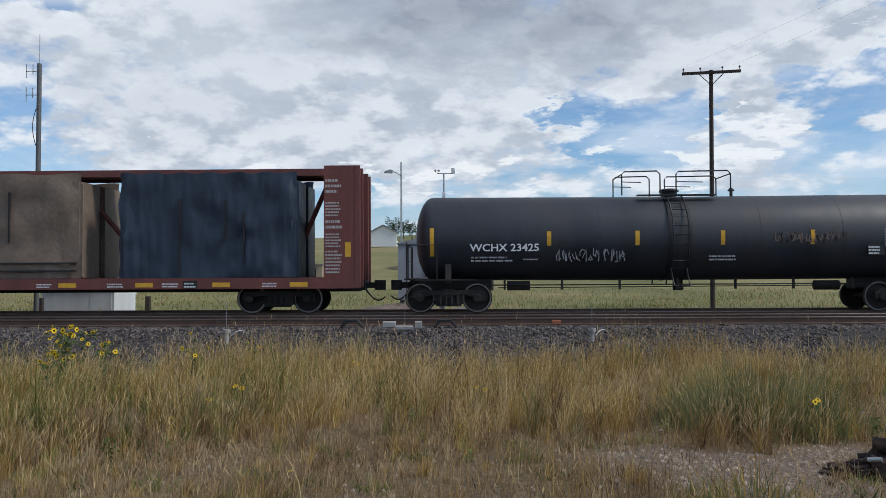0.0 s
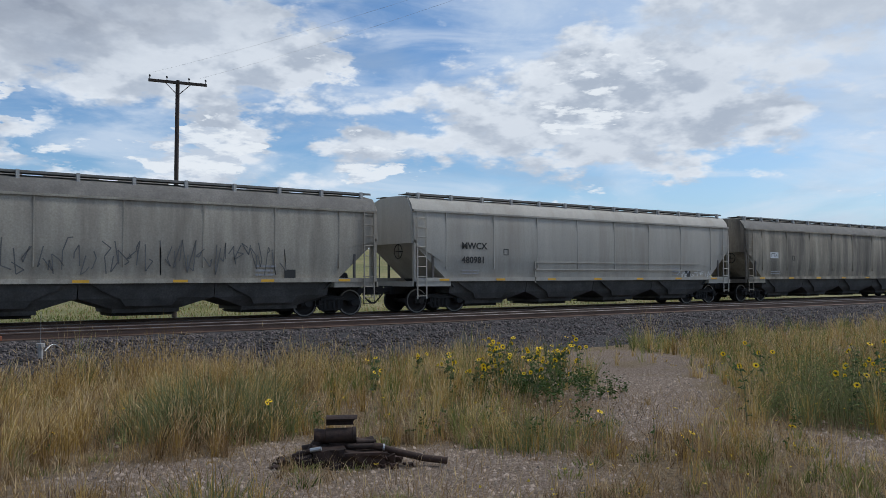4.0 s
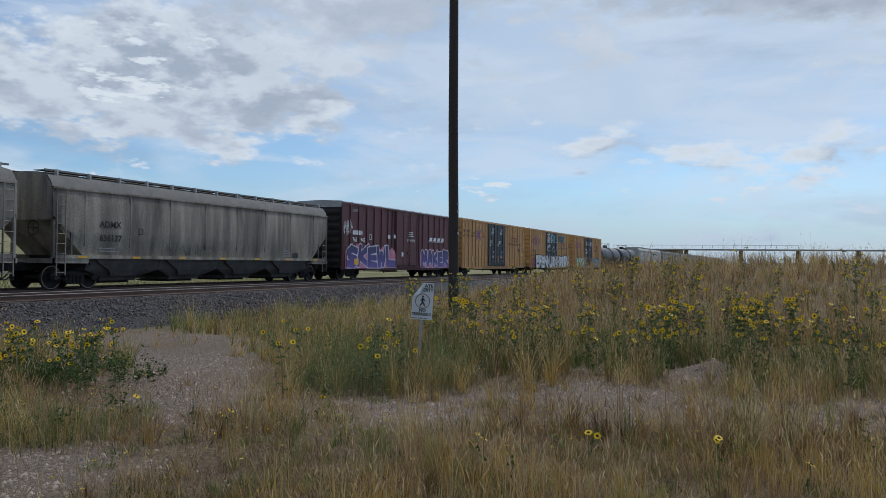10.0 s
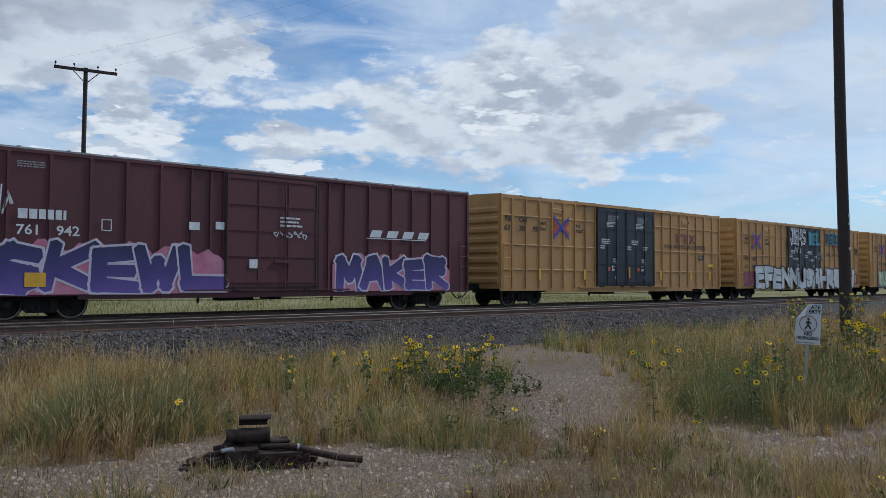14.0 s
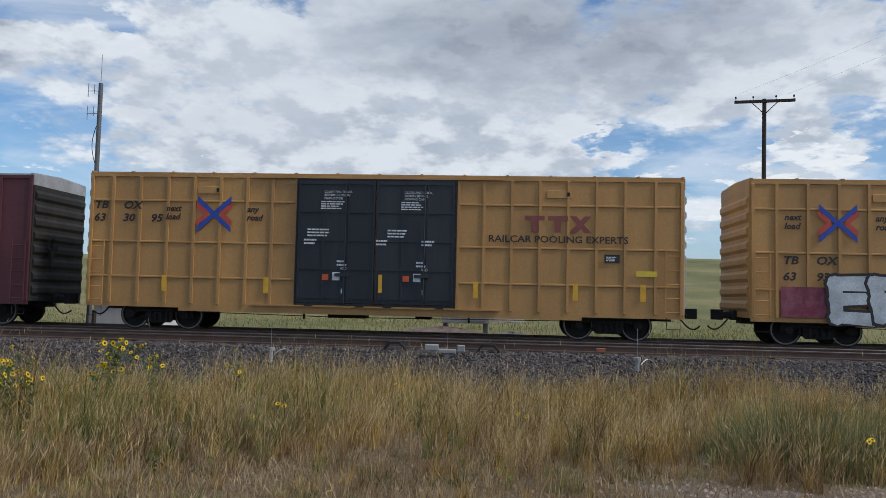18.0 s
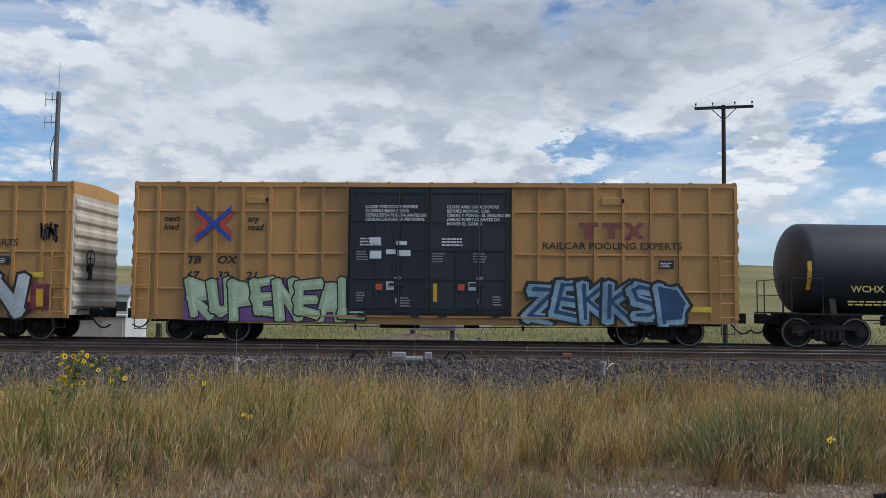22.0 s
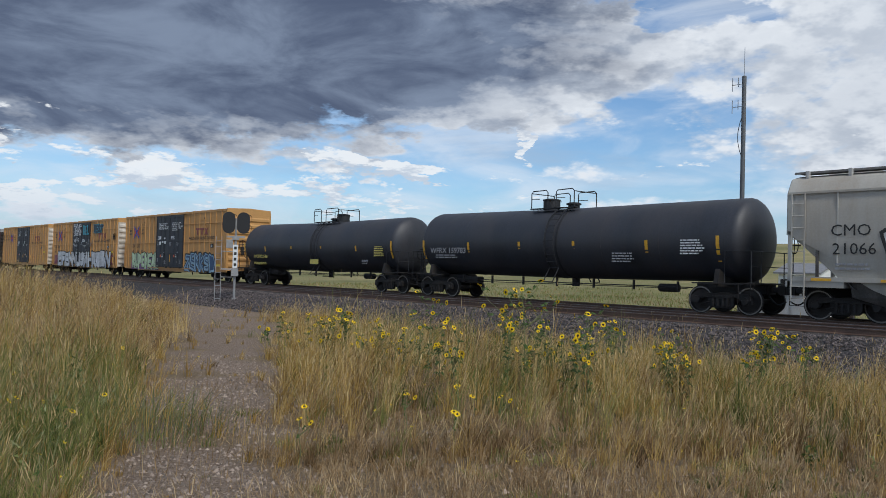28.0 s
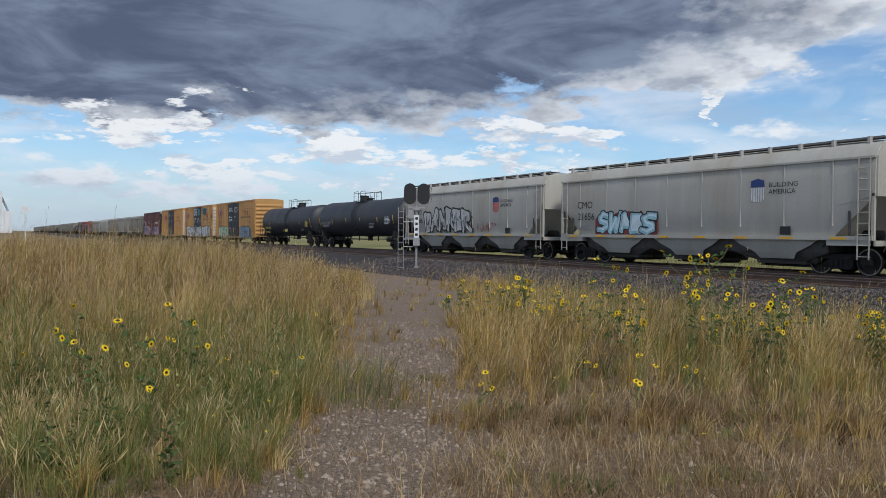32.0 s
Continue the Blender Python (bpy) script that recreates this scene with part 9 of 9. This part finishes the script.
def warning_sign():
    x, y = spot(65.9, 11.5)
    z = float(gz(x, y))
    s = thing("warning_sign", "white bent metal no-trespassing sign on a stake", "warning sign")
    s.matrix_basis = pose(x, y, z, 0, 3, -62)
    z0 = 1.6 - 11.5 * math.tan(radians(4.16)) - z
    part("stake", Geo().box(-0.02, 0.02, 0.004, 0.04, -0.1, z0 + 0.3), grey_metal, s)
    w, hh = 0.150, 0.53
    pan = part("panel", Geo().prism([(-w, z0), (w, z0), (w, z0 + hh), (w * 0.0, z0 + hh), (-w, z0 + hh * 0.60)], -0.004, 0.002, "y"), white_metal, s)
    part("folded_corner", Geo().add([(0, -0.004, z0 + hh), (-w, -0.004, z0 + hh * 0.60), (-w * 0.35, -0.06, z0 + hh * 0.70), (0, -0.002, z0 + hh), (-w, -0.002, z0 + hh * 0.6), (-w * 0.35, -0.055, z0 + hh * 0.7)], ((0, 1, 2), (3, 4, 5), (0, 1, 4, 3), (1, 2, 5, 4), (2, 0, 3, 5))), white_metal, s)
    text(s, "ATE", 0.02, z0 + hh - 0.065, 0.045, -0.006, black_paint, bold=0.002)
    text(s, "ERTY", -0.0, z0 + hh - 0.125, 0.045, -0.006, black_paint, bold=0.002, wide=0.95)
    text(s, "NO", -0.045, z0 + 0.115, 0.042, -0.006, black_paint, bold=0.002)
    text(s, "TRESPASSING", -0.142, z0 + 0.06, 0.04, -0.006, black_paint, bold=0.0015, wide=0.78)
    bars(s, -0.13, z0 + 0.012, 0.26, 0.03, -0.006, grey_stencil, 1)
    part("ring", Geo().lathe([(0.098, -0.001), (0.108, -0.001), (0.108, 0.001), (0.098, 0.001)], (0, -0.006, z0 + 0.265), "y", 24, False), material("sign_brown", (0.25, 0.10, 0.07), 0.7), s)
    # a plain walking shape
    fig = Geo()
    for a, b in (((0, 0.045), (0, -0.01)), ((0, -0.01), (0.035, -0.07)), ((0, -0.01), (-0.035, -0.07)), ((0, 0.035), (0.035, 0.005)), ((0, 0.035), (-0.03, 0.005))):
        fig.tube(((a[0], -0.008, z0 + 0.265 + a[1]), (b[0], -0.008, z0 + 0.265 + b[1])), 0.010, 5)
    fig.lathe([(0.004, -0.002), (0.016, -0.002), (0.016, 0.002), (0.004, 0.002)], (0, -0.008, z0 + 0.265 + 0.065), "y", 12)
    part("pictogram", fig, black_paint, s)


telegraph_pole()
near_pole()
pole_wires()
radio_mast()
bungalow()
anemometer()
far_side()
bridge()
elevator()
rail_signal()
track_fittings()
junk()
warning_sign()


def motions():
    """The train rolls towards -x at an even pace, and its wheels turn."""
    for car, s in CARS:
        walk(car, [(t, pose(s - SPEED * t, FAR_Y, FAR_Z)) for t in (0.0, 16.0, 32.0)])
    step_deg = math.degrees(SPEED / 0.457) * 2 / FPS
    for o in WHEELS:
        x = o.location.x
        o_rows = [(2 * k / FPS, pose(x, 0, 0.457, 0, -(k * step_deg) % 360, 0)) for k in range(481)]
        walk(o, o_rows)


motions()
